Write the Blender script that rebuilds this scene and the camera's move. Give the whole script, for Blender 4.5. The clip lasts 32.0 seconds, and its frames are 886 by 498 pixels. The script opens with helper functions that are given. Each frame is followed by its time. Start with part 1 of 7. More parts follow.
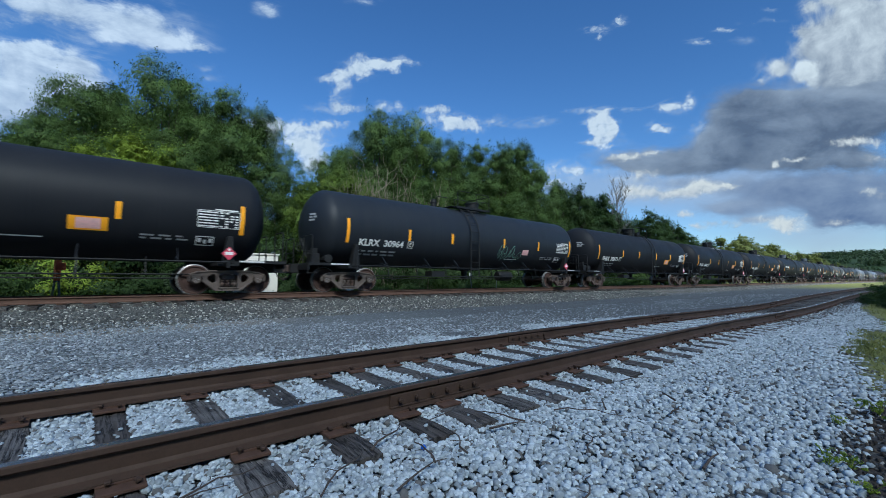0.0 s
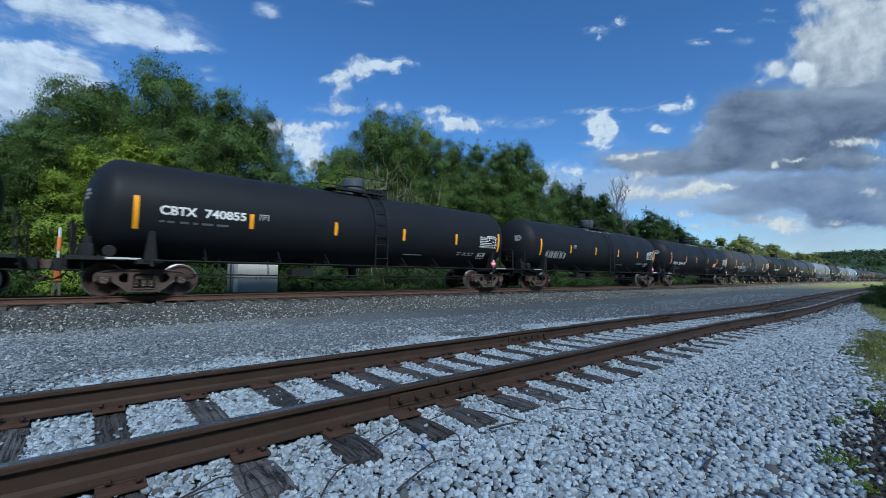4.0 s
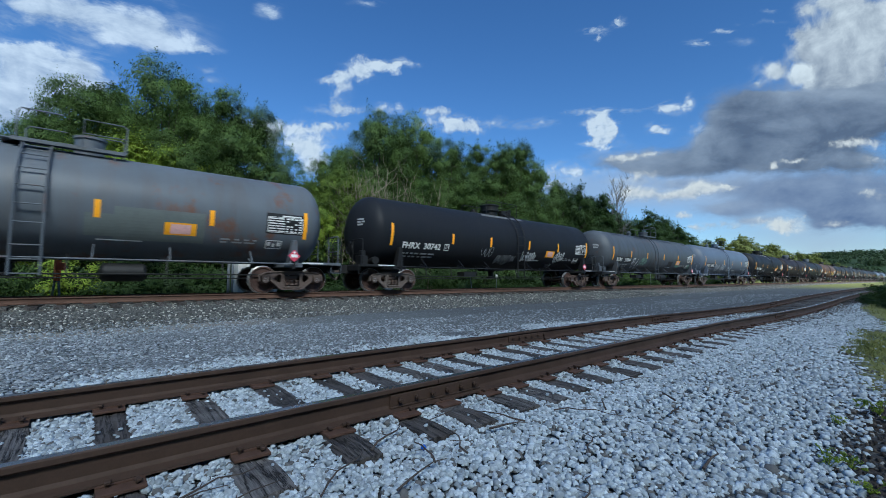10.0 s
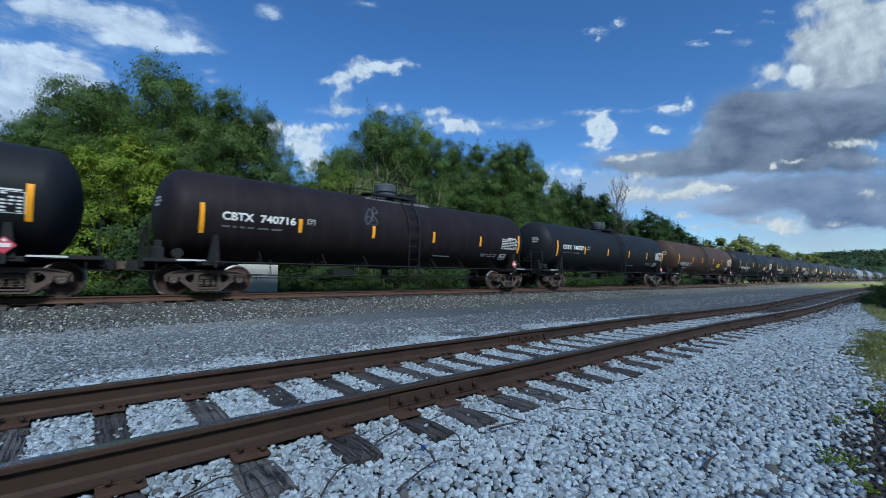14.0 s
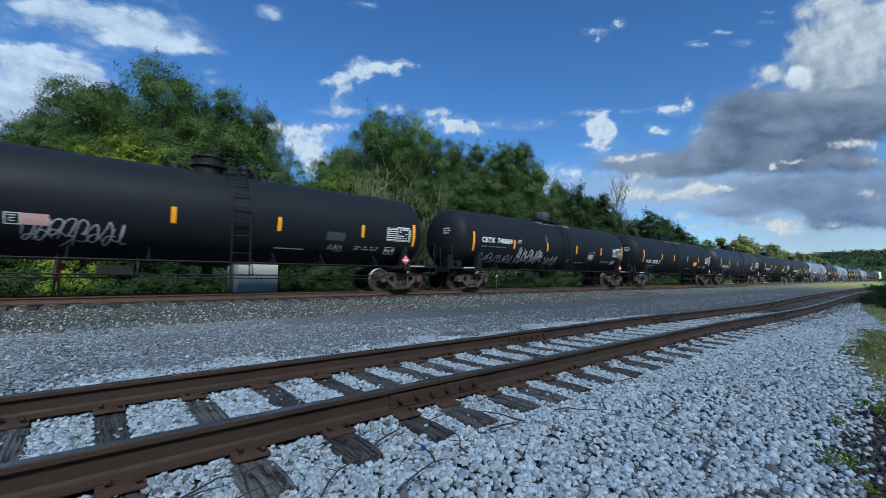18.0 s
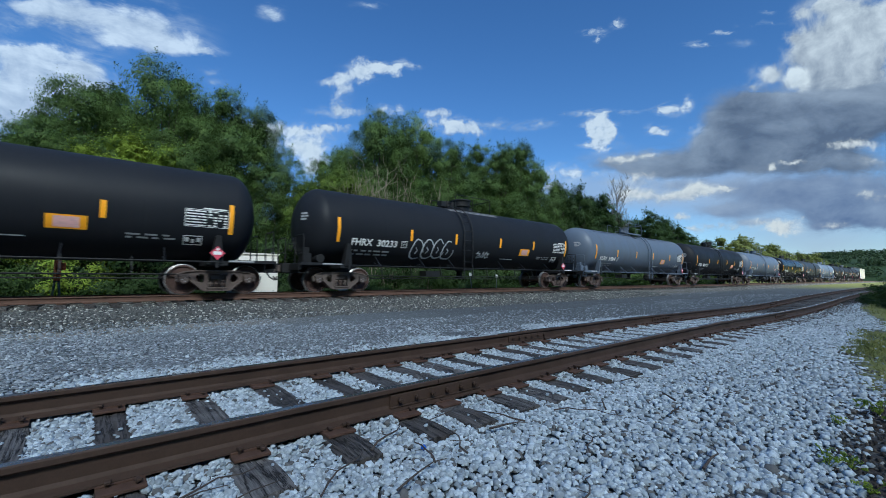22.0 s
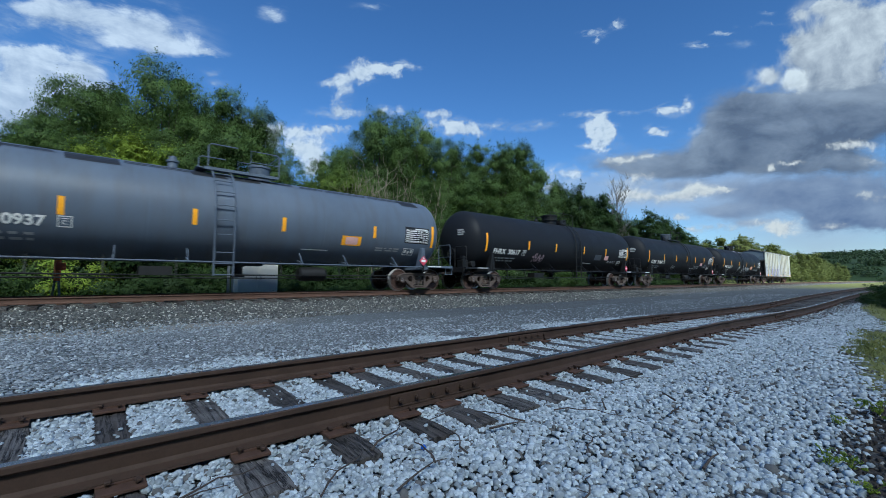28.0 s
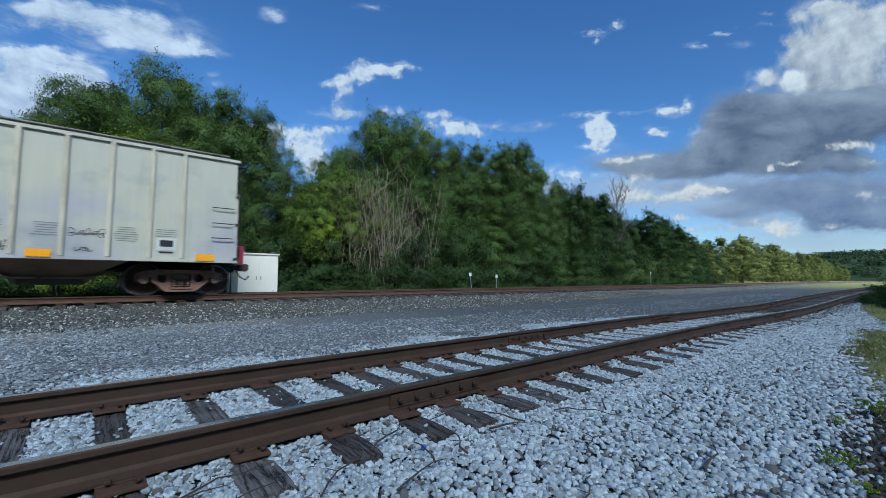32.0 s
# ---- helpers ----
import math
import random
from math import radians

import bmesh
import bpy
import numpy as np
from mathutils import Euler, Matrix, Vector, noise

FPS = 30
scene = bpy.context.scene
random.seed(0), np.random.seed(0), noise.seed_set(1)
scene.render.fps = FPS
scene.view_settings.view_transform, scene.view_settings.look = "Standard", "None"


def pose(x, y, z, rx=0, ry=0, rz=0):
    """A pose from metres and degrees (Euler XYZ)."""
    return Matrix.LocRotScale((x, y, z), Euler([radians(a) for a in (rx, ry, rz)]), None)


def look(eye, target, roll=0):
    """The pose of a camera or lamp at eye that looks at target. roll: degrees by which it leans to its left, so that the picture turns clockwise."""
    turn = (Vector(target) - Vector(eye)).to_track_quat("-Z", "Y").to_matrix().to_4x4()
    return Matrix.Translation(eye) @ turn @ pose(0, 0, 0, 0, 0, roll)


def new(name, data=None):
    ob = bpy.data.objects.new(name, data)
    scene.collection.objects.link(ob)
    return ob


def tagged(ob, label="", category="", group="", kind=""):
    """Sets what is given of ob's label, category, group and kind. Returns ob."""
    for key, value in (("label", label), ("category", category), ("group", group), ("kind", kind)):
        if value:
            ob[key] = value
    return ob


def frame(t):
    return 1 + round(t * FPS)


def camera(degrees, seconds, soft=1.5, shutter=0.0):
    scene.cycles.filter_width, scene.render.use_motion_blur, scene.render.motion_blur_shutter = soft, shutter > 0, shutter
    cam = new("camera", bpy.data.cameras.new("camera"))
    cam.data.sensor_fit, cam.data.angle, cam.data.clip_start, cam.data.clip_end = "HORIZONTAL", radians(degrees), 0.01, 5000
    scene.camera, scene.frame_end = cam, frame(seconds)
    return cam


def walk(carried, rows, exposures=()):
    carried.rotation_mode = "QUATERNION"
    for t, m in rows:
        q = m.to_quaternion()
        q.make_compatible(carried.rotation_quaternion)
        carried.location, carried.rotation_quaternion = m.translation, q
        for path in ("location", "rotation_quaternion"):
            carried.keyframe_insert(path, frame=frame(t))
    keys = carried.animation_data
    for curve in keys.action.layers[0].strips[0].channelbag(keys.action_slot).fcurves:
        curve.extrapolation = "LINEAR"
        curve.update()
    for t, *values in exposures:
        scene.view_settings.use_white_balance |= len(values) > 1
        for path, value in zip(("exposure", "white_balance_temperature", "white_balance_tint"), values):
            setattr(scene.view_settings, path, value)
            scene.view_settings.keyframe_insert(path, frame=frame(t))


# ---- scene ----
from mathutils.geometry import tessellate_polygon

CAM_Z = 0.98
HEAD, TILT = radians(49.74), radians(4.35)
cam = camera(94.63, 32.0, soft=0.6, shutter=0.1)
eye = Vector((0, 0, CAM_Z))
aim = eye + Vector((math.cos(HEAD) * math.cos(TILT), math.sin(HEAD) * math.cos(TILT), math.sin(TILT)))
walk(cam, [(0, look(eye, aim)), (32.0, look(eye, aim))], [(0, 1.15, 5250, 1), (32.0, 1.15, 5250, 1)])

# ---- light ----
SUN_EL, SUN_HEAD = 38.0, 70.0      # height of the veiled sun, and the way its light runs over the ground from +x
world = bpy.data.worlds.new("sky")
scene.world = world
world.use_nodes = True
wn = world.node_tree.nodes
sky = wn.new("ShaderNodeTexSky")
sky.sky_type, sky.sun_disc = "NISHITA", False
sky.sun_elevation, sky.sun_rotation = radians(SUN_EL), radians(90 - (SUN_HEAD + 180))
sky.air_density, sky.dust_density, sky.ozone_density = 1.0, 0.2, 3.0
vivid = wn.new("ShaderNodeHueSaturation")
vivid.inputs["Hue"].default_value = 0.506
vivid.inputs["Saturation"].default_value = 1.15
world.node_tree.links.new(sky.outputs[0], vivid.inputs["Color"])
world.node_tree.links.new(vivid.outputs[0], wn["Background"].inputs[0])
wn["Background"].inputs[1].default_value = 0.054
sun = new("sun", bpy.data.lights.new("sun", "SUN"))
sun.data.energy, sun.data.angle, sun.data.color = 4.2, radians(26), (1.0, 0.925, 0.80)
a = radians(SUN_HEAD)
sun.matrix_world = look((0, 0, 0), (math.cos(a), math.sin(a), -math.tan(radians(SUN_EL))))
CLOUD_GLOW = 0.36


# ---- mesh helpers ----
class Shape:
    """Collects verts and faces of one part."""

    def __init__(self):
        self.v, self.f = [], []

    def add(self, v, f):
        n = len(self.v)
        self.v += [tuple(p) for p in v]
        self.f += [tuple(i + n for i in q) for q in f]
        return self

    def box(self, c, s, m=None):
        x, y, z = s[0] / 2, s[1] / 2, s[2] / 2
        v = [Vector((i * x, j * y, k * z)) for i in (-1, 1) for j in (-1, 1) for k in (-1, 1)]
        if m:
            v = [m @ p for p in v]
        v = [p + Vector(c) for p in v]
        return self.add(v, [(0, 1, 3, 2), (4, 6, 7, 5), (0, 4, 5, 1), (2, 3, 7, 6), (0, 2, 6, 4), (1, 5, 7, 3)])

    def beam(self, p, q, w, h, side=(0, 1, 0)):
        """A bar from p to q; w along side, h across."""
        p, q, s = Vector(p), Vector(q), Vector(side)
        d = (q - p).normalized()
        u = d.cross(s).normalized()
        s = u.cross(d)
        v = [e + s * (i * w / 2) + u * (j * h / 2) for e in (p, q) for i, j in ((-1, -1), (1, -1), (1, 1), (-1, 1))]
        return self.add(v, [(3, 2, 1, 0), (4, 5, 6, 7), (0, 1, 5, 4), (1, 2, 6, 5), (2, 3, 7, 6), (3, 0, 4, 7)])

    def tube(self, pts, r, n=8, r2=None):
        pts = [Vector(p) for p in pts]
        r2 = r if r2 is None else r2
        ref = Vector((0.3, 0.2, 0.93))
        v, k = [], len(pts)
        for i, p in enumerate(pts):
            d = (pts[min(i + 1, k - 1)] - pts[max(i - 1, 0)]).normalized()
            u = d.cross(ref)
            u = (u if u.length > 0.05 else d.cross(Vector((1, 0, 0)))).normalized()
            w = d.cross(u)
            rr = r + (r2 - r) * i / max(k - 1, 1)
            v += [p + (u * math.cos(t) + w * math.sin(t)) * rr for t in (math.tau * j / n for j in range(n))]
        f = [(i * n + j, i * n + (j + 1) % n, (i + 1) * n + (j + 1) % n, (i + 1) * n + j) for i in range(k - 1) for j in range(n)]
        f += [tuple(range(n - 1, -1, -1)), tuple((k - 1) * n + j for j in range(n))]
        return self.add(v, f)

    def lathe(self, prof, axis="z", n=24, at=(0, 0, 0)):
        """prof: (along the axis, radius)."""
        v = []
        for h, r in prof:
            for j in range(n):
                c, s = math.cos(math.tau * j / n) * r, math.sin(math.tau * j / n) * r
                p = {"x": (h, c, s), "y": (s, h, c), "z": (c, s, h)}[axis]
                v.append((p[0] + at[0], p[1] + at[1], p[2] + at[2]))
        k = len(prof)
        f = [(i * n + j, i * n + (j + 1) % n, (i + 1) * n + (j + 1) % n, (i + 1) * n + j) for i in range(k - 1) for j in range(n)]
        f += [tuple(range(n - 1, -1, -1)), tuple((k - 1) * n + j for j in range(n))]
        return self.add(v, f)

    def prism(self, outline, y0, y1):
        """An outline in x, z drawn out from y0 to y1."""
        n = len(outline)
        v = [(x, y0, z) for x, z in outline] + [(x, y1, z) for x, z in outline]
        return self.add(v, [tuple(range(n)), tuple(range(2 * n - 1, n - 1, -1))] + [((i + 1) % n, i, n + i, n + (i + 1) % n) for i in range(n)])

    def done(self, name, bevel=0.0, smooth=False):
        me = bpy.data.meshes.new(name)
        me.from_pydata(self.v, [], self.f)
        bm = bmesh.new()
        bm.from_mesh(me)
        bmesh.ops.recalc_face_normals(bm, faces=bm.faces)
        if bevel:
            es = [e for e in bm.edges if len(e.link_faces) == 2 and e.calc_face_angle() > 0.6]
            bmesh.ops.bevel(bm, geom=es, offset=bevel, segments=1, affect="EDGES", clamp_overlap=True)
        bm.to_mesh(me)
        bm.free()
        if smooth:
            me.shade_smooth()
            me.set_sharp_from_angle(angle=radians(38))
        return me


def part(name, data, mat, parent, label="", at=None):
    """One mesh object under a thing or a part. data: a Shape, a bmesh or a mesh that several share."""
    if isinstance(data, Shape):
        data = data.done(name)
    elif isinstance(data, bmesh.types.BMesh):
        bm, data = data, bpy.data.meshes.new(name)
        bm.to_mesh(data)
        bm.free()
    ob = new(name, data)
    if not data.materials:
        data.materials.append(mat)
    if data.materials[0] != mat:
        ob.material_slots[0].link = "OBJECT"
        ob.material_slots[0].material = mat
    ob.parent = parent
    if at is not None:
        ob.matrix_basis = at if isinstance(at, Matrix) else Matrix.Translation(at)
    return tagged(ob, label)


def thing(name, label, category, at=(0, 0, 0), group="", kind="", data=None, mat=None):
    """A top-level thing: an Empty at its base, or one mesh."""
    if isinstance(data, Shape):
        data = data.done(name)
    ob = new(name, data)
    if data and not data.materials:
        data.materials.append(mat)
    if not data:
        ob.empty_display_size = 0.3
    ob.matrix_basis = at if isinstance(at, Matrix) else Matrix.Translation(at)
    return tagged(ob, label, category, group, kind)


def quads(name, V, F, mat, smooth=False):
    """A mesh from arrays: V (n, 3), F (m, 3 or 4)."""
    me = bpy.data.meshes.new(name)
    k = F.shape[1]
    me.vertices.add(len(V))
    me.vertices.foreach_set("co", V.astype(np.float32).ravel())
    me.loops.add(F.size)
    me.loops.foreach_set("vertex_index", F.astype(np.int32).ravel())
    me.polygons.add(len(F))
    me.polygons.foreach_set("loop_start", np.arange(0, F.size, k, dtype=np.int32))
    me.update(calc_edges=True)
    me.materials.append(mat)
    if smooth:
        me.shade_smooth()
    return me


# ---- materials ----
class Nodes:
    """Short hand for building one node material."""

    def __init__(self, name):
        self.m = bpy.data.materials.new(name)
        self.m.use_nodes = True
        self.t = self.m.node_tree
        self.out = self.t.nodes["Material Output"]
        self.p = self.t.nodes["Principled BSDF"]

    def n(self, kind, **ins):
        nd = self.t.nodes.new("ShaderNode" + kind)
        for k, v in ins.items():
            self.put(nd.inputs[int(k[1:]) if k[0] == "_" and k[1:].isdigit() else k.replace("_", " ")], v)
        return nd

    def put(self, sock, v):
        if isinstance(v, bpy.types.NodeSocket):
            self.t.links.new(v, sock)
        elif isinstance(v, (tuple, list)) and len(v) == 3 and sock.type == "RGBA":
            sock.default_value = (*v, 1)
        else:
            sock.default_value = v

    def coord(self, scale=(1, 1, 1), which="Object"):
        c = self.n("TexCoord").outputs[which] if which != "Position" else self.n("NewGeometry").outputs["Position"]
        return self.n("Mapping", Vector=c, Scale=scale).outputs[0]

    def noise(self, vec, scale, detail=4.0, rough=0.55):
        return self.n("TexNoise", Vector=vec, Scale=scale, Detail=detail, Roughness=rough).outputs[0]

    def span(self, v, a, b, c=0.0, d=1.0, smooth=False):
        r = self.n("MapRange", Value=v, _1=a, _2=b, _3=c, _4=d)
        if smooth:
            r.interpolation_type = "SMOOTHSTEP"
        return r.outputs[0]

    def math(self, op, a, b=0.0, c=0.0):
        m = self.n("Math", _0=a, _1=b, _2=c)
        m.operation = op
        return m.outputs[0]

    def mix(self, fac, a, b, blend="MIX"):
        m = self.n("Mix")
        m.data_type, m.blend_type = "RGBA", blend
        for s, v in ((m.inputs[0], fac), (m.inputs[6], a), (m.inputs[7], b)):
            self.put(s, v)
        return m.outputs[2]

    def set(self, color=None, rough=None, metal=None, bump=None, strength=0.3, dist=0.01, spec=None):
        for k, v in (("Base Color", color), ("Roughness", rough), ("Metallic", metal), ("Specular IOR Level", spec)):
            if v is not None:
                self.put(self.p.inputs[k], v)
        if bump is not None:
            b = self.n("Bump", Strength=strength, Distance=dist, Height=bump)
            self.put(self.p.inputs["Normal"], b.outputs[0])
        return self.m


def plain(name, color, rough=0.6, metal=0.0, vary=0.35, scale=3.0, fine=40.0, bump=0.15, dark=0.5):
    """Paint, steel or plastic with grime at two scales."""
    k = Nodes(name)
    c = k.coord()
    n1, n2 = k.noise(c, scale), k.noise(c, fine, 3)
    lo = tuple(v * dark for v in color)
    col = k.mix(k.math("MULTIPLY", k.span(n1, 0.35, 0.75), vary), color, lo)
    col = k.mix(k.math("MULTIPLY", k.span(n2, 0.4, 0.8), vary * 0.6), col, lo)
    return k.set(col, k.span(n1, 0.3, 0.7, rough - 0.08, min(rough + 0.1, 1)), metal, n2, bump, 0.004)


def tank_paint(name, color, rough, dirt=(0.05, 0.045, 0.04), amount=0.4, rust=0.0, spec=0.13):
    """Enamel on a tank: rain streaks, dust low down in patches, a few rusty runs."""
    k = Nodes(name)
    c = k.coord()
    seed = k.n("ObjectInfo").outputs["Random"]
    off = k.n("CombineXYZ", X=k.math("MULTIPLY", seed, 90.0)).outputs[0]
    v = k.n("VectorMath", _0=c, _1=off).outputs[0]
    streak = k.noise(k.n("Mapping", Vector=v, Scale=(2.2, 0.5, 0.35)).outputs[0], 1.2, 6, 0.62)
    cloud = k.noise(v, 0.8, 4)
    fine = k.noise(v, 14.0, 4)
    col = k.mix(k.math("MULTIPLY", k.span(streak, 0.45, 0.75), amount), color, dirt)
    col = k.mix(k.math("MULTIPLY", k.span(cloud, 0.4, 0.75), amount * 0.8), col, tuple(min(q * 1.35 + 0.006, 1) for q in color))
    if rust:
        m = k.math("MULTIPLY", k.span(k.noise(v, 1.1, 6, 0.65), 0.56, 0.66), k.span(streak, 0.3, 0.6))
        col = k.mix(k.math("MULTIPLY", m, rust), col, (0.16, 0.07, 0.035))
    r = k.span(k.math("ADD", k.math("MULTIPLY", cloud, 0.6), k.math("MULTIPLY", fine, 0.4)), 0.3, 0.7, rough - 0.06, rough + 0.14)
    return k.set(col, r, 0.0, k.math("ADD", fine, k.math("MULTIPLY", cloud, 2.0)), 0.06, 0.01, spec=spec)


def truck_paint(name, rusty, dusty):
    """Cast steel between rust and pale road dust, oily black in patches."""
    k = Nodes(name)
    c = k.coord()
    n1, n2 = k.noise(c, 4.0), k.noise(c, 30.0, 4)
    col = k.mix(k.n("ObjectInfo").outputs["Random"], rusty, dusty)
    col = k.mix(k.span(n1, 0.52, 0.72, 0.0, 0.5), col, (0.035, 0.027, 0.022))
    col = k.mix(k.span(n2, 0.5, 0.75, 0.0, 0.5), col, (0.135, 0.098, 0.078))
    return k.set(col, k.span(n1, 0.3, 0.7, 0.85, 0.65), 0.1, n2, 0.4, 0.004)


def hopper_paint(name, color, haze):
    """Chalky pale enamel with drifts of a second tint, stronger lower down, grey patches, rain streaks and rust specks.
    """
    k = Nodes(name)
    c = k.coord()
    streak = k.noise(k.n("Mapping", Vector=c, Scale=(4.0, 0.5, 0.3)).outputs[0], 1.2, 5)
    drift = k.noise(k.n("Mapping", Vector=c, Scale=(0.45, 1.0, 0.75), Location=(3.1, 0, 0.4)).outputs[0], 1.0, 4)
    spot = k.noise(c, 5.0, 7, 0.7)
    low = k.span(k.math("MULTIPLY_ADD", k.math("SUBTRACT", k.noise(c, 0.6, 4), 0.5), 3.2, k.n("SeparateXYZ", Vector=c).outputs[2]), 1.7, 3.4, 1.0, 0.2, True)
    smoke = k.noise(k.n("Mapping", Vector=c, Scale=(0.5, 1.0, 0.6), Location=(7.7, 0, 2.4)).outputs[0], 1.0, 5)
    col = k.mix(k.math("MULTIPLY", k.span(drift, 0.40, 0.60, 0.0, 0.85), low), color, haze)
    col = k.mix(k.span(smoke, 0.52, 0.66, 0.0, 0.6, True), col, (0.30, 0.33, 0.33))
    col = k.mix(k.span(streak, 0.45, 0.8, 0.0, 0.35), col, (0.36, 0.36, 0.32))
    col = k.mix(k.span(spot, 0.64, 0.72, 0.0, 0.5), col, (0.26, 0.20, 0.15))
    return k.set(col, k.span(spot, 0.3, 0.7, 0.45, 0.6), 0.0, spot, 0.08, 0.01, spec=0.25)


def leaf_paint(name, color, light):
    k = Nodes(name)
    rnd = k.n("NewGeometry").outputs["Random Per Island"]
    big = k.noise(k.coord(which="Position"), 0.35, 2)
    own = k.n("ObjectInfo").outputs["Random"]
    mid = k.noise(k.coord(which="Position"), 1.1, 3)
    col = k.mix(k.math("ADD", k.math("MULTIPLY", rnd, 0.35), k.math("MULTIPLY", k.span(mid, 0.35, 0.7), 0.6)), color, light)
    col = k.mix(k.math("MULTIPLY", k.span(big, 0.4, 0.65), 0.55), col, tuple(q * 0.5 for q in color))
    col = k.mix(k.math("MULTIPLY", own, 0.2), col, (light[0], light[1] * 0.95, light[2] * 0.8))
    k.set(col, 0.6, spec=0.16)
    tr = k.n("BsdfTranslucent", Color=k.mix(0.5, col, light))
    mixs = k.n("MixShader", _0=0.2, _1=k.p.outputs[0], _2=tr.outputs[0])
    k.t.links.new(mixs.outputs[0], k.out.inputs[0])
    return k.m


def wood_paint(name):
    k = Nodes(name)
    c = k.coord()
    seed = k.n("ObjectInfo").outputs["Random"]
    v = k.n("VectorMath", _0=c, _1=k.n("CombineXYZ", X=k.math("MULTIPLY", seed, 50.0), Y=k.math("MULTIPLY", seed, 31.0)).outputs[0]).outputs[0]
    g = k.noise(k.n("Mapping", Vector=v, Scale=(60.0, 3.0, 30.0)).outputs[0], 1.0, 8, 0.7)
    wide = k.noise(k.n("Mapping", Vector=v, Scale=(22.0, 1.4, 12.0)).outputs[0], 1.0, 6, 0.7)
    crack = k.span(k.math("ABSOLUTE", k.math("SUBTRACT", wide, 0.47)), 0.0, 0.022)
    col = k.mix(k.span(g, 0.3, 0.7), (0.035, 0.031, 0.029), (0.25, 0.235, 0.225))
    col = k.mix(k.span(k.noise(v, 2.5, 4), 0.48, 0.72, 0.0, 0.6), col, (0.085, 0.062, 0.046))
    col = k.mix(k.span(k.noise(v, 9.0, 5, 0.7), 0.5, 0.7, 0.0, 0.7), col, (0.028, 0.025, 0.023))
    col = k.mix(crack, (0.010, 0.009, 0.008), col)
    col = k.mix(k.math("MULTIPLY", seed, 0.75), col, (0.040, 0.034, 0.031))
    return k.set(col, 0.85, 0.0, k.math("ADD", k.math("MULTIPLY", g, 0.7), crack), 0.9, 0.012, spec=0.25)


def stone_paint(name, lo, hi, rare, odds):
    k = Nodes(name)
    rnd = k.n("NewGeometry").outputs["Random Per Island"]
    fine = k.noise(k.coord(), 60.0, 4)
    col = k.mix(rnd, lo, hi)
    col = k.mix(k.math("GREATER_THAN", k.math("FRACT", k.math("MULTIPLY", rnd, 37.3)), 1 - odds), col, rare)
    col = k.mix(k.span(fine, 0.35, 0.8, 0, 0.5), col, tuple(q * 0.45 for q in lo))
    return k.set(col, 0.8, 0.0, fine, 0.6, 0.008, spec=0.3)


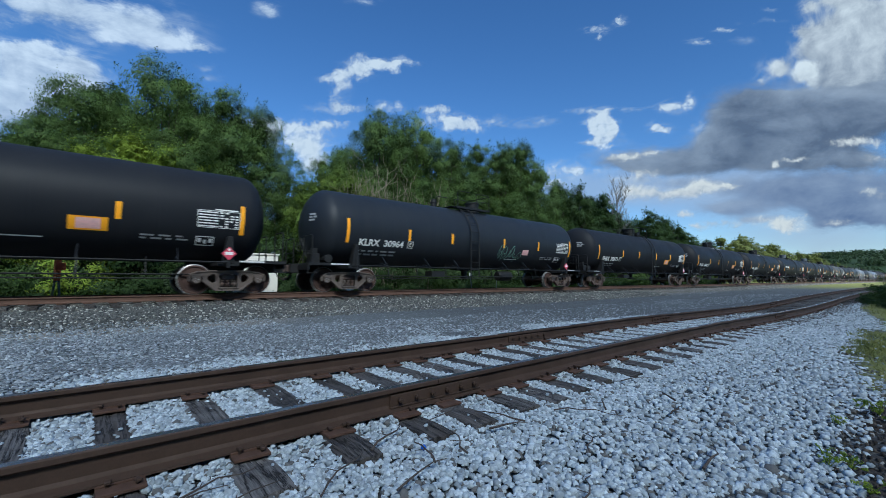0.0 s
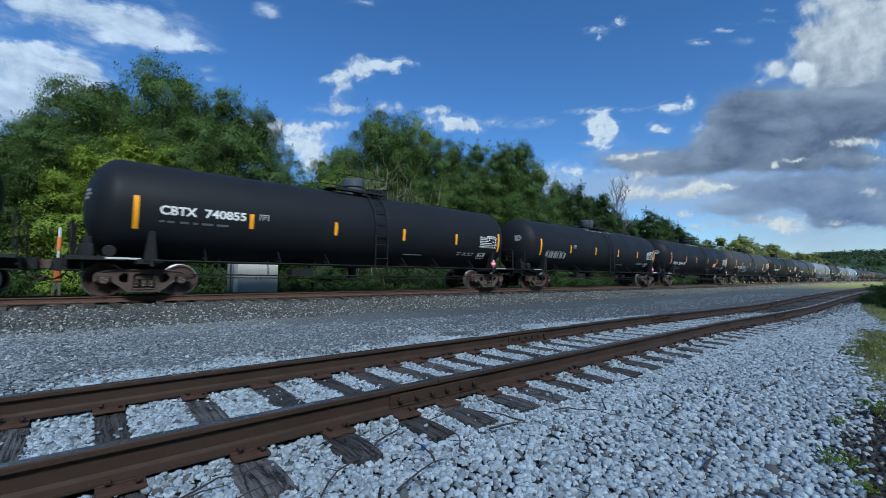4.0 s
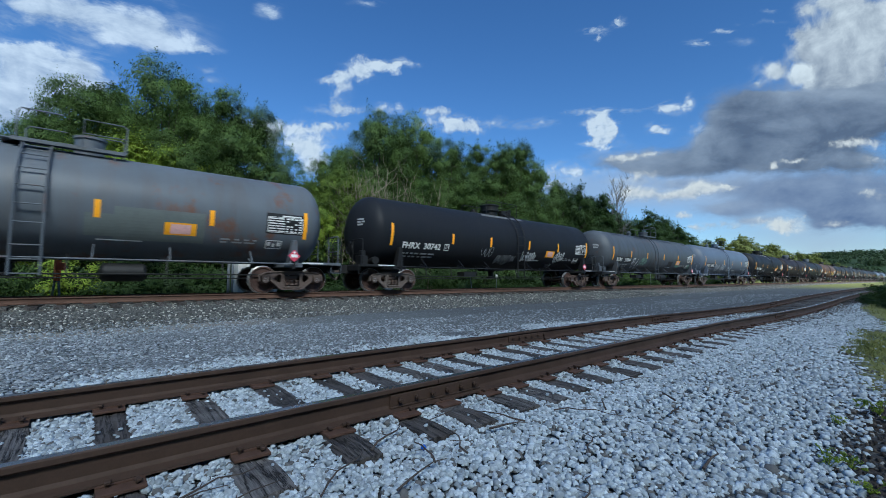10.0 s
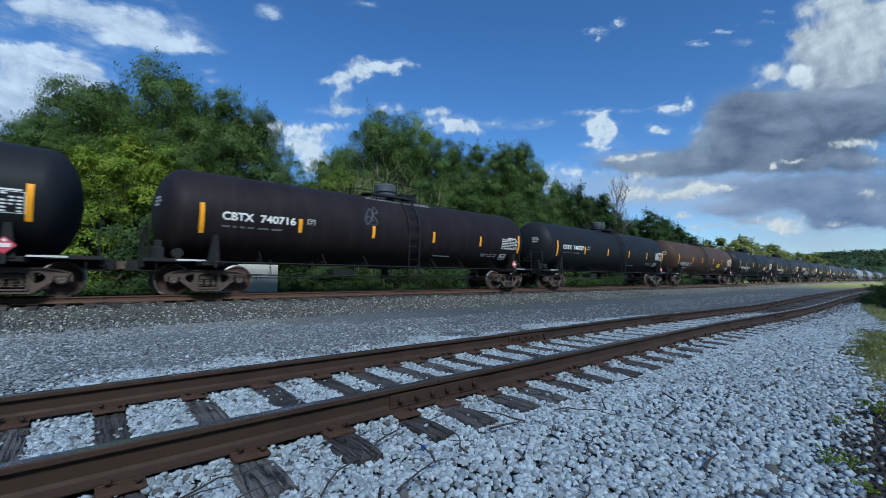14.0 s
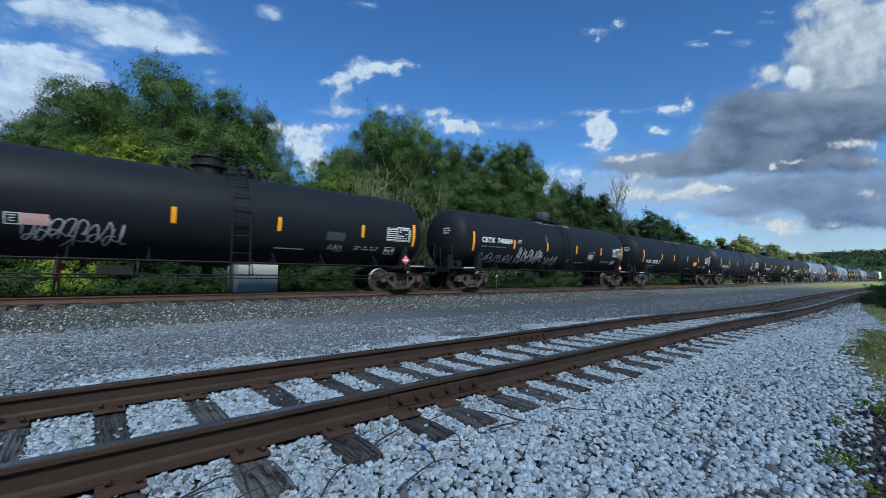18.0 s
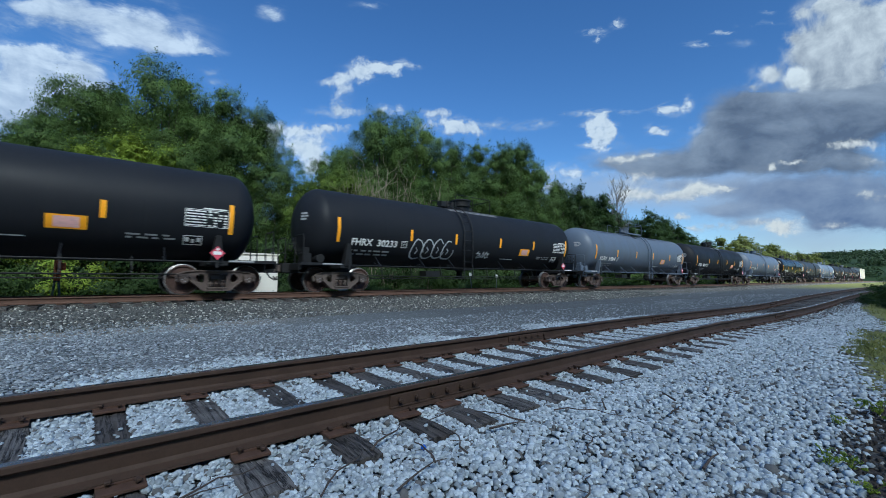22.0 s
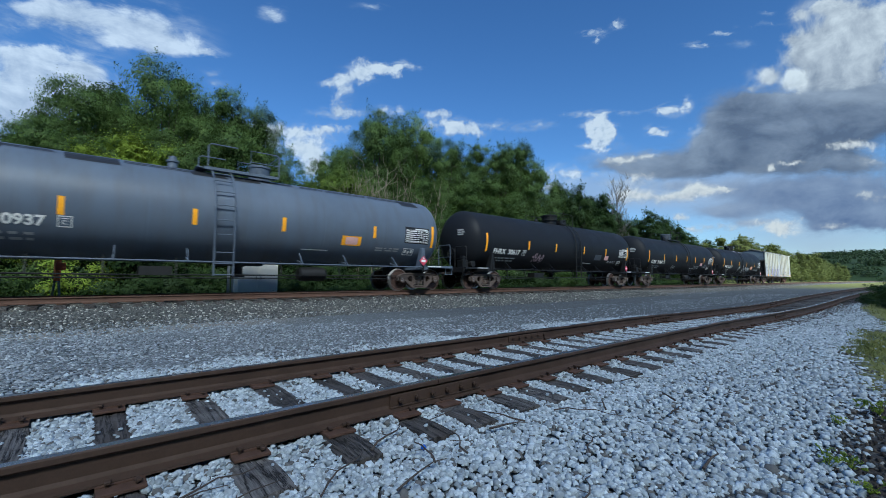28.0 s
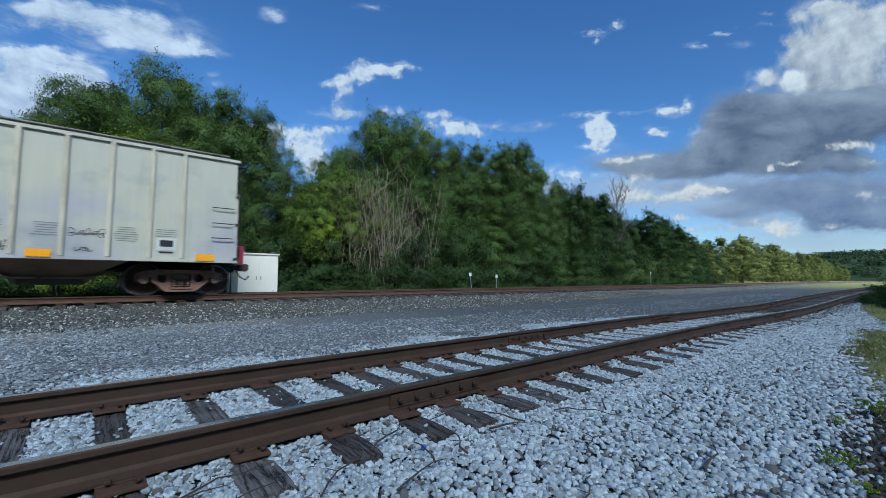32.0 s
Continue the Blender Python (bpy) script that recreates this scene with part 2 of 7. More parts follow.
def ground_paint():
    k = Nodes("ground_cover")
    pos = k.coord(which="Position")
    sep = k.n("SeparateXYZ", Vector=pos)
    x, y = sep.outputs[0], sep.outputs[1]
    wob = k.math("MULTIPLY", k.math("SUBTRACT", k.noise(pos, 0.9, 5, 0.65), 0.5), 1.3)
    fine = k.math("MULTIPLY", k.math("SUBTRACT", k.noise(pos, 9.0, 4, 0.7), 0.5), 0.9)
    yy = k.math("ADD", k.math("ADD", y, wob), fine)

    def cells(scale):
        v = k.n("TexVoronoi", Vector=pos, Scale=scale)
        grey = k.n("SeparateColor", Color=v.outputs["Color"]).outputs[0]
        return grey, v.outputs["Distance"]

    ga, da = cells(24.0)
    gb, db = cells(30.0)
    white = k.mix(k.span(x, 14, 32), k.mix(ga, (0.045, 0.050, 0.054), (0.17, 0.185, 0.20)), k.mix(ga, (0.10, 0.11, 0.115), (0.40, 0.43, 0.44)))
    white = k.mix(k.span(da, 0.25, 0.75), white, (0.04, 0.04, 0.038))
    grey = k.mix(gb, (0.10, 0.11, 0.118), (0.35, 0.38, 0.40))
    grey = k.mix(k.math("GREATER_THAN", gb, 0.965), grey, (0.44, 0.44, 0.42))
    grey = k.mix(k.span(db, 0.3, 0.8), grey, (0.03, 0.03, 0.03))
    dust = k.mix(k.noise(pos, 1.6, 5, 0.7), (0.105, 0.115, 0.122), (0.205, 0.222, 0.230))
    grey = k.mix(k.span(k.noise(pos, 0.45, 4), 0.45, 0.65, 0.0, 0.5), grey, dust)
    grey = k.mix(k.span(k.math("ADD", x, wob), 3.0, 10.0, 0.0, 0.8), grey, k.mix(gb, (0.045, 0.049, 0.052), (0.105, 0.113, 0.118)))
    shoulder = k.mix(gb, (0.033, 0.032, 0.030), (0.20, 0.19, 0.165))
    shoulder = k.mix(k.math("GREATER_THAN", gb, 0.94), shoulder, (0.55, 0.53, 0.50))
    shoulder = k.mix(k.span(k.noise(pos, 0.5, 3), 0.5, 0.7, 0.0, 0.35), shoulder, (0.18, 0.155, 0.12))
    soil = k.mix(k.noise(pos, 14.0, 5, 0.7), (0.018, 0.014, 0.011), (0.075, 0.06, 0.048))
    grass = k.mix(k.noise(pos, 1.2, 6, 0.7), (0.08, 0.10, 0.025), (0.26, 0.25, 0.09))
    sand = k.math("MULTIPLY", k.span(k.math("ABSOLUTE", k.math("SUBTRACT", yy, 10.9)), 0.9, 0.2), k.span(x, 5.0, 1.5))
    grey = k.mix(k.math("MULTIPLY", sand, 0.6), grey, (0.27, 0.235, 0.175))
    col = k.mix(k.span(k.math("ADD", yy, k.span(x, 13, 19, 0.0, 3.6)), 5.85, 6.1), white, grey)
    col = k.mix(k.span(yy, 11.3, 12.0), col, shoulder)
    col = k.mix(k.span(yy, 17.2, 18.6), col, grass)
    edge = k.math("ADD", k.math("MULTIPLY", k.span(x, 1.0, 9.5), 0.62), k.math("MULTIPLY", k.span(x, 15.5, 24.0), 0.95))
    low = k.mix(k.span(k.math("ADD", x, wob), 5.6, 7.2), soil, grass)
    col = k.mix(k.span(k.math("SUBTRACT", yy, edge), 0.0, 0.25), low, col)
    col = k.mix(k.span(y, -1.2, -2.2), col, grass)
    off = k.math("MULTIPLY", k.span(k.math("ABSOLUTE", k.math("SUBTRACT", y, 15.4)), 2.4, 3.4), k.span(k.math("ABSOLUTE", k.math("SUBTRACT", y, 3.4)), 1.6, 2.4))
    col = k.mix(k.math("MULTIPLY", k.span(k.math("ADD", x, k.math("MULTIPLY", wob, 9.0)), 62, 92), off), col, grass)
    h = k.math("SUBTRACT", 1.0, da)
    return k.set(col, 0.9, 0.0, k.math("ADD", h, k.noise(pos, 3.0, 4)), 0.55, 0.02, spec=0.2)


M_GROUND = ground_paint()
M_WHITE_STONE = stone_paint("white_gravel", (0.25, 0.285, 0.31), (0.61, 0.675, 0.725), (0.12, 0.115, 0.11), 0.07)
M_GREY_STONE = stone_paint("grey_gravel", (0.13, 0.146, 0.160), (0.44, 0.48, 0.515), (0.58, 0.62, 0.64), 0.05)
M_SHOULDER_STONE = stone_paint("ballast_stone", (0.035, 0.037, 0.038), (0.17, 0.175, 0.165), (0.52, 0.51, 0.46), 0.10)
M_SOIL_STONE = stone_paint("soil_crumbs", (0.02, 0.016, 0.013), (0.09, 0.075, 0.06), (0.40, 0.39, 0.37), 0.08)
M_WOOD = wood_paint("weathered_tie_wood")
M_RUST = plain("rusty_rail_steel", (0.064, 0.037, 0.024), 0.75, 0.2, 0.6, 2.5, 50.0, 0.3)
M_RUSTMAIN = plain("brown_main_line_rail", (0.120, 0.066, 0.044), 0.75, 0.2, 0.5, 2.5, 50.0, 0.3)
M_RAILTOP = plain("worn_rail_head", (0.42, 0.43, 0.45), 0.22, 0.9, 0.2, 1.5, 30.0, 0.1)
M_RUSTPLATE = plain("orange_rusty_plate", (0.095, 0.050, 0.032), 0.85, 0.15, 0.6, 6.0, 60.0, 0.4)
M_BLACK = tank_paint("black_tank_paint", (0.0160, 0.0176, 0.0220), 0.50, (0.025, 0.025, 0.026), 0.22)
M_SATIN = tank_paint("charcoal_tank_paint", (0.0180, 0.0215, 0.0285), 0.46, (0.035, 0.036, 0.038), 0.30, 0.0, 0.24)
M_GLOSS = tank_paint("gloss_black_tank_paint", (0.008, 0.008, 0.010), 0.20, (0.02, 0.02, 0.02), 0.25)
M_SLATE = tank_paint("slate_tank_paint", (0.026, 0.031, 0.039), 0.44, (0.06, 0.055, 0.05), 0.5)
M_DUSTY = tank_paint("dusty_grey_tank_paint", (0.040, 0.041, 0.043), 0.52, (0.10, 0.095, 0.085), 0.6, 0.2)
M_BLUE = tank_paint("blue_grey_tank_paint", (0.104, 0.128, 0.172), 0.44, (0.085, 0.083, 0.08), 0.5, 0.0, 0.30)
M_BLUERUST = tank_paint("rust_stained_blue_grey_paint", (0.108, 0.122, 0.142), 0.44, (0.10, 0.085, 0.075), 0.55, 0.8, 0.28)
M_DIRTY = tank_paint("grimy_blue_grey_paint", (0.075, 0.084, 0.098), 0.46, (0.035, 0.032, 0.03), 0.8, 0.35, 0.3)
M_BROWN = tank_paint("brown_tank_paint", (0.055, 0.034, 0.026), 0.5, (0.10, 0.06, 0.04), 0.7, 0.6)
M_PLUM = tank_paint("plum_black_tank_paint", (0.0165, 0.0135, 0.0165), 0.52, (0.05, 0.04, 0.04), 0.35)
M_PATCHPALE = plain("pale_overpaint", (0.145, 0.165, 0.160), 0.55, 0.0, 0.6, 2.0, 12.0, 0.05, 0.6)
M_UNDER = plain("black_underframe", (0.007, 0.007, 0.008), 0.65, 0.0, 0.6, 3.0, 25.0, 0.3)
M_TRUCK = truck_paint("grimy_truck_steel", (0.082, 0.050, 0.039), (0.112, 0.090, 0.078))
# Redder truck steel, its colour lightened to look lit under the hopper's overhang.
M_TRUCKRED_LIT = truck_paint("lightened_red_brown_truck_steel", (0.24, 0.135, 0.100), (0.28, 0.205, 0.165))
M_WHEEL = plain("rusty_wheel_steel", (0.088, 0.050, 0.039), 0.75, 0.1, 0.6, 5.0, 40.0, 0.3)
M_TREAD = plain("worn_wheel_tread", (0.40, 0.385, 0.375), 0.42, 0.7, 0.5, 5.0, 40.0, 0.1)
M_LETTER = plain("white_stencil_paint", (0.84, 0.84, 0.82), 0.6, 0.0, 0.2, 4.0, 60.0, 0.05)
M_FAINT = plain("faded_stencil_paint", (0.40, 0.41, 0.42), 0.6, 0.0, 0.5, 4.0, 60.0, 0.05)
M_YELLOW = plain("yellow_reflective_tape", (1.0, 0.43, 0.008), 0.4, 0.0, 0.2, 5.0, 60.0, 0.05, 0.7)
M_LEMON = plain("lemon_yellow_paint", (0.72, 0.55, 0.02), 0.5)
M_PINK = plain("pink_white_label", (0.85, 0.50, 0.48), 0.5, 0.0, 0.4, 14.0, 60.0, 0.05)
M_RED = plain("red_placard", (0.62, 0.07, 0.12), 0.5, 0.0, 0.3)
M_PATCHBLACK = plain("black_renumbering_patch", (0.008, 0.008, 0.009), 0.45)
M_WORN = plain("worn_dark_paint", (0.020, 0.021, 0.024), 0.55, 0.0, 0.5, 2.0, 20.0, 0.1)
M_PATCHGREY = plain("grey_paint_patch", (0.07, 0.08, 0.10), 0.5)
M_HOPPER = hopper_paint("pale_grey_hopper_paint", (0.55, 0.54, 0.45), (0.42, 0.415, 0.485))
M_RIB = tank_paint("pale_cream_rib_paint", (0.56, 0.52, 0.42), 0.55, (0.26, 0.22, 0.17), 0.7, 0.35)
M_BAY = plain("grimy_brown_bay_paint", (0.30, 0.21, 0.15), 0.75, 0.0, 0.7, 2.0, 18.0, 0.3)
M_HOPPERDARK = plain("grimy_hopper_end", (0.24, 0.225, 0.205), 0.6, 0.0, 0.7, 1.6, 20.0, 0.2, 0.35)
# Brown of the lower car end, with its shadow put into the dark colour.
M_ENDSHADE = plain("shaded_brown_end_sheet", (0.115, 0.095, 0.080), 0.7, 0.0, 0.7, 1.6, 20.0, 0.2, 0.4)
M_ENDSHEET = tank_paint("blue_grey_end_sheet", (0.20, 0.24, 0.28), 0.5, (0.10, 0.10, 0.10), 0.5, 0.1)
M_LILAC = plain("lilac_spray_paint", (0.29, 0.265, 0.40), 0.6)
M_PALE = plain("pale_spray_outline", (0.60, 0.59, 0.66), 0.6)
M_PINKPATCH = plain("pale_pink_patch", (0.50, 0.44, 0.52), 0.6)
M_WHITEPATCH = plain("pale_repainted_patch", (0.54, 0.55, 0.52), 0.6)
M_HOPPERPRINT = plain("faded_grey_print", (0.22, 0.23, 0.23), 0.6)
M_TOPPAD = plain("scuffed_grey_top_plate", (0.24, 0.235, 0.24), 0.6, 0.0, 0.6, 5.0, 30.0, 0.2)
M_INK = plain("dark_marker_paint", (0.02, 0.02, 0.03), 0.6)
M_SPRAY = plain("white_spray_paint", (0.60, 0.62, 0.64), 0.6)
M_GREENSPRAY = plain("green_spray_paint", (0.22, 0.38, 0.30), 0.6)
M_PINKSPRAY = plain("pink_spray_paint", (0.55, 0.40, 0.46), 0.6)
M_CABINET = plain("white_cabinet_paint", (0.84, 0.81, 0.74), 0.45, 0.0, 0.2, 1.2, 25.0, 0.05, 0.75)
M_GALV = plain("galvanised_steel", (0.34, 0.36, 0.38), 0.45, 0.6, 0.4)
M_ORANGE = plain("orange_marker_paint", (0.95, 0.27, 0.07), 0.55)
M_MARKERRED = plain("faded_red_plate", (0.90, 0.22, 0.10), 0.55)
M_SIGNWHITE = plain("white_sign_paint", (0.70, 0.70, 0.68), 0.5)
M_BARK = plain("grey_brown_bark", (0.075, 0.060, 0.048), 0.9, 0.0, 0.7, 3.0, 18.0, 0.8)
M_DEAD = plain("bleached_dead_wood", (0.245, 0.205, 0.155), 0.9, 0.0, 0.6, 3.0, 30.0, 0.5)
M_BAREWOOD = plain("grey_bare_wood", (0.15, 0.135, 0.12), 0.9, 0.0, 0.5, 3.0, 30.0, 0.5)
M_TWIG = plain("dark_fallen_twig", (0.075, 0.058, 0.048), 0.9, 0.0, 0.5, 20.0, 80.0, 0.5)
M_LEAF = leaf_paint("dark_green_leaves", (0.036, 0.068, 0.018), (0.108, 0.168, 0.042))
M_LEAF2 = leaf_paint("green_leaves", (0.044, 0.080, 0.019), (0.124, 0.190, 0.046))
# Darker copy of the green leaves; the wood's shade is put into its colour.
M_LEAF_SHADE = leaf_paint("shaded_green_leaves", (0.019, 0.039, 0.011), (0.050, 0.085, 0.022))
M_LEAF3 = leaf_paint("yellow_green_leaves", (0.120, 0.185, 0.020), (0.31, 0.40, 0.05))
M_LEAF6 = leaf_paint("fresh_green_leaves", (0.072, 0.118, 0.020), (0.19, 0.265, 0.05))
# Olive leaves for far trees, lightened and warmed in colour to look sunlit.
M_LEAF_SUNNY = leaf_paint("sun_warmed_olive_leaves", (0.075, 0.098, 0.024), (0.175, 0.195, 0.058))
M_WOODS = leaf_paint("far_wood_leaves", (0.014, 0.029, 0.013), (0.036, 0.058, 0.024))
M_GRASS = leaf_paint("meadow_grass", (0.14, 0.165, 0.045), (0.33, 0.33, 0.12))
M_BLUEPLASTIC = plain("blue_plastic", (0.02, 0.10, 0.45), 0.4)


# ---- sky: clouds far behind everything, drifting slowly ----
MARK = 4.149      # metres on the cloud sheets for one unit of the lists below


def cloud_paint(name, blobs, bright, dark, warp, size, grain, lo, hi, mottle, opaque, relief, stretch, wisp):
    """Clouds that glow by scattered daylight. blobs: centre, half width, half height, density and brightness of each heap of cloud;
    noise bends them and eats into them, relief lights their heaps from one side, stretch draws them out in streaks (length, angle),
    wisp leaves a thin torn veil round them."""
    k = Nodes(name)
    pos = k.n("VectorMath", _0=k.n("TexCoord").outputs["Object"], _1=(1 / MARK,) * 3)
    pos.operation = "MULTIPLY"
    pos = pos.outputs[0]
    turned = k.n("Mapping", Vector=pos, Rotation=(0, 0, radians(-stretch[1]))).outputs[0]
    grainy = k.n("Mapping", Vector=turned, Scale=(1 / stretch[0], 1, 1)).outputs[0]

    def bent(vec, scale, amount):
        c = k.n("VectorMath", _0=k.n("TexNoise", Vector=vec, Scale=scale, Detail=6.0, Roughness=0.6).outputs["Color"], _1=(0.5, 0.5, 0.5))
        c.operation = "SUBTRACT"
        m = k.n("VectorMath", _0=c.outputs[0], _1=(amount, amount, 0))
        m.operation = "MULTIPLY"
        return m.outputs[0]

    drawn = k.n("VectorMath", _0=pos, _1=bent(grainy, 0.8 / size, warp)).outputs[0]
    drawn = k.n("VectorMath", _0=drawn, _1=bent(grainy, 5.0 / size, warp * 0.22)).outputs[0]
    s = k.n("SeparateXYZ", Vector=drawn)
    x, y = s.outputs[0], s.outputs[1]
    total, light = 0.0001, 0.0
    for cx, cy, rx, ry, amount, tone in blobs:
        du = k.math("DIVIDE", k.math("SUBTRACT", x, float(cx)), float(rx))
        dv = k.math("DIVIDE", k.math("SUBTRACT", y, float(cy)), float(ry))
        w = k.math("MULTIPLY", k.math("EXPONENT", k.math("MULTIPLY", k.math("ADD", k.math("MULTIPLY", du, du), k.math("MULTIPLY", dv, dv)), -1.25)), float(amount))
        light = k.math("MULTIPLY_ADD", w, k.math("ADD", k.math("MULTIPLY", dv, 0.12), float(tone)), light)
        total = k.math("ADD", total, w)

    def heap(v, detail):
        return k.n("TexNoise", Vector=v, Scale=1.7 / size, Detail=detail, Roughness=0.60, Distortion=0.35).outputs[0]

    n1 = heap(grainy, 11.0)
    d = k.math("MULTIPLY_ADD", k.math("SUBTRACT", n1, 0.5), grain * 2.6, k.math("MINIMUM", total, 1.15))
    body = k.math("MULTIPLY", k.span(d, lo, hi, 0.0, 1.0, True), k.span(total, 0.04, 0.22, 0.0, 1.0, True))
    if wisp:
        torn = k.n("TexNoise", Vector=k.n("Mapping", Vector=turned, Scale=(0.45 / stretch[0], 1, 1), Location=(31, 17, 0)).outputs[0], Scale=2.0 / size, Detail=9.0, Roughness=0.62, Distortion=0.6).outputs[0]
        veil = k.math("MULTIPLY", k.span(torn, 0.42, 0.72, 0.0, wisp, True), k.span(total, 0.02, 0.45, 0.0, 1.0, True))
        body = k.math("MAXIMUM", body, veil)
    alpha = k.math("MULTIPLY", body, opaque)
    side = k.n("VectorMath", _0=grainy, _1=(-0.14 * size, 0.16 * size, 0)).outputs[0]
    tone = k.math("MULTIPLY_ADD", k.math("SUBTRACT", heap(grainy, 5.0), heap(side, 5.0)), relief, k.math("DIVIDE", light, total))
    n2 = k.n("TexNoise", Vector=grainy, Scale=1.0 / size, Detail=6.0, Roughness=0.55, Distortion=0.4).outputs[0]
    tone = k.math("MULTIPLY_ADD", k.math("SUBTRACT", n2, 0.5), mottle, tone)
    col = k.mix(k.span(tone, 0.0, 1.0), dark, bright)
    e = k.n("Emission", Color=col, Strength=CLOUD_GLOW)
    m = k.n("MixShader", _0=alpha, _1=k.n("BsdfTransparent").outputs[0], _2=e.outputs[0])
    k.t.links.new(m.outputs[0], k.out.inputs[0])
    return k.m


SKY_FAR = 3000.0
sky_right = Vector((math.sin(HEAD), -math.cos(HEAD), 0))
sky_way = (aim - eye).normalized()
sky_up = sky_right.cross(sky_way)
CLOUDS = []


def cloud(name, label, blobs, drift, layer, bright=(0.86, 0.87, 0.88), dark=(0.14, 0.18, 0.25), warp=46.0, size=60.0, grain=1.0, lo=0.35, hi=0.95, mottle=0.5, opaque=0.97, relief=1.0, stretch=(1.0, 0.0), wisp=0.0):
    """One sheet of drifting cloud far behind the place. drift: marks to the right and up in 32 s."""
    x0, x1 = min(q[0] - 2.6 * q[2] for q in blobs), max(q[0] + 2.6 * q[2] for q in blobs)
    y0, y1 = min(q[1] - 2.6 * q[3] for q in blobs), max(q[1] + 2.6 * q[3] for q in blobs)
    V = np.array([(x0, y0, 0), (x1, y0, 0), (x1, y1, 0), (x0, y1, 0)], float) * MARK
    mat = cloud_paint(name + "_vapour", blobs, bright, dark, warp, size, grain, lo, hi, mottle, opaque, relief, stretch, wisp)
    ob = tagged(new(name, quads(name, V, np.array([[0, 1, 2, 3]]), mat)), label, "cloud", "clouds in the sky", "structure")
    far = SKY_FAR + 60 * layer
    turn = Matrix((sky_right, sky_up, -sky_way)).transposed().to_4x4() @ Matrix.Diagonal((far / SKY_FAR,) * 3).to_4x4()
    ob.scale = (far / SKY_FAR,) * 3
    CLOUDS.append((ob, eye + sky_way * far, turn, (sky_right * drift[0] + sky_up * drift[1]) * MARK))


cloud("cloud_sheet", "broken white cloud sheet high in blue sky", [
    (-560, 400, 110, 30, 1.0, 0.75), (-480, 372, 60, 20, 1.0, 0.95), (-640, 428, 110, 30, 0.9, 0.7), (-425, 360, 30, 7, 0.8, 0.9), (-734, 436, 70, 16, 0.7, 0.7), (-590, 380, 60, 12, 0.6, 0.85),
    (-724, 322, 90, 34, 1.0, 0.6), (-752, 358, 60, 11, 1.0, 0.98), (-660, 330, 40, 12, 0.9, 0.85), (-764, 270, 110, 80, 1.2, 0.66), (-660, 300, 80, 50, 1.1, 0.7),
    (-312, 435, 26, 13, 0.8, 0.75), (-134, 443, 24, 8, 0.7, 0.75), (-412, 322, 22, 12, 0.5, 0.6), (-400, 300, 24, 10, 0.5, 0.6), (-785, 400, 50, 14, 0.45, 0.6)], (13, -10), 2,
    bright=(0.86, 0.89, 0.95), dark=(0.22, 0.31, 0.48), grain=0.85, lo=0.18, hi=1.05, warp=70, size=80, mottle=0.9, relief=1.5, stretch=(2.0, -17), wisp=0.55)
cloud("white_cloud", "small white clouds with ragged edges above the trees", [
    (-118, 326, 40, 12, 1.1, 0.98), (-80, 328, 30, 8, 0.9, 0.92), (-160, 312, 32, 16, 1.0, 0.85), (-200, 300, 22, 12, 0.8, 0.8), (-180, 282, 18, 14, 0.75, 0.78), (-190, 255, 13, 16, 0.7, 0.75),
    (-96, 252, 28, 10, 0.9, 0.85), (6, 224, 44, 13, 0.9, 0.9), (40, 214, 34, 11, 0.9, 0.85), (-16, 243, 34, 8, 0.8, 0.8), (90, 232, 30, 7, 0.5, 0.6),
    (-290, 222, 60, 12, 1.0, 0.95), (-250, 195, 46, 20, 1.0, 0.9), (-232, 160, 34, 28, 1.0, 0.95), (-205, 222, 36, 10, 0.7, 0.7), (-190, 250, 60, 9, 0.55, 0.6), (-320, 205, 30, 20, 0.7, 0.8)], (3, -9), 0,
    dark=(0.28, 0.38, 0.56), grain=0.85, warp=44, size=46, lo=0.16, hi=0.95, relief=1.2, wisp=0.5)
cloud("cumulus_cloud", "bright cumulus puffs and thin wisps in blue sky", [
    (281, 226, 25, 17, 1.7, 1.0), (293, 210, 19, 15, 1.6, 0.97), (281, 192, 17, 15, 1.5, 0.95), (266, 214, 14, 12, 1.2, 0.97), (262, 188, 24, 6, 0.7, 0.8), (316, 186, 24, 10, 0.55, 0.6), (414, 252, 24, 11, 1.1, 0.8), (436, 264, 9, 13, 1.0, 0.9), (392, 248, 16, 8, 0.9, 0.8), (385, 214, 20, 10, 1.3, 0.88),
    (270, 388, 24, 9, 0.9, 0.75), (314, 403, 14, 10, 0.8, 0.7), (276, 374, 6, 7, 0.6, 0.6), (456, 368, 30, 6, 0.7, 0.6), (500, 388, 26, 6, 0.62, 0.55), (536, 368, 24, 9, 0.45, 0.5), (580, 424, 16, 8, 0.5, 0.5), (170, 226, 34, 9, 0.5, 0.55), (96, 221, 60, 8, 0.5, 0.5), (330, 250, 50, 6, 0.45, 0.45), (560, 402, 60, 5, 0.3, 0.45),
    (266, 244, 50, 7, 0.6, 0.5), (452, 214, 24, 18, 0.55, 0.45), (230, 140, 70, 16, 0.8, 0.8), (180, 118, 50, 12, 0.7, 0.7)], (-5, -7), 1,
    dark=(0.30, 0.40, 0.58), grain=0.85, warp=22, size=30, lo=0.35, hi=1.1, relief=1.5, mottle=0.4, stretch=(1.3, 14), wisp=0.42)
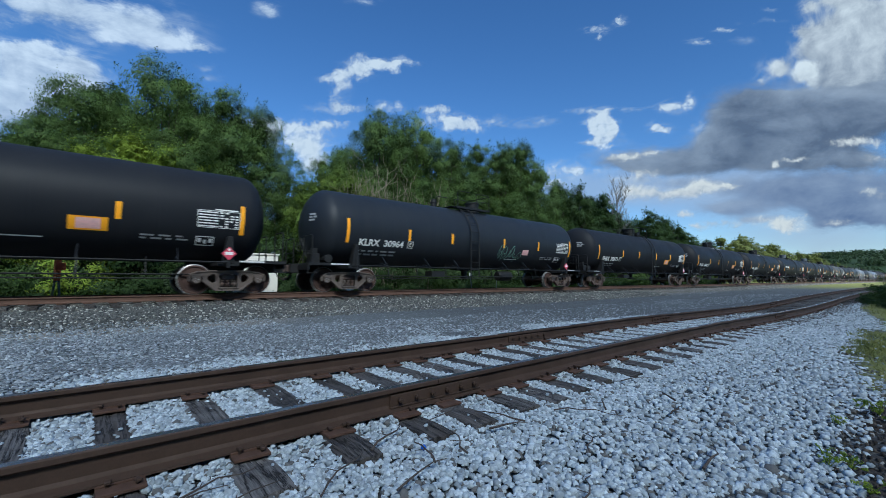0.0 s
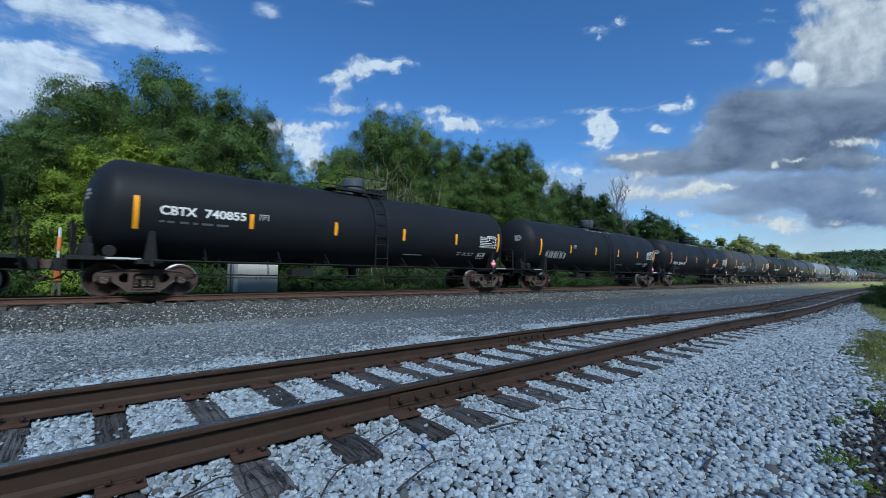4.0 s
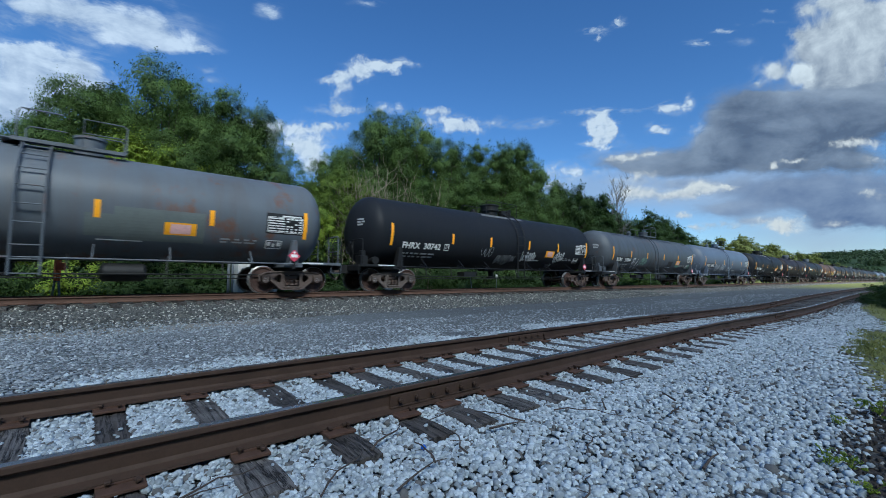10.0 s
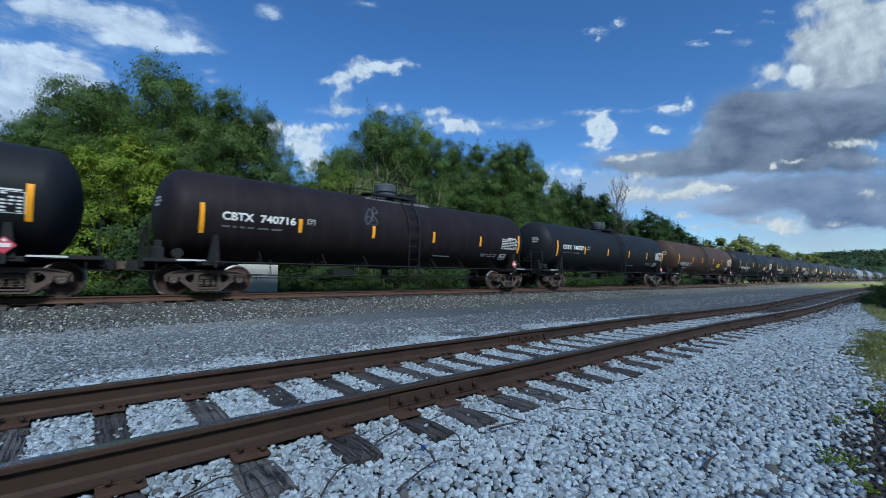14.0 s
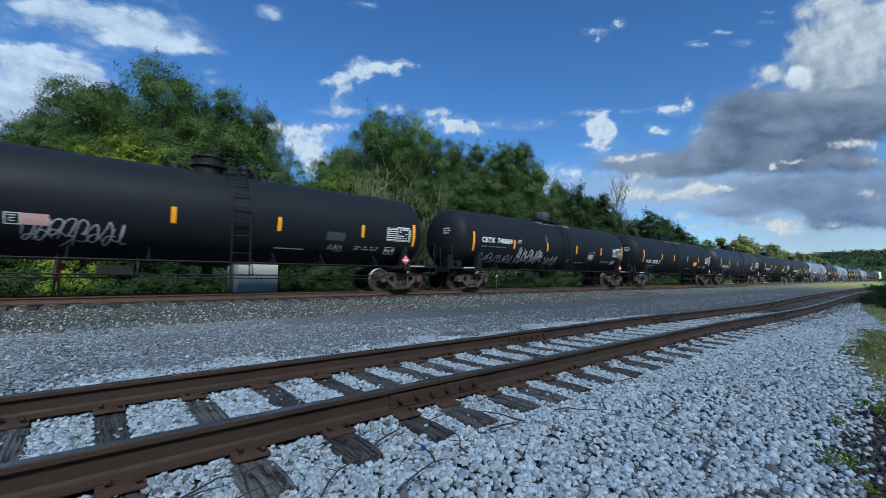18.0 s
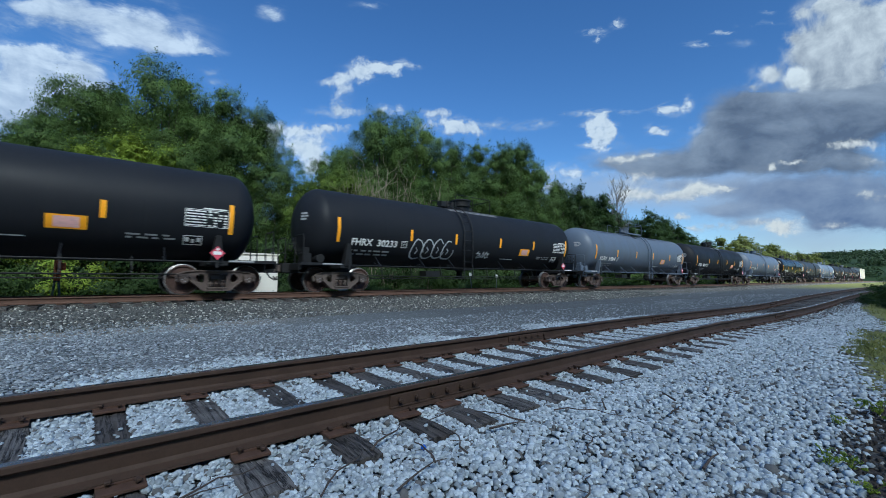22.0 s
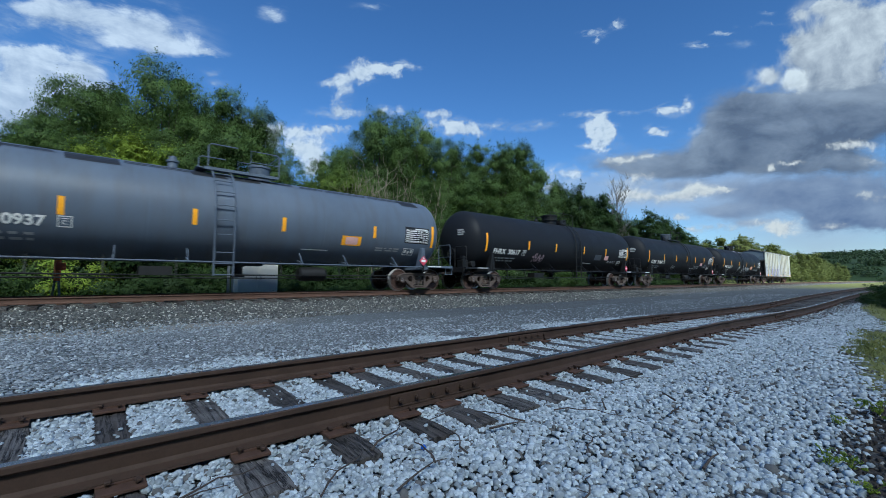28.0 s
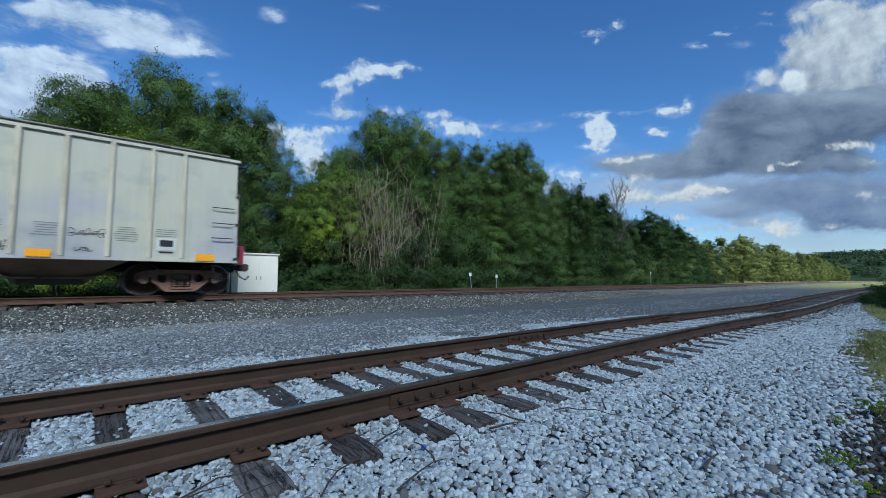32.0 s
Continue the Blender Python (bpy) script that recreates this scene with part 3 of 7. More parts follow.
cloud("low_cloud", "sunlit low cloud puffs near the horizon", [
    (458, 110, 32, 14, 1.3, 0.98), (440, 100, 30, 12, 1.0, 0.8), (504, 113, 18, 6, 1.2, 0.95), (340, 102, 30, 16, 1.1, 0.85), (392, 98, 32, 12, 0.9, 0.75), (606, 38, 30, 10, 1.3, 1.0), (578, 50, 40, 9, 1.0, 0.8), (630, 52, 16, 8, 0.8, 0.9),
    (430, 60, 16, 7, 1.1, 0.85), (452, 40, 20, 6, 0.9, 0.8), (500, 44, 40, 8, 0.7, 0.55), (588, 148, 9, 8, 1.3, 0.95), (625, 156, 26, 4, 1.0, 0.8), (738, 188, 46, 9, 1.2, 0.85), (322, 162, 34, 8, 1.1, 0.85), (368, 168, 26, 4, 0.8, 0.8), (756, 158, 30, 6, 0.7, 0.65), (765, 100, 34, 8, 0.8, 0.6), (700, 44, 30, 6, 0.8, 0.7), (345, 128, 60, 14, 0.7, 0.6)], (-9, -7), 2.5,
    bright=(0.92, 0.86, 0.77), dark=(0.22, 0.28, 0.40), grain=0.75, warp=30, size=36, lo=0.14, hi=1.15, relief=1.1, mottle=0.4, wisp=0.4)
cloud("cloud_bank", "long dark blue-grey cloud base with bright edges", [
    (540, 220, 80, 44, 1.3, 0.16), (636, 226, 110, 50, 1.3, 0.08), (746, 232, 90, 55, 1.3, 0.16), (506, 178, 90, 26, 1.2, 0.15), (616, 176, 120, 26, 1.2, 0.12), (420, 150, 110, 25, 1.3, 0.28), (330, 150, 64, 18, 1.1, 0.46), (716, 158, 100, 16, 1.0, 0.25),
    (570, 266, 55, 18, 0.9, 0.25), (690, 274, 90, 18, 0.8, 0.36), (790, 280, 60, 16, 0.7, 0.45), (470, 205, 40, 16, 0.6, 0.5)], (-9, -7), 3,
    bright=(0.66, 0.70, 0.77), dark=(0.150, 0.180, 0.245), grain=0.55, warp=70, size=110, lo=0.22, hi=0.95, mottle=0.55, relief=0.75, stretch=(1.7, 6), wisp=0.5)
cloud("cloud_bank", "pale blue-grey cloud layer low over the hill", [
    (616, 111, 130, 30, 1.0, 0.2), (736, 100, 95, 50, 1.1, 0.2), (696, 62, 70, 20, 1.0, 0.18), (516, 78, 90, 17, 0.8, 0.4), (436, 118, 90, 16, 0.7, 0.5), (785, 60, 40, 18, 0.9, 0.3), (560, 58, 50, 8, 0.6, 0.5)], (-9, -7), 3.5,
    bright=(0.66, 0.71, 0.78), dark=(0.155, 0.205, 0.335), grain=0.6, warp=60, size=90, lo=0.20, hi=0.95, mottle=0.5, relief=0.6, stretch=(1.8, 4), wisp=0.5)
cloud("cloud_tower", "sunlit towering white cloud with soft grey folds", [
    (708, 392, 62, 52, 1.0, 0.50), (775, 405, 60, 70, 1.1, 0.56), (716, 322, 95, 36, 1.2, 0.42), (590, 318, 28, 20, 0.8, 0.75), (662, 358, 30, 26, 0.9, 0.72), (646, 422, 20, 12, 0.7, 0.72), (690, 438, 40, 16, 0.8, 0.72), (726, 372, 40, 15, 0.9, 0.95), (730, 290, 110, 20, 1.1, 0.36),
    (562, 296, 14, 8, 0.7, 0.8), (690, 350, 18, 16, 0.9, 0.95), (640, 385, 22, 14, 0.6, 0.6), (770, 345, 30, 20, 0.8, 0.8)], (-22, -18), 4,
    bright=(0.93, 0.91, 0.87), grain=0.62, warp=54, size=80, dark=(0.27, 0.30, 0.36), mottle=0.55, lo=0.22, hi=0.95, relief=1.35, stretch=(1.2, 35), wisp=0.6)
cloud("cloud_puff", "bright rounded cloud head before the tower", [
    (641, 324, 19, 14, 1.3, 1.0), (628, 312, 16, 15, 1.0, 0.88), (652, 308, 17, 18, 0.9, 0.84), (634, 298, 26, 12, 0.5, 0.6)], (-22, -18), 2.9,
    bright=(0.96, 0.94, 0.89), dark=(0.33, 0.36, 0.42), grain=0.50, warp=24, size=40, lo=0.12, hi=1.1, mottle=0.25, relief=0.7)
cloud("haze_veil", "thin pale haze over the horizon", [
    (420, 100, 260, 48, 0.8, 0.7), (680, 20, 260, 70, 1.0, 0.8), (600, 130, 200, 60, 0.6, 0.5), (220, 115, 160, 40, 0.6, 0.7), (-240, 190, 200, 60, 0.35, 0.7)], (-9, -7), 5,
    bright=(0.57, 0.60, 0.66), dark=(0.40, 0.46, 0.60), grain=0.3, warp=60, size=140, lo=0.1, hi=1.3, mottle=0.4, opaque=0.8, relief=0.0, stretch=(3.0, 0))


# ---- ground: one sheet with the two track beds ----
PROFILE = [(-3000, -0.3), (-300, -0.3), (-40, -0.3), (-8, -0.25), (-2, -0.22), (0.0, -0.20), (0.6, -0.17), (1.2, -0.11), (1.7, -0.072), (2.1, -0.042),
           (2.4, -0.030), (2.55, -0.026), (3.4, -0.022), (4.2, -0.028), (4.7, -0.06), (5.3, -0.08), (6.2, -0.10), (8.0, -0.11), (10.3, -0.07), (11.5, 0.0), (12.6, 0.14),
           (13.5, 0.16), (13.95, 0.20), (14.25, 0.25), (14.6, 0.31), (15.4, 0.325), (16.8, 0.315), (17.4, 0.24), (18.4, 0.08), (20, 0.0), (24, 0.0), (40, 0.3), (120, 0.3), (400, 0.3), (3000, 0.3)]


def sag(x, y=3.4):
    """The siding dips and rises along its length; it fades out to both sides of the track."""
    along = np.interp(x, [9, 13, 18, 22, 28, 40, 60, 200], [0, -0.055, -0.10, -0.075, 0.0, 0.05, 0.05, 0.05])
    return along * np.interp(y, [0.0, 1.6, 5.0, 6.8], [0, 1, 1, 0])


def ground_z(y):
    return float(np.interp(y, [p[0] for p in PROFILE], [p[1] for p in PROFILE]))


def build_ground():
    ys = sorted({p[0] for p in PROFILE} | {round(-2 + 0.35 * i, 2) for i in range(62)})
    xs = [-3000, -600, -150, -60, -25] + [-12 + 0.5 * i for i in range(85)] + [32, 34, 37, 40, 44, 50, 70, 100, 160, 260, 500, 1000, 3500]
    V = []
    for x in xs:
        for y in ys:
            near = 1.0 if -10 < x < 40 and -1 < y < 21 else 0.3
            bump = 0.035 * noise.noise((x * 0.8, y * 0.8, 0)) + 0.02 * noise.noise((x * 2.3, y * 2.3, 5))
            V.append((x, y, ground_z(y) + float(sag(x, y)) + near * bump - 0.012))
    n = len(ys)
    F = [(i * n + j, (i + 1) * n + j, (i + 1) * n + j + 1, i * n + j + 1) for i in range(len(xs) - 1) for j in range(n - 1)]
    me = quads("ground", np.array(V), np.array(F), M_GROUND, True)
    tagged(new("ground", me), "white and grey gravel ground with grassy verges", "ground", kind="structure")


build_ground()
CHIP_V = np.array([(i, j, k) for i in (-1, 1) for j in (-1, 1) for k in (-1, 1)], float) * 0.72
CHIP_V[1::2, :2] *= 0.80
CHIP_F = np.array([(0, 1, 3), (0, 3, 2), (4, 6, 7), (4, 7, 5), (0, 4, 5), (0, 5, 1), (2, 3, 7), (2, 7, 6), (1, 5, 7), (1, 7, 3)])


PEBBLE_V = np.concatenate([CHIP_V * 0.86, np.array([(1, 0, 0), (-1, 0, 0), (0, 1, 0), (0, -1, 0), (0, 0, 0.95)], float) * 0.92])
PEBBLE_F = np.array([(4, 6, 8), (6, 7, 8), (7, 5, 8), (5, 4, 8), (2, 0, 9), (0, 1, 9), (1, 3, 9), (3, 2, 9), (6, 2, 10), (2, 3, 10), (3, 7, 10), (7, 6, 10), (0, 4, 11), (4, 5, 11), (5, 1, 11), (1, 0, 11), (1, 5, 12), (5, 7, 12), (7, 3, 12), (3, 1, 12)])


def stones(name, label, mat, px, py, pz, size, rng, smooth=True, thin=1.0, V0=CHIP_V, F0=CHIP_F, rough=0.25):
    """Broken stones of many shapes, one mesh."""
    n = len(px)
    turn = rng.uniform(0, math.pi, n)
    q = np.stack([np.cos(turn), rng.normal(0, 0.13, n), rng.normal(0, 0.13, n), np.sin(turn)], 1)
    q /= np.linalg.norm(q, axis=1)[:, None]
    w, x, y, z = q.T
    R = np.stack([1 - 2 * (y * y + z * z), 2 * (x * y - z * w), 2 * (x * z + y * w), 2 * (x * y + z * w), 1 - 2 * (x * x + z * z), 2 * (y * z - x * w),
                  2 * (x * z - y * w), 2 * (y * z + x * w), 1 - 2 * (x * x + y * y)], 1).reshape(n, 3, 3)
    S = np.stack([rng.uniform(0.8, 1.4, n), rng.uniform(0.65, 1.05, n), rng.uniform(0.45, 0.85, n) * thin], 1) * (size * 0.5)[:, None]
    V = (V0[None] + rng.uniform(-rough, rough, (n, len(V0), 3))) * S[:, None, :]
    V = np.einsum("nij,nkj->nki", R, V)
    V += np.stack([px, py, pz], 1)[:, None, :]
    F = (F0[None] + (np.arange(n) * len(V0))[:, None, None]).reshape(-1, 3)
    me = quads(name, V.reshape(-1, 3), F, mat, smooth)
    return tagged(new(name, me), label, "gravel", kind="stuff")


def verge(x):
    """The gravel's ragged edge towards the verge, along the siding."""
    return np.interp(x, [1.2, 3.2, 4.6, 5.5, 6.6, 7.3, 9.0, 13.0, 14.2, 16.0, 19.0, 22.0, 26.0, 40.0], [0.20, 0.40, 0.50, 0.48, 0.34, 0.55, 0.93, 1.02, 0.70, 0.74, 1.25, 1.7, 2.0, 2.1])


rng = np.random.default_rng(3)
TIE_STEP = 0.52
TIE_X = [-4.1, -3.6, -3.05, -2.5, -1.95, -1.45, -0.92, -0.38, 0.13, 0.69, 1.23, 1.78, 2.16, 2.64, 3.02, 3.46, 3.95, 4.47, 4.96] + [5.48 + TIE_STEP * i for i in range(76)]


def in_tie(x, y):
    t = np.array(TIE_X)
    k = np.clip(np.searchsorted(t, x), 1, len(t) - 1)
    f = np.minimum(np.abs(x - t[k]), np.abs(x - t[k - 1])) < 0.098
    return f & (y > 2.06) & (y < 4.65)


def scatter_white():
    n = 165000
    r = 1.25 + 11.2 * rng.random(n) ** 0.78
    th = np.radians(rng.uniform(-5, 128, n))
    x, y = r * np.cos(th), r * np.sin(th)
    edge = 5.85 + 0.28 * np.sin(x * 1.7) + 0.2 * np.sin(x * 4.1 + 1) + rng.normal(0, 0.12, n)
    low = verge(x) + 0.05 * np.sin(x * 5.2) + rng.normal(0, 0.10, n)
    keep = (y < edge) & (y > low) & (~in_tie(x, y) | (rng.random(n) < 0.02)) & (np.abs(y - 2.60) > 0.05) & (np.abs(y - 4.11) > 0.05)
    stray = rng.random(n) < 0.02
    keep |= stray & (y > -0.3) & (y < 6.8) & ~in_tie(x, y)
    m = 64000
    cx, cy = rng.uniform(-2.6, 9.5, m) , rng.uniform(1.75, 5.0, m)
    crib = ~in_tie(cx, cy) & (np.abs(cy - 2.60) > 0.03) & (np.abs(cy - 4.11) > 0.03)
    x, y, r = np.concatenate([x[keep], cx[crib]]), np.concatenate([y[keep], cy[crib]]), np.concatenate([r[keep], np.hypot(cx, cy)[crib]])
    size = np.clip(rng.lognormal(-3.50, 0.27, len(x)), 0.014, 0.075) * (1 + 0.03 * r)
    z = np.interp(y, [p[0] for p in PROFILE], [p[1] for p in PROFILE]) + size * 0.10 + rng.uniform(-0.005, 0.007, len(x))
    size = np.where((y > 1.75) & (y < 5.0), size * 0.84, size)
    on = in_tie(x, y)
    z = np.where(on, 0.004, z)
    size = np.where(on, size * 0.7, size)
    z += 0.008 * (~on & (np.minimum(np.abs(y - 2.60), np.abs(y - 4.11)) < 0.17)) + sag(x, y)
    m = 9000
    wx, side = rng.uniform(-2.6, 9.0, m), rng.choice((2.60, 4.11), m)
    wy = side + rng.choice((-1, 1), m) * rng.uniform(0.06, 0.17, m)
    ok = ~in_tie(wx, wy)
    x, y, size = np.concatenate([x, wx[ok]]), np.concatenate([y, wy[ok]]), np.concatenate([size, rng.uniform(0.025, 0.045, ok.sum())])
    z = np.concatenate([z, rng.uniform(-0.03, 0.012, ok.sum()) + sag(wx[ok], wy[ok])])
    m = 30000
    fx = 10 + 24 * rng.random(m) ** 1.3
    fy = rng.uniform(0.5, 6.0, m)
    ok = ~in_tie(fx, fy) & (np.abs(fy - 2.60) > 0.05) & (np.abs(fy - 4.11) > 0.05) & (fy > verge(fx) + rng.normal(0, 0.08, m)) & (fy + np.interp(fx, [13, 19], [0, 3.6]) + rng.normal(0, 0.3, m) < 5.8) & (fx < 27)
    fs = rng.uniform(0.03, 0.055, m)
    x, y, size = np.concatenate([x, fx[ok]]), np.concatenate([y, fy[ok]]), np.concatenate([size, fs[ok]])
    z = np.concatenate([z, np.interp(fy[ok], [p[0] for p in PROFILE], [p[1] for p in PROFILE]) + 0.006 + sag(fx[ok], fy[ok])])
    m = 46000
    bx, by = rng.uniform(-6.0, 1.4, m), rng.uniform(0.1, 5.8, m)
    ok = ((np.hypot(bx, by) < 1.3) | (np.degrees(np.arctan2(by, bx)) > 126)) & ~((bx > -2.6) & (by > 1.75) & (by < 5.0))
    ok &= ~in_tie(bx, by) & (np.abs(by - 2.60) > 0.05) & (np.abs(by - 4.11) > 0.05) & (by > 0.2 + rng.normal(0, 0.06, m))
    x, y, size = np.concatenate([x, bx[ok]]), np.concatenate([y, by[ok]]), np.concatenate([size, np.clip(rng.lognormal(-3.45, 0.27, ok.sum()), 0.014, 0.075)])
    z = np.concatenate([z, np.interp(by[ok], [p[0] for p in PROFILE], [p[1] for p in PROFILE]) + 0.003 + sag(bx[ok], by[ok])])
    near = (np.hypot(x, y) < 4.6) & (x > 0)
    stones("white_gravel", "loose crushed white stone along the siding", M_WHITE_STONE, x[~near], y[~near], z[~near], size[~near], rng, False)
    x, y, z, size = x[near], y[near], z[near], size[near] * 1.12
    stones("white_gravel", "loose rounded white stone beside the siding", M_WHITE_STONE, x, y, z, size, rng, False, 1.0, PEBBLE_V, PEBBLE_F, 0.17)


def scatter_grey():
    n = 60000
    x, y = -3 + 44 * rng.random(n) ** 2.7, 5.6 + 6.2 * rng.random(n)
    swept = (x > 3.5) & (np.abs(y - 10.6 + 0.02 * x) < 1.1 + 0.3 * np.sin(x)) & (rng.random(n) < 0.95)
    keep = (y > 5.7 + 0.2 * np.sin(x * 1.7)) & ~swept & (rng.random(n) < np.interp(x, [6, 12], [1.0, 0.3]))
    x, y = x[keep], y[keep]
    size = np.clip(rng.lognormal(-3.35, 0.36, len(x)), 0.015, 0.095)
    z = np.interp(y, [p[0] for p in PROFILE], [p[1] for p in PROFILE]) + rng.uniform(-0.004, 0.008, len(x))
    stones("grey_gravel", "dark grey ballast stone with scattered pale pieces", M_GREY_STONE, x, y, z, size * 0.92, rng, False, 0.55)


def scatter_shoulder():
    n = 34000
    x, y = -4 + 34 * rng.random(n) ** 1.5, 11.0 + 3.5 * rng.random(n) ** 0.9
    size = rng.uniform(0.028, 0.068, n)
    z = np.interp(y, [p[0] for p in PROFILE], [p[1] for p in PROFILE]) + rng.uniform(-0.004, 0.015, n)
    stones("ballast", "dark track ballast with pale stones on the main line's shoulder", M_SHOULDER_STONE, x, y, z, size, rng, False)


def scatter_soil():
    n = 9000
    x, y = rng.uniform(1.2, 9, n), rng.uniform(-0.6, 0.9, n)
    keep = y < 0.16 + x * 0.08
    x, y = x[keep], y[keep]
    z = np.interp(y, [p[0] for p in PROFILE], [p[1] for p in PROFILE])
    stones("soil_crumbs", "dark soil crumbs and small stones beside the gravel", M_SOIL_STONE, x, y, z, rng.uniform(0.008, 0.032, len(x)), rng)


scatter_white()
scatter_soil()
scatter_shoulder()
scatter_grey()

# ---- tracks ----
RAIL = [(-0.070, 0), (0.070, 0), (0.070, 0.011), (0.020, 0.026), (0.0085, 0.045), (0.0085, 0.118), (0.030, 0.131), (0.0365, 0.136),
        (0.0355, 0.160), (0.028, 0.167), (-0.028, 0.167), (-0.0355, 0.160), (-0.0365, 0.136), (-0.030, 0.131), (-0.0085, 0.118), (-0.0085, 0.045), (-0.020, 0.026), (-0.070, 0.011)]


def rail_mesh(length, mat, x0, bend):
    steps = max(2, int(length / 1.5 if bend else length / 12))
    V = [(length * i / steps, -p[0], p[1] + (float(sag(x0 + length * i / steps)) if bend else 0)) for i in range(steps + 1) for p in RAIL]
    n = len(RAIL)
    s = Shape().add(V, [(i * n + j, i * n + (j + 1) % n, (i + 1) * n + (j + 1) % n, (i + 1) * n + j) for i in range(steps) for j in range(n)]
                    + [tuple(range(n)), tuple(steps * n + j for j in range(n))])
    me = s.done("rail", smooth=False)
    me.materials.append(mat)
    me.materials.append(M_RAILTOP)
    for p in me.polygons:
        if p.normal.z > 0.75 and p.center.z > 0.16 - 0.11 * bend and p.index % n in (7, 8, 9, 10, 11):
            p.material_index = 1
    return me


def tie_mesh(seed, length=2.59):
    """A sleeper with worn, uneven edges and split ends."""
    nx, ny = 6, 16
    r = random.Random(seed)
    top = []
    for j in range(ny + 1):
        for i in range(nx + 1):
            x, y = (i / nx - 0.5) * 0.225, (j / ny - 0.5) * length
            edge = (abs(i - nx / 2) == nx / 2)
            endj = (j in (0, ny))
            z = -0.010 * edge - 0.012 * endj + 0.010 * noise.noise((x * 18 + seed, y * 2.2, seed)) - (0.012 if i == 2 + seed % 3 and r.random() < 0.6 else 0)
            top.append((x + (0.006 * noise.noise((y * 5, seed, i)) if edge else 0), y + (0.02 * noise.noise((x * 30, seed, j)) if endj else 0), z))
    w = nx + 1
    V = list(top)
    F = [(j * w + i, j * w + i + 1, (j + 1) * w + i + 1, (j + 1) * w + i) for j in range(ny) for i in range(nx)]
    rimloop = [i for i in range(w)] + [j * w + nx for j in range(1, ny + 1)] + [ny * w + i for i in range(nx - 1, -1, -1)] + [j * w for j in range(ny - 1, 0, -1)]
    n0 = len(V)
    for i in rimloop:
        x, y, z = top[i]
        V.append((x * 1.02, y, -0.17))
    m = len(rimloop)
    F += [(rimloop[k], n0 + k, n0 + (k + 1) % m, rimloop[(k + 1) % m]) for k in range(m)]
    return Shape().add(V, F).done("tie")


TIES = [tie_mesh(s) for s in range(7)]
PLATE = Shape().box((0, 0, 0.008), (0.19, 0.34, 0.018)).box((0, 0.078, 0.02), (0.19, 0.012, 0.014)).box((0, -0.078, 0.02), (0.19, 0.012, 0.014)).done("tie_plate", 0.003)
SPIKE = Shape().box((0, 0, 0.012), (0.026, 0.040, 0.016)).box((0, 0, -0.01), (0.017, 0.017, 0.05)).done("spike", 0.003)


def joint_bar():
    s = Shape().prism([(-0.46, 0.035), (0.46, 0.035), (0.45, 0.115), (-0.45, 0.115)], -0.034, -0.010).box((0, -0.030, 0.03), (0.92, 0.030, 0.014))
    return s.done("joint_bar", 0.004)


JOINT = joint_bar()
BOLT = Shape().lathe([(0, 0.012), (-0.014, 0.020), (-0.03, 0.020), (-0.032, 0.012), (-0.045, 0.011)], "y", 8).done("bolt")


def build_track(name, label, yc, ztop, x0, xnear, xend, tie0, near_plates, joints, gap, steel=None):
    """Rails, sleepers, plates, spikes and joint bars of one track; ztop is the top of its rails."""
    z_tie, steel, bend = ztop - 0.19, steel or M_RUST, yc < 9
    track = thing(name, label, "railway track", (0, yc, z_tie), kind="structure")
    r = random.Random(name)
    for side in (-1, 1):
        x = x0
        cuts = sorted(j for s, j in joints if s == side) + [xend]
        for c in cuts:
            part("rail", rail_mesh(c - x - 0.008, steel, x, bend), steel, track, at=(x, side * 0.790 * 0.955, 0.023))
            x = c
    spots = [x for x in TIE_X if x < xnear] if bend else [tie0 + TIE_STEP * i for i in range(int((xnear - tie0) / TIE_STEP))]
    for i, x in enumerate(spots):
        dz = float(sag(x)) if bend else 0.0
        t = part("tie", TIES[i % 7], M_WOOD, track, at=pose(x + r.uniform(-0.015, 0.015), r.uniform(-0.04, 0.06), dz + r.uniform(-0.012, 0.004) - 0.014 * min(1.0, max(0.0, x / 20)), 0, r.uniform(-1, 1), r.uniform(-1.6, 1.6)))
        if x < near_plates:
            for side in (-1, 1):
                pl = part("tie_plate", PLATE, M_RUSTPLATE, track, at=pose(x + r.uniform(-0.02, 0.02), side * 0.754, 0.004 + dz, 0, 0, r.uniform(-2, 2)))
                if x < gap:
                    for sx, sy in ((-0.05, -0.088), (0.05, 0.088), (0.06, -0.13)):
                        part("spike", SPIKE, M_RUST, pl, at=pose(sx, sy * r.choice((1, 1, -1)), 0.022 + r.uniform(0, 0.02), 0, 0, r.uniform(-15, 15)))
    x = spots[-1] + TIE_STEP
    V, F, n = [], [], 0
    base = np.array([(a, b, c) for a in (-0.11, 0.11) for b in (-1.29, 1.29) for c in (-0.15, -0.016)])
    cube = np.array([(0, 1, 3, 2), (4, 6, 7, 5), (0, 4, 5, 1), (2, 3, 7, 6), (1, 5, 7, 3)])
    while x < xend * 0.6:
        V.append(base + (x, r.uniform(-0.05, 0.05), r.uniform(-0.01, 0.0) + (float(sag(x)) if bend else 0)))
        F.append(cube + n)
        n, x = n + 8, x + TIE_STEP
    far = part("far_ties", quads("far_ties", np.concatenate(V), np.concatenate(F), M_WOOD), M_WOOD, track)
    tagged(far, "", "", "", "stuff")
    for side, x in joints:
        j = part("joint_bar", JOINT, M_RUST, track, at=(x, side * 0.7545, 0.023 + (float(sag(x)) if bend else 0)))
        for k in range(6):
            part("bolt", BOLT, M_RUST, j, at=(-0.38 + 0.152 * k, -0.034, 0.076))
    return track


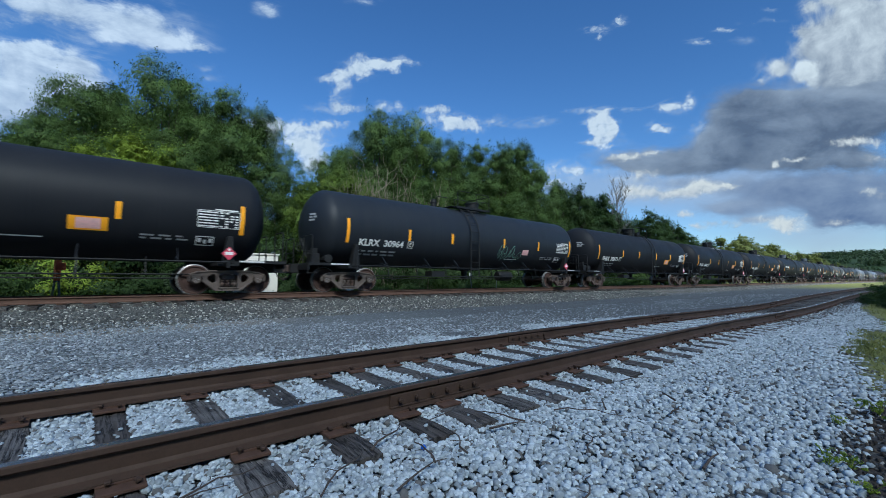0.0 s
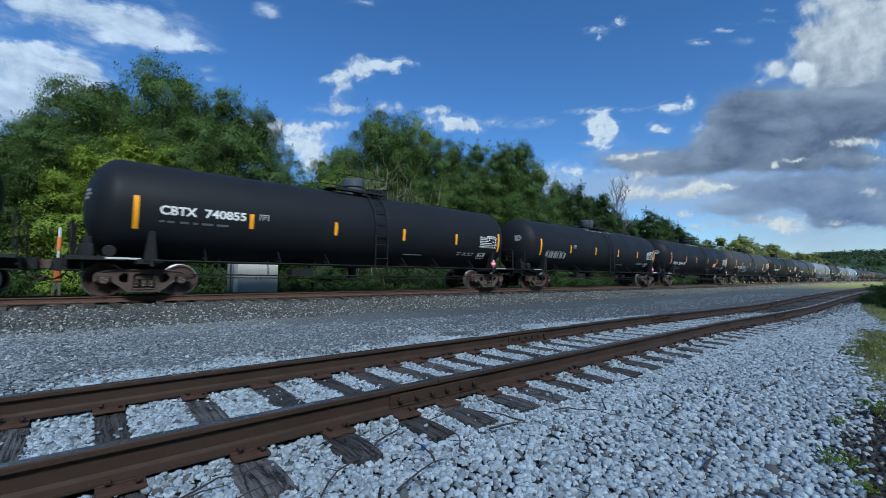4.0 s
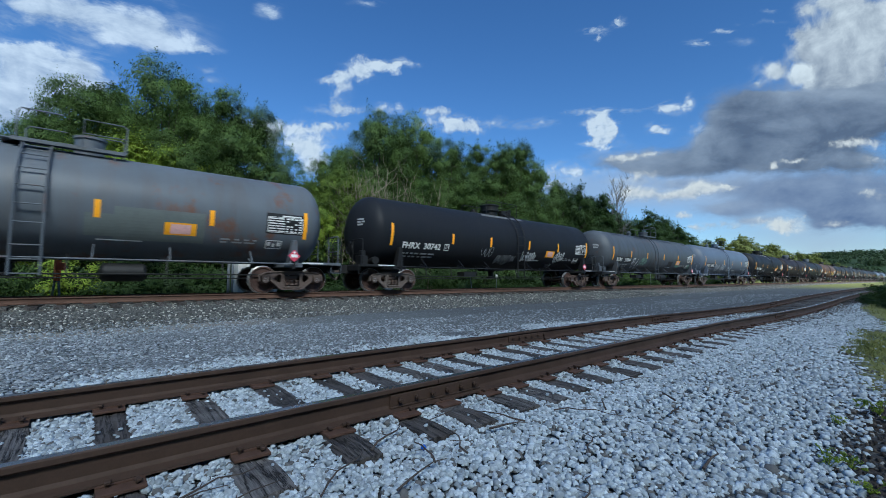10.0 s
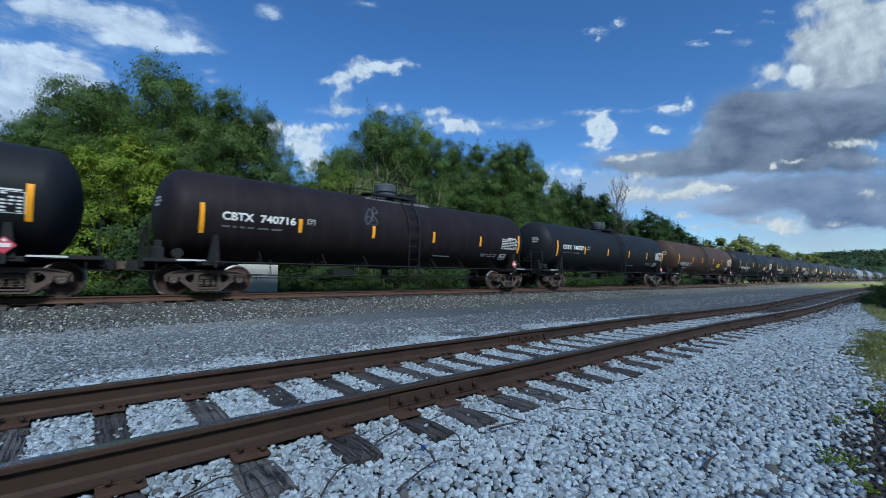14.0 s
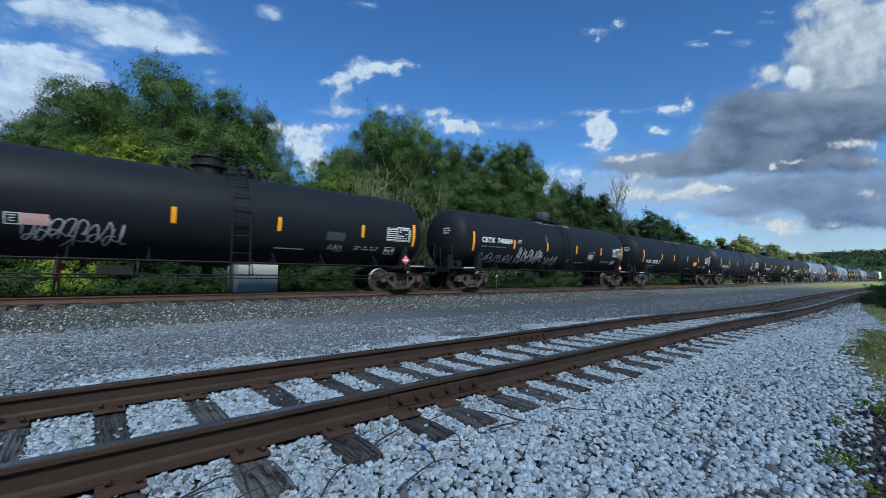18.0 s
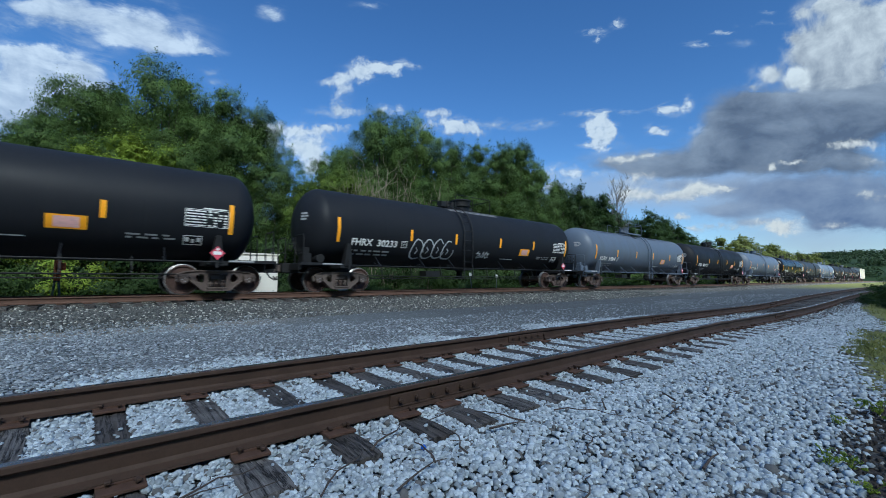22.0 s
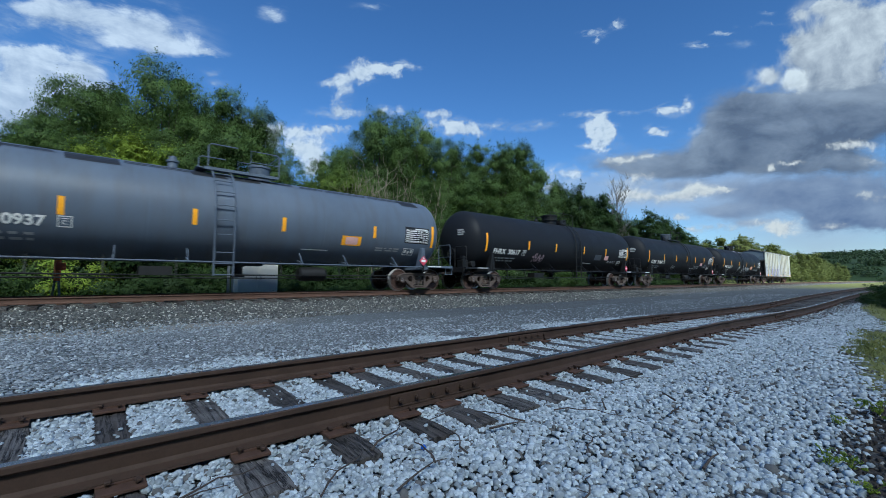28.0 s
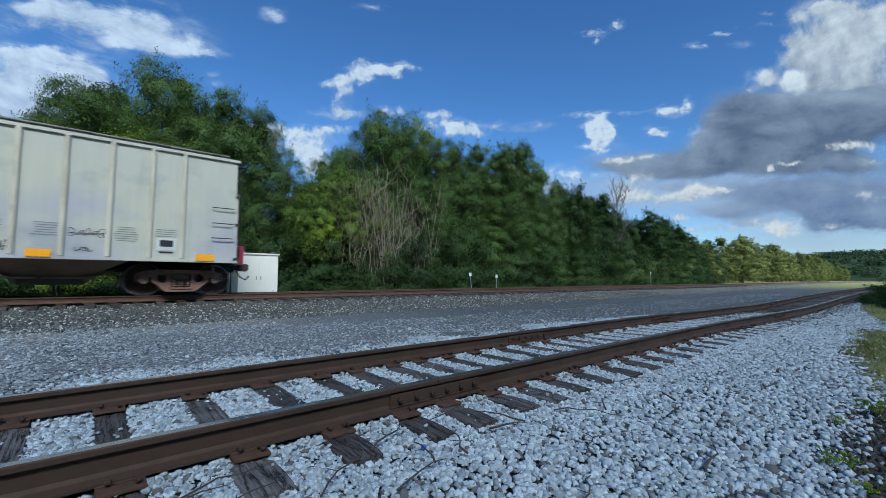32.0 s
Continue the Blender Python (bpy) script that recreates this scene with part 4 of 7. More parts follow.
SIDING_Y, MAIN_Y, MAIN_TOP = 3.355, 15.38, 0.537
build_track("siding_track", "rusty siding track on weathered wooden ties", SIDING_Y, 0.19, -8, 44, 420, 0, 24, [(-1, 2.13), (1, 5.2), (1, 10.15), (-1, 13.9), (1, 21.0)], 12)
build_track("main_track", "main line track with brown steel rails", MAIN_Y, MAIN_TOP, -60, 62, 900, -10.0, 40, [], -99, M_RUSTMAIN)


# ---- the train ----
PITCH = 18.27
R_TANK, Z_TANK, HALF = 1.50, 2.50, 8.35
WHEEL_R = 0.457
TRUCK_X = 7.04


def ride(t):
    """How far the train has gone after t seconds."""
    return 19.829 * t + 0.00778 * t * t - 0.0001134 * t ** 3


def tank_mesh():
    prof = [(-HALF, 0.02)]
    for i in range(1, 15):
        a = math.pi / 2 * i / 14
        prof.append((-HALF + 0.78 * (1 - math.cos(a)), R_TANK * math.sin(a)))
    body = [-5.2, -2.6, 0.0, 2.6, 5.2]
    for x in body:      # weld seams
        prof += [(x - 0.06, R_TANK), (x - 0.03, R_TANK), (x - 0.008, R_TANK + 0.002), (x + 0.008, R_TANK + 0.002), (x + 0.03, R_TANK), (x + 0.06, R_TANK)]
    prof += [(-h, r) for h, r in prof[14::-1]]
    return Shape().lathe(prof, "x", 64, (-0.11, 0, Z_TANK)).done("tank", smooth=True)


def on_tank(x, z, lift=0.004):
    """A place on the tank's near side at height z above the rails."""
    s = max(-0.98, min(0.98, (z - Z_TANK) / R_TANK))
    r = R_TANK + lift
    return (x, -r * math.sqrt(1 - s * s), Z_TANK + r * s)


def strip(s, x0, x1, z0, z1, lift=0.004, lean=0.0):
    """A flat mark laid round the tank."""
    n = max(1, int(abs(z1 - z0) / 0.08))
    v = []
    for i in range(n + 1):
        z = z0 + (z1 - z0) * i / n
        v += [on_tank(x0 + lean * i / n, z, lift), on_tank(x1 + lean * i / n, z, lift)]
    return s.add(v, [(2 * i, 2 * i + 1, 2 * i + 3, 2 * i + 2) for i in range(n)])


def ribbon(s, pts, width, place):
    """A brush stroke through pts (u, v), laid on a surface by place(u, v)."""
    k = len(pts)
    v = []
    for i in range(k):
        a, b = pts[max(i - 1, 0)], pts[min(i + 1, k - 1)]
        d = Vector((b[0] - a[0], b[1] - a[1])).normalized()
        w = width * 0.5 * (0.55 + 0.45 * math.sin(math.pi * (i + 0.5) / k))
        v += [place(pts[i][0] - d.y * w, pts[i][1] + d.x * w), place(pts[i][0] + d.y * w, pts[i][1] - d.x * w)]
    return s.add(v, [(2 * i, 2 * i + 1, 2 * i + 3, 2 * i + 2) for i in range(k - 1)])


def scrawl(seed, x0, x1, z0, z1, width, glyphs, place):
    """Spray-painted scrawl: a flowing line of loops and hooks, unreadable."""
    r, s = random.Random(seed), Shape()
    step, h = (x1 - x0) / glyphs, z1 - z0
    for g in range(glyphs):
        gx, lean = x0 + step * g, 0.18 * h
        kind = r.choice(("loop", "hook", "bowl", "zig"))
        if kind == "loop":
            p = [(0.1, 0.2), (0.3, 0.9), (0.7, 1.0), (0.85, 0.6), (0.5, 0.05), (0.15, 0.3), (0.6, 0.55), (1.1, 0.25)]
        elif kind == "hook":
            p = [(0.05, 0.9), (0.2, 0.1), (0.45, 0.0), (0.7, 0.5), (0.75, 1.05), (0.7, 0.2), (1.1, 0.1)]
        elif kind == "bowl":
            p = [(0.15, 0.0), (0.2, 1.05), (0.75, 0.95), (0.7, 0.55), (0.25, 0.5), (0.8, 0.4), (0.85, 0.0), (0.3, -0.05)]
        else:
            p = [(0.0, 0.75), (0.45, 1.0), (0.15, 0.4), (0.8, 0.65), (0.4, 0.0), (1.05, 0.2)]
        p = [(gx + step * (1.3 * u - 0.15 + r.uniform(-0.22, 0.22)) + lean * v, z0 + h * (v + r.uniform(-0.2, 0.2))) for u, v in p]
        for _ in range(3):
            p = [p[0]] + [q for a, b in zip(p, p[1:]) for q in ((a[0] * 0.75 + b[0] * 0.25, a[1] * 0.75 + b[1] * 0.25), (a[0] * 0.25 + b[0] * 0.75, a[1] * 0.25 + b[1] * 0.75))] + [p[-1]]
        ribbon(s, p[::2], width * 0.8, place)
    return s


def letters(text, width, height, place, cuts=5, bold=0.032):
    """Words in the built-in font, width by height, laid on a surface."""
    cu = bpy.data.curves.new("lettering", "FONT")
    cu.body = text
    cu.offset = bold
    ob = bpy.data.objects.new("lettering", cu)
    me = bpy.data.meshes.new_from_object(ob)
    bpy.data.objects.remove(ob)
    bm = bmesh.new()
    bm.from_mesh(me)
    lo = [min(v.co[i] for v in bm.verts) for i in (0, 1)]
    hi = [max(v.co[i] for v in bm.verts) for i in (0, 1)]
    for c in range(1, cuts):
        bmesh.ops.bisect_plane(bm, geom=bm.verts[:] + bm.edges[:] + bm.faces[:], plane_co=(0, lo[1] + (hi[1] - lo[1]) * c / cuts, 0), plane_no=(0, 1, 0))
    flats = [(v.co.x, v.co.y) for v in bm.verts]
    for v in bm.verts:
        v.co = place((v.co.x - lo[0]) / (hi[0] - lo[0]) * width, (v.co.y - lo[1]) / (hi[1] - lo[1]) * height)
    # one mesh for each character: faces grouped by where they overlap along the line
    bm.verts.ensure_lookup_table()
    spans = sorted(((min(flats[v.index][0] for v in f.verts), max(flats[v.index][0] for v in f.verts), f) for f in bm.faces), key=lambda q: q[0])
    groups, end = [], -9.0
    for x0, x1, f in spans:
        if x0 > end + 0.001:
            groups.append([])
        groups[-1].append([v.co.copy() for v in f.verts])
        end = max(end, x1)
    bm.free()
    out = []
    for g in groups:
        s = Shape()
        at = {}
        for q in g:
            s.f.append(tuple(at.setdefault(tuple(round(c, 4) for c in p), len(at)) for p in q))
        s.v = list(at)
        s.f = [f for f in s.f if len(set(f)) == len(f)]
        out.append(s)
    return out


def side_frame():
    """Cast side frame: a thick plate with two round-cornered windows, the spring opening between them and the bearing seats."""
    half = [(0.0, 0.105), (0.34, 0.105), (0.45, 0.14), (0.58, 0.27), (0.71, 0.40), (0.745, 0.53), (1.03, 0.53), (1.045, 0.40), (1.105, 0.40), (1.115, 0.56), (1.06, 0.645), (0.86, 0.71), (0.55, 0.745), (0.0, 0.745)]
    outer = half[1:-1] + [(-x, z) for x, z in reversed(half[1:-1])]
    eye_hole = [(0.45 + 0.115 * math.cos(q) + 0.03 * math.cos(2 * q), 0.50 + 0.135 * math.sin(q)) for q in (math.tau * i / 12 for i in range(12))]
    nest = [(-0.25, 0.215), (0.25, 0.215), (0.25, 0.56), (0.21, 0.62), (-0.21, 0.62), (-0.25, 0.56)]
    rings = [outer, eye_hole, [(-x, z) for x, z in reversed(eye_hole)], nest]
    flat = [p for ring in rings for p in ring]
    n = len(flat)
    tris = tessellate_polygon([[Vector((x, z, 0)) for x, z in ring] for ring in rings])
    s = Shape()
    faces = [tuple(t) for t in tris] + [tuple(q + n for q in reversed(t)) for t in tris]
    k = 0
    for ring in rings:
        m = len(ring)
        faces += [(k + i, k + (i + 1) % m, n + k + (i + 1) % m, n + k + i) for i in range(m)]
        k += m
    s.add([(x, -0.055, z) for x, z in flat] + [(x, 0.055, z) for x, z in flat], faces)
    for k in (-1, 1):
        s.beam((0, 0, 0.728), (k * 0.55, 0, 0.728), 0.19, 0.045).beam((k * 0.55, 0, 0.728), (k * 0.88, 0, 0.69), 0.19, 0.045).beam((k * 0.88, 0, 0.69), (k * 1.08, 0, 0.60), 0.18, 0.045)
        s.beam((0, 0, 0.125), (k * 0.36, 0, 0.125), 0.20, 0.05).beam((k * 0.36, 0, 0.125), (k * 0.72, 0, 0.43), 0.17, 0.05)
        s.beam((k * 0.275, 0, 0.20), (k * 0.275, 0, 0.62), 0.16, 0.05)
        s.box((k * 0.89, 0, 0.575), (0.30, 0.21, 0.09)).lathe([(-0.10, 0.105), (-0.09, 0.125), (0.09, 0.125), (0.10, 0.105)], "y", 16, (k * 0.89, 0, WHEEL_R))
    s.box((0, 0, 0.20), (0.56, 0.24, 0.05))
    return s.done("side_frame", 0.006)


def spring():
    prof = []
    for i in range(5):
        z = 0.255 + i * 0.044
        prof += [(z, 0.055), (z + 0.022, 0.076)]
    return Shape().lathe(prof, "z", 8).done("spring")


def wheelset():
    s = Shape()
    for k in (-1, 1):
        y = k * 0.72
        prof = [(y - k * 0.05, 0.10), (y - k * 0.055, 0.14), (y + k * 0.01, 0.18), (y + k * 0.02, 0.36), (y - k * 0.045, 0.405), (y - k * 0.055, 0.455), (y - k * 0.05, 0.482), (y - k * 0.03, 0.482),
                (y - k * 0.018, 0.462), (y + k * 0.078, WHEEL_R), (y + k * 0.085, 0.445), (y + k * 0.080, 0.398), (y + k * 0.045, 0.365), (y + k * 0.035, 0.20), (y + k * 0.09, 0.15), (y + k * 0.095, 0.10)]
        s.lathe(prof, "y", 28)
        s.lathe([(k * 0.80, 0.085), (k * 1.07, 0.095), (k * 1.085, 0.08), (k * 1.09, 0.055)], "y", 14)
        for a in range(3):
            c, d = math.cos(a * math.tau / 3) * 0.055, math.sin(a * math.tau / 3) * 0.055
            s.box((c, k * 1.097, d), (0.03, 0.02, 0.03))
    s.lathe([(-0.9, 0.075), (0.9, 0.075)], "y", 12)
    me = s.done("wheelset", smooth=True)
    for m in (M_WHEEL, M_TREAD):
        me.materials.append(m)
    for p in me.polygons:
        r = math.hypot(p.center.x, p.center.z)
        if r > 0.425 or (r < 0.10 and abs(p.center.y) > 1.07):
            p.material_index = 1
    return me


def bolster():
    return Shape().prism([(-0.20, 0.46), (0.20, 0.46), (0.22, 0.60), (-0.22, 0.60)], -1.0, 1.0).lathe([(0.60, 0.22), (0.70, 0.2)], "z", 16).box((0, 0, 0.30), (1.5, 1.3, 0.07)).done("bolster", 0.015)


def coupler():
    s = Shape().box((-0.02, 0, 0.87), (0.62, 0.14, 0.17))
    s.prism([(0.26, 0.76), (0.50, 0.74), (0.56, 0.80), (0.56, 0.96), (0.50, 1.00), (0.26, 0.98)], -0.16, 0.10).box((0.52, 0.13, 0.87), (0.14, 0.10, 0.22))
    s.tube([(0.1, -0.30, 0.80), (0.25, -0.32, 0.55), (0.45, -0.26, 0.45), (0.58, -0.14, 0.58)], 0.028, 8)
    return s.done("coupler", 0.012)


SIDE_FRAME, SPRINGS, WHEELSET, BOLSTER, COUPLER = side_frame(), spring(), wheelset(), bolster(), coupler()
BRAKE_BEAM = Shape().beam((0, -0.62, 0.36), (0, 0.62, 0.36), 0.06, 0.1).box((0.05, -0.72, 0.42), (0.07, 0.10, 0.30)).box((0.05, 0.72, 0.42), (0.07, 0.10, 0.30)).done("brake_beam", 0.006)
AXLES = {-0.89: [], 0.89: []}


def add_truck(car, x, face=M_TRUCK):
    """Four-wheel truck: bolster with its frames, springs and wheelsets."""
    b = part("truck_bolster", BOLSTER, face, car, "grimy brown cast steel", at=(x, 0, 0))
    for y in (-1.0, 1.0):
        part("side_frame", SIDE_FRAME, face, b, at=(0, y, 0))
        for sx in (-0.17, 0.0, 0.17):
            part("spring", SPRINGS, face, b, at=(sx, y, 0))
    for dx in AXLES:
        w = part("wheelset", WHEELSET, M_WHEEL, b, "rusty steel wheels with worn bright treads", at=(dx, 0, WHEEL_R))
        AXLES[dx].append(w)
        part("brake_beam", BRAKE_BEAM, M_TRUCK, b, at=pose(dx - math.copysign(0.50, dx), 0, 0, 0, 0, 0 if dx > 0 else 180))


TANK = tank_mesh()


def ladder_line(x):
    pts = [(x, -1.60, 0.56), (x, -1.60, 1.4)]
    for i in range(15):
        a = radians(-40 + 118 * i / 14)
        pts.append((x, -(R_TANK + 0.13) * math.cos(a), Z_TANK + (R_TANK + 0.13) * math.sin(a)) if a > 0 else (x, -1.62, Z_TANK + 1.5 * math.sin(a)))
    return pts


LADDER = Shape().tube(ladder_line(-0.27), 0.026, 8).tube(ladder_line(0.27), 0.026, 8)
for z in (1.2, 2.6):
    LADDER.beam((-0.27, -1.40, z), (-0.27, -1.62, z), 0.05, 0.03).beam((0.27, -1.40, z), (0.27, -1.62, z), 0.05, 0.03)
LADDER = LADDER.done("ladder", smooth=True)
RUNG = Shape().tube([(-0.27, 0, 0), (0.27, 0, 0)], 0.017, 8).done("rung")
RUNGS = [(-1.60, 0.60), (-1.60, 0.94), (-1.62, 1.28)] + [(-(R_TANK + 0.13) * math.cos(radians(q)), Z_TANK + (R_TANK + 0.13) * math.sin(radians(q))) for q in (-24, -8, 8, 24, 40, 55, 69)]
BAR_TALL, BAR_SHORT = strip(Shape(), -0.065, 0.065, 1.86, 2.77).done("reflector"), strip(Shape(), -0.065, 0.065, 2.08, 2.55).done("reflector")
SIDE_RAIL = Shape().tube([(-6.9, -1.50, 0.99), (6.9, -1.50, 0.99)], 0.024, 8).done("side_rail", smooth=True)
BRACKET = Shape().beam((0, -1.50, 0.99), (0.02, -1.06, 1.38), 0.05, 0.025).beam((0, -1.50, 0.99), (0, -1.0, 1.12), 0.05, 0.03).done("bracket")
SADDLE = Shape()
for k in (-1, 1):
    SADDLE.prism([(-0.32, 0.88), (0.32, 0.88), (0.30, 1.02), (-0.30, 1.02)], k * 0.02, k * 1.42)
    SADDLE.add([(-0.17, k * 1.44, 0.95), (0.17, k * 1.44, 0.95), (0.07, k * 1.50, 1.80), (-0.07, k * 1.50, 1.80), (-0.17, k * 1.10, 0.95), (0.17, k * 1.10, 0.95), (0.07, k * 1.30, 1.80), (-0.07, k * 1.30, 1.80)],
               [(0, 1, 2, 3), (4, 7, 6, 5), (0, 4, 5, 1), (1, 5, 6, 2), (2, 6, 7, 3), (3, 7, 4, 0)])
SADDLE = SADDLE.done("saddle", 0.012)
SILL = Shape().box((-0.25, 0, 0.88), (3.0, 0.56, 0.34)).box((0.95, 0, 0.92), (0.08, 2.5, 0.22)).done("stub_sill", 0.015)
END_DECK = Shape().box((0, 0, 1.045), (1.15, 2.7, 0.035)).box((0, -1.35, 1.02), (1.2, 0.04, 0.10)).box((0, 1.35, 1.02), (1.2, 0.04, 0.10)).box((0.45, -1.25, 0.70), (0.42, 0.05, 0.03)).beam((0.26, -1.25, 0.7), (0.26, -1.3, 1.0), 0.03, 0.03).beam((0.64, -1.25, 0.7), (0.64, -1.3, 1.0), 0.03, 0.03).done("end_deck", 0.006)
END_RAIL = Shape().tube([(0, -1.32, 1.03), (0, -1.32, 2.0), (0, -1.25, 2.06), (0, -0.55, 2.06), (0, -0.5, 2.0), (0, -0.5, 1.05)], 0.022, 8).tube([(0, -1.32, 1.5), (0, -0.5, 1.5)], 0.018, 8).done("end_handrail", smooth=True)
BRAKE_WHEEL = Shape()
BRAKE_WHEEL.tube([(0, 0.26 * math.cos(q), 0.26 * math.sin(q)) for q in (math.tau * i / 20 for i in range(21))], 0.018, 6)
for q in range(4):
    BRAKE_WHEEL.tube([(0, 0, 0), (0.02, 0.26 * math.cos(q * math.pi / 2), 0.26 * math.sin(q * math.pi / 2))], 0.014, 6)
BRAKE_WHEEL = BRAKE_WHEEL.done("brake_wheel", smooth=True)
BRAKE_BOX = Shape().box((0, 0, 0.18), (0.34, 0.42, 0.36)).box((0.02, 0, 0.46), (0.2, 0.22, 0.22)).lathe([(0.0, 0.16), (0.5, 0.16)], "y", 14, (0.5, -0.25, 0.18)).done("brake_valve", 0.015)
RESERVOIR = Shape().lathe([(-0.55, 0.05), (-0.52, 0.20), (-0.45, 0.26), (0.45, 0.26), (0.52, 0.20), (0.55, 0.05)], "x", 18, (2.4, -0.55, 0.66)).done("air_reservoir", smooth=True)
PIPES = Shape().tube([(-6.4, -0.85, 0.62), (-3.0, -0.85, 0.60), (6.4, -0.85, 0.62)], 0.022, 6).tube([(-5.9, -0.45, 0.52), (6.0, -0.45, 0.50)], 0.02, 6)
for x in (-5.1, -3.6, -1.9, 1.2, 3.4, 4.9):
    PIPES.beam((x, -0.85, 0.60), (x, -0.7, 1.15), 0.04, 0.03)
PIPES = PIPES.box((-2.4, -0.6, 0.72), (0.8, 0.5, 0.26)).done("brake_rigging")
OUTLET = Shape().lathe([(1.06, 0.30), (0.95, 0.30), (0.90, 0.16), (0.66, 0.15), (0.62, 0.22), (0.54, 0.22)], "z", 16).box((0, 0, 0.98), (1.5, 0.5, 0.08)).done("bottom_outlet", 0.01)
DIAMOND = Shape().prism([(0, -0.21), (0.21, 0), (0, 0.21), (-0.21, 0)], -0.006, 0.006).done("placard")
DIAMOND_IN = Shape().prism([(-0.115, -0.05), (0.115, -0.05), (0.115, 0.05), (-0.115, 0.05)], -0.010, -0.0065).prism([(0, 0.07), (0.05, 0.115), (0, 0.165), (-0.05, 0.115)], -0.010, -0.0065).done("placard_panel")
POST = Shape().box((0, 0.03, -0.15), (0.10, 0.03, 0.5)).done("placard_holder", 0.004)
SIGN = strip(Shape(), -0.40, 0.40, 1.75, 2.10).done("warning_panel")
SIGN_IN = strip(Shape(), -0.25, 0.25, 1.79, 2.06, 0.008).done("warning_label")


def table_mark(seed, x0, x1, z0, z1, rows):
    """A stencilled test table: a thin frame, lines of unreadable print and broken columns beside them."""
    r, s = random.Random(seed), Shape()
    h, mid = (z1 - z0) / rows, x0 + (x1 - x0) * 0.50
    top = z1 - h
    for a, b, c, d in ((x0 - 0.02, x0 - 0.005, z0, top), (x1, x1 + 0.015, z0, top), (x0, x1, z0 - 0.012, z0 + 0.004), (x0, x1, top - 0.004, top + 0.012)):
        strip(s, a, b, c, d)
    strip(s, x0 + 0.45, x1 - 0.05, top + h * 0.35, top + h * 0.85)
    for i in range(rows - 1):
        z, x = z0 + h * i, x0 + 0.01
        while x < mid - 0.05:
            w = r.uniform(0.10, 0.30)
            strip(s, x, min(x + w, mid - 0.03), z + h * 0.24, z + h * 0.70)
            x += w + r.uniform(0.012, 0.025)
        for j in range(4):
            a = mid + (x1 - mid) * j / 4
            if r.random() < 0.85:
                strip(s, a + 0.012, a + (x1 - mid) / 4 * r.uniform(0.6, 0.9), z + h * 0.22, z + h * 0.74)
    return s.done("stencil_table")


def small_table(x0, x1, z0, z1):
    s = Shape()
    for a, b, c, d in ((x0, x1, z0, z0 + 0.025), (x0, x1, z1 - 0.025, z1), (x0, x0 + 0.025, z0, z1), (x1 - 0.025, x1, z0, z1)):
        strip(s, a, b, c, d)
    w = x1 - x0
    strip(s, x0 + 0.10 * w, x0 + 0.30 * w, z0 + 0.09, z1 - 0.06)
    strip(s, x0 + 0.42 * w, x0 + 0.58 * w, z0 + 0.06, z1 - 0.10)
    return strip(s, x0 + 0.70 * w, x0 + 0.90 * w, z0 + 0.09, z1 - 0.06).done("stencil_table")


def bar_lines(seed, x0, x1, z0, step, rows, thick=0.045):
    r, s = random.Random(seed), Shape()
    for i in range(rows):
        x = x0
        while x < x1 - 0.05:
            w = r.uniform(0.10, 0.34)
            strip(s, x, min(x + w, x1), z0 - i * step, z0 - i * step + thick)
            x += w + r.uniform(0.05, 0.14)
    return s.done("stencil_lines")


TABLES = [table_mark(i, 6.06, 7.20, 2.04, 2.62, 7) for i in range(3)]
SMALL_TABLES = [small_table(6.05, 6.54 + 0.03 * i, 1.50, 1.77) for i in range(2)]
LOW_LINES = [bar_lines(i + 20, 4.70, 5.85, 1.70 - 0.085 * (i % 2), 0.085, 1) for i in range(6)]
DATA_LINES = [bar_lines(i + 30, -6.80, -4.95, 1.56 - 0.13 * (i % 2), 0.13, 1, 0.06) for i in range(8)]
LINE = strip(Shape(), 1.75, 2.75, 1.52, 1.55).done("stencil_line")


def head_line(s, a0, a1, z, h):
    """A line of print round the tank's rounded end."""
    def spot(q, z):
        a = radians(q)
        x, rr = -HALF - 0.11 + 0.78 * (1 - math.cos(a)), R_TANK * math.sin(a)
        y = -math.sqrt(rr * rr - (z - Z_TANK) ** 2)
        return Vector((x, y, z)) + Vector((-math.cos(a), y / rr * math.sin(a), 0)) * 0.008
    n = max(2, int((a1 - a0) / 4))
    for i in range(n):
        p, q = a0 + (a1 - a0) * i / n, a0 + (a1 - a0) * (i + 1) / n
        s.add([spot(p, z), spot(q, z), spot(q, z + h), spot(p, z + h)], [(0, 1, 2, 3)])


HEADMARK = Shape()
for a0, a1, z in ((24, 37, 2.88), (22, 29, 2.77), (31, 38, 2.77), (20, 33, 2.66)):
    head_line(HEADMARK, a0, a1, z, 0.07)
HEADMARK = HEADMARK.done("end_stencil")
CBOX = Shape()
for a, b, c, d in ((0, 0.28, 0, 0.025), (0, 0.28, 0.255, 0.28), (0, 0.025, 0, 0.28), (0.255, 0.28, 0, 0.28), (0.09, 0.19, 0.07, 0.09), (0.09, 0.11, 0.07, 0.16), (0.09, 0.19, 0.145, 0.165), (0.07, 0.21, 0.20, 0.225)):
    strip(CBOX, -4.55 + a, -4.55 + b, 1.78 + c, 1.78 + d)
CBOX = CBOX.done("stencil_box")


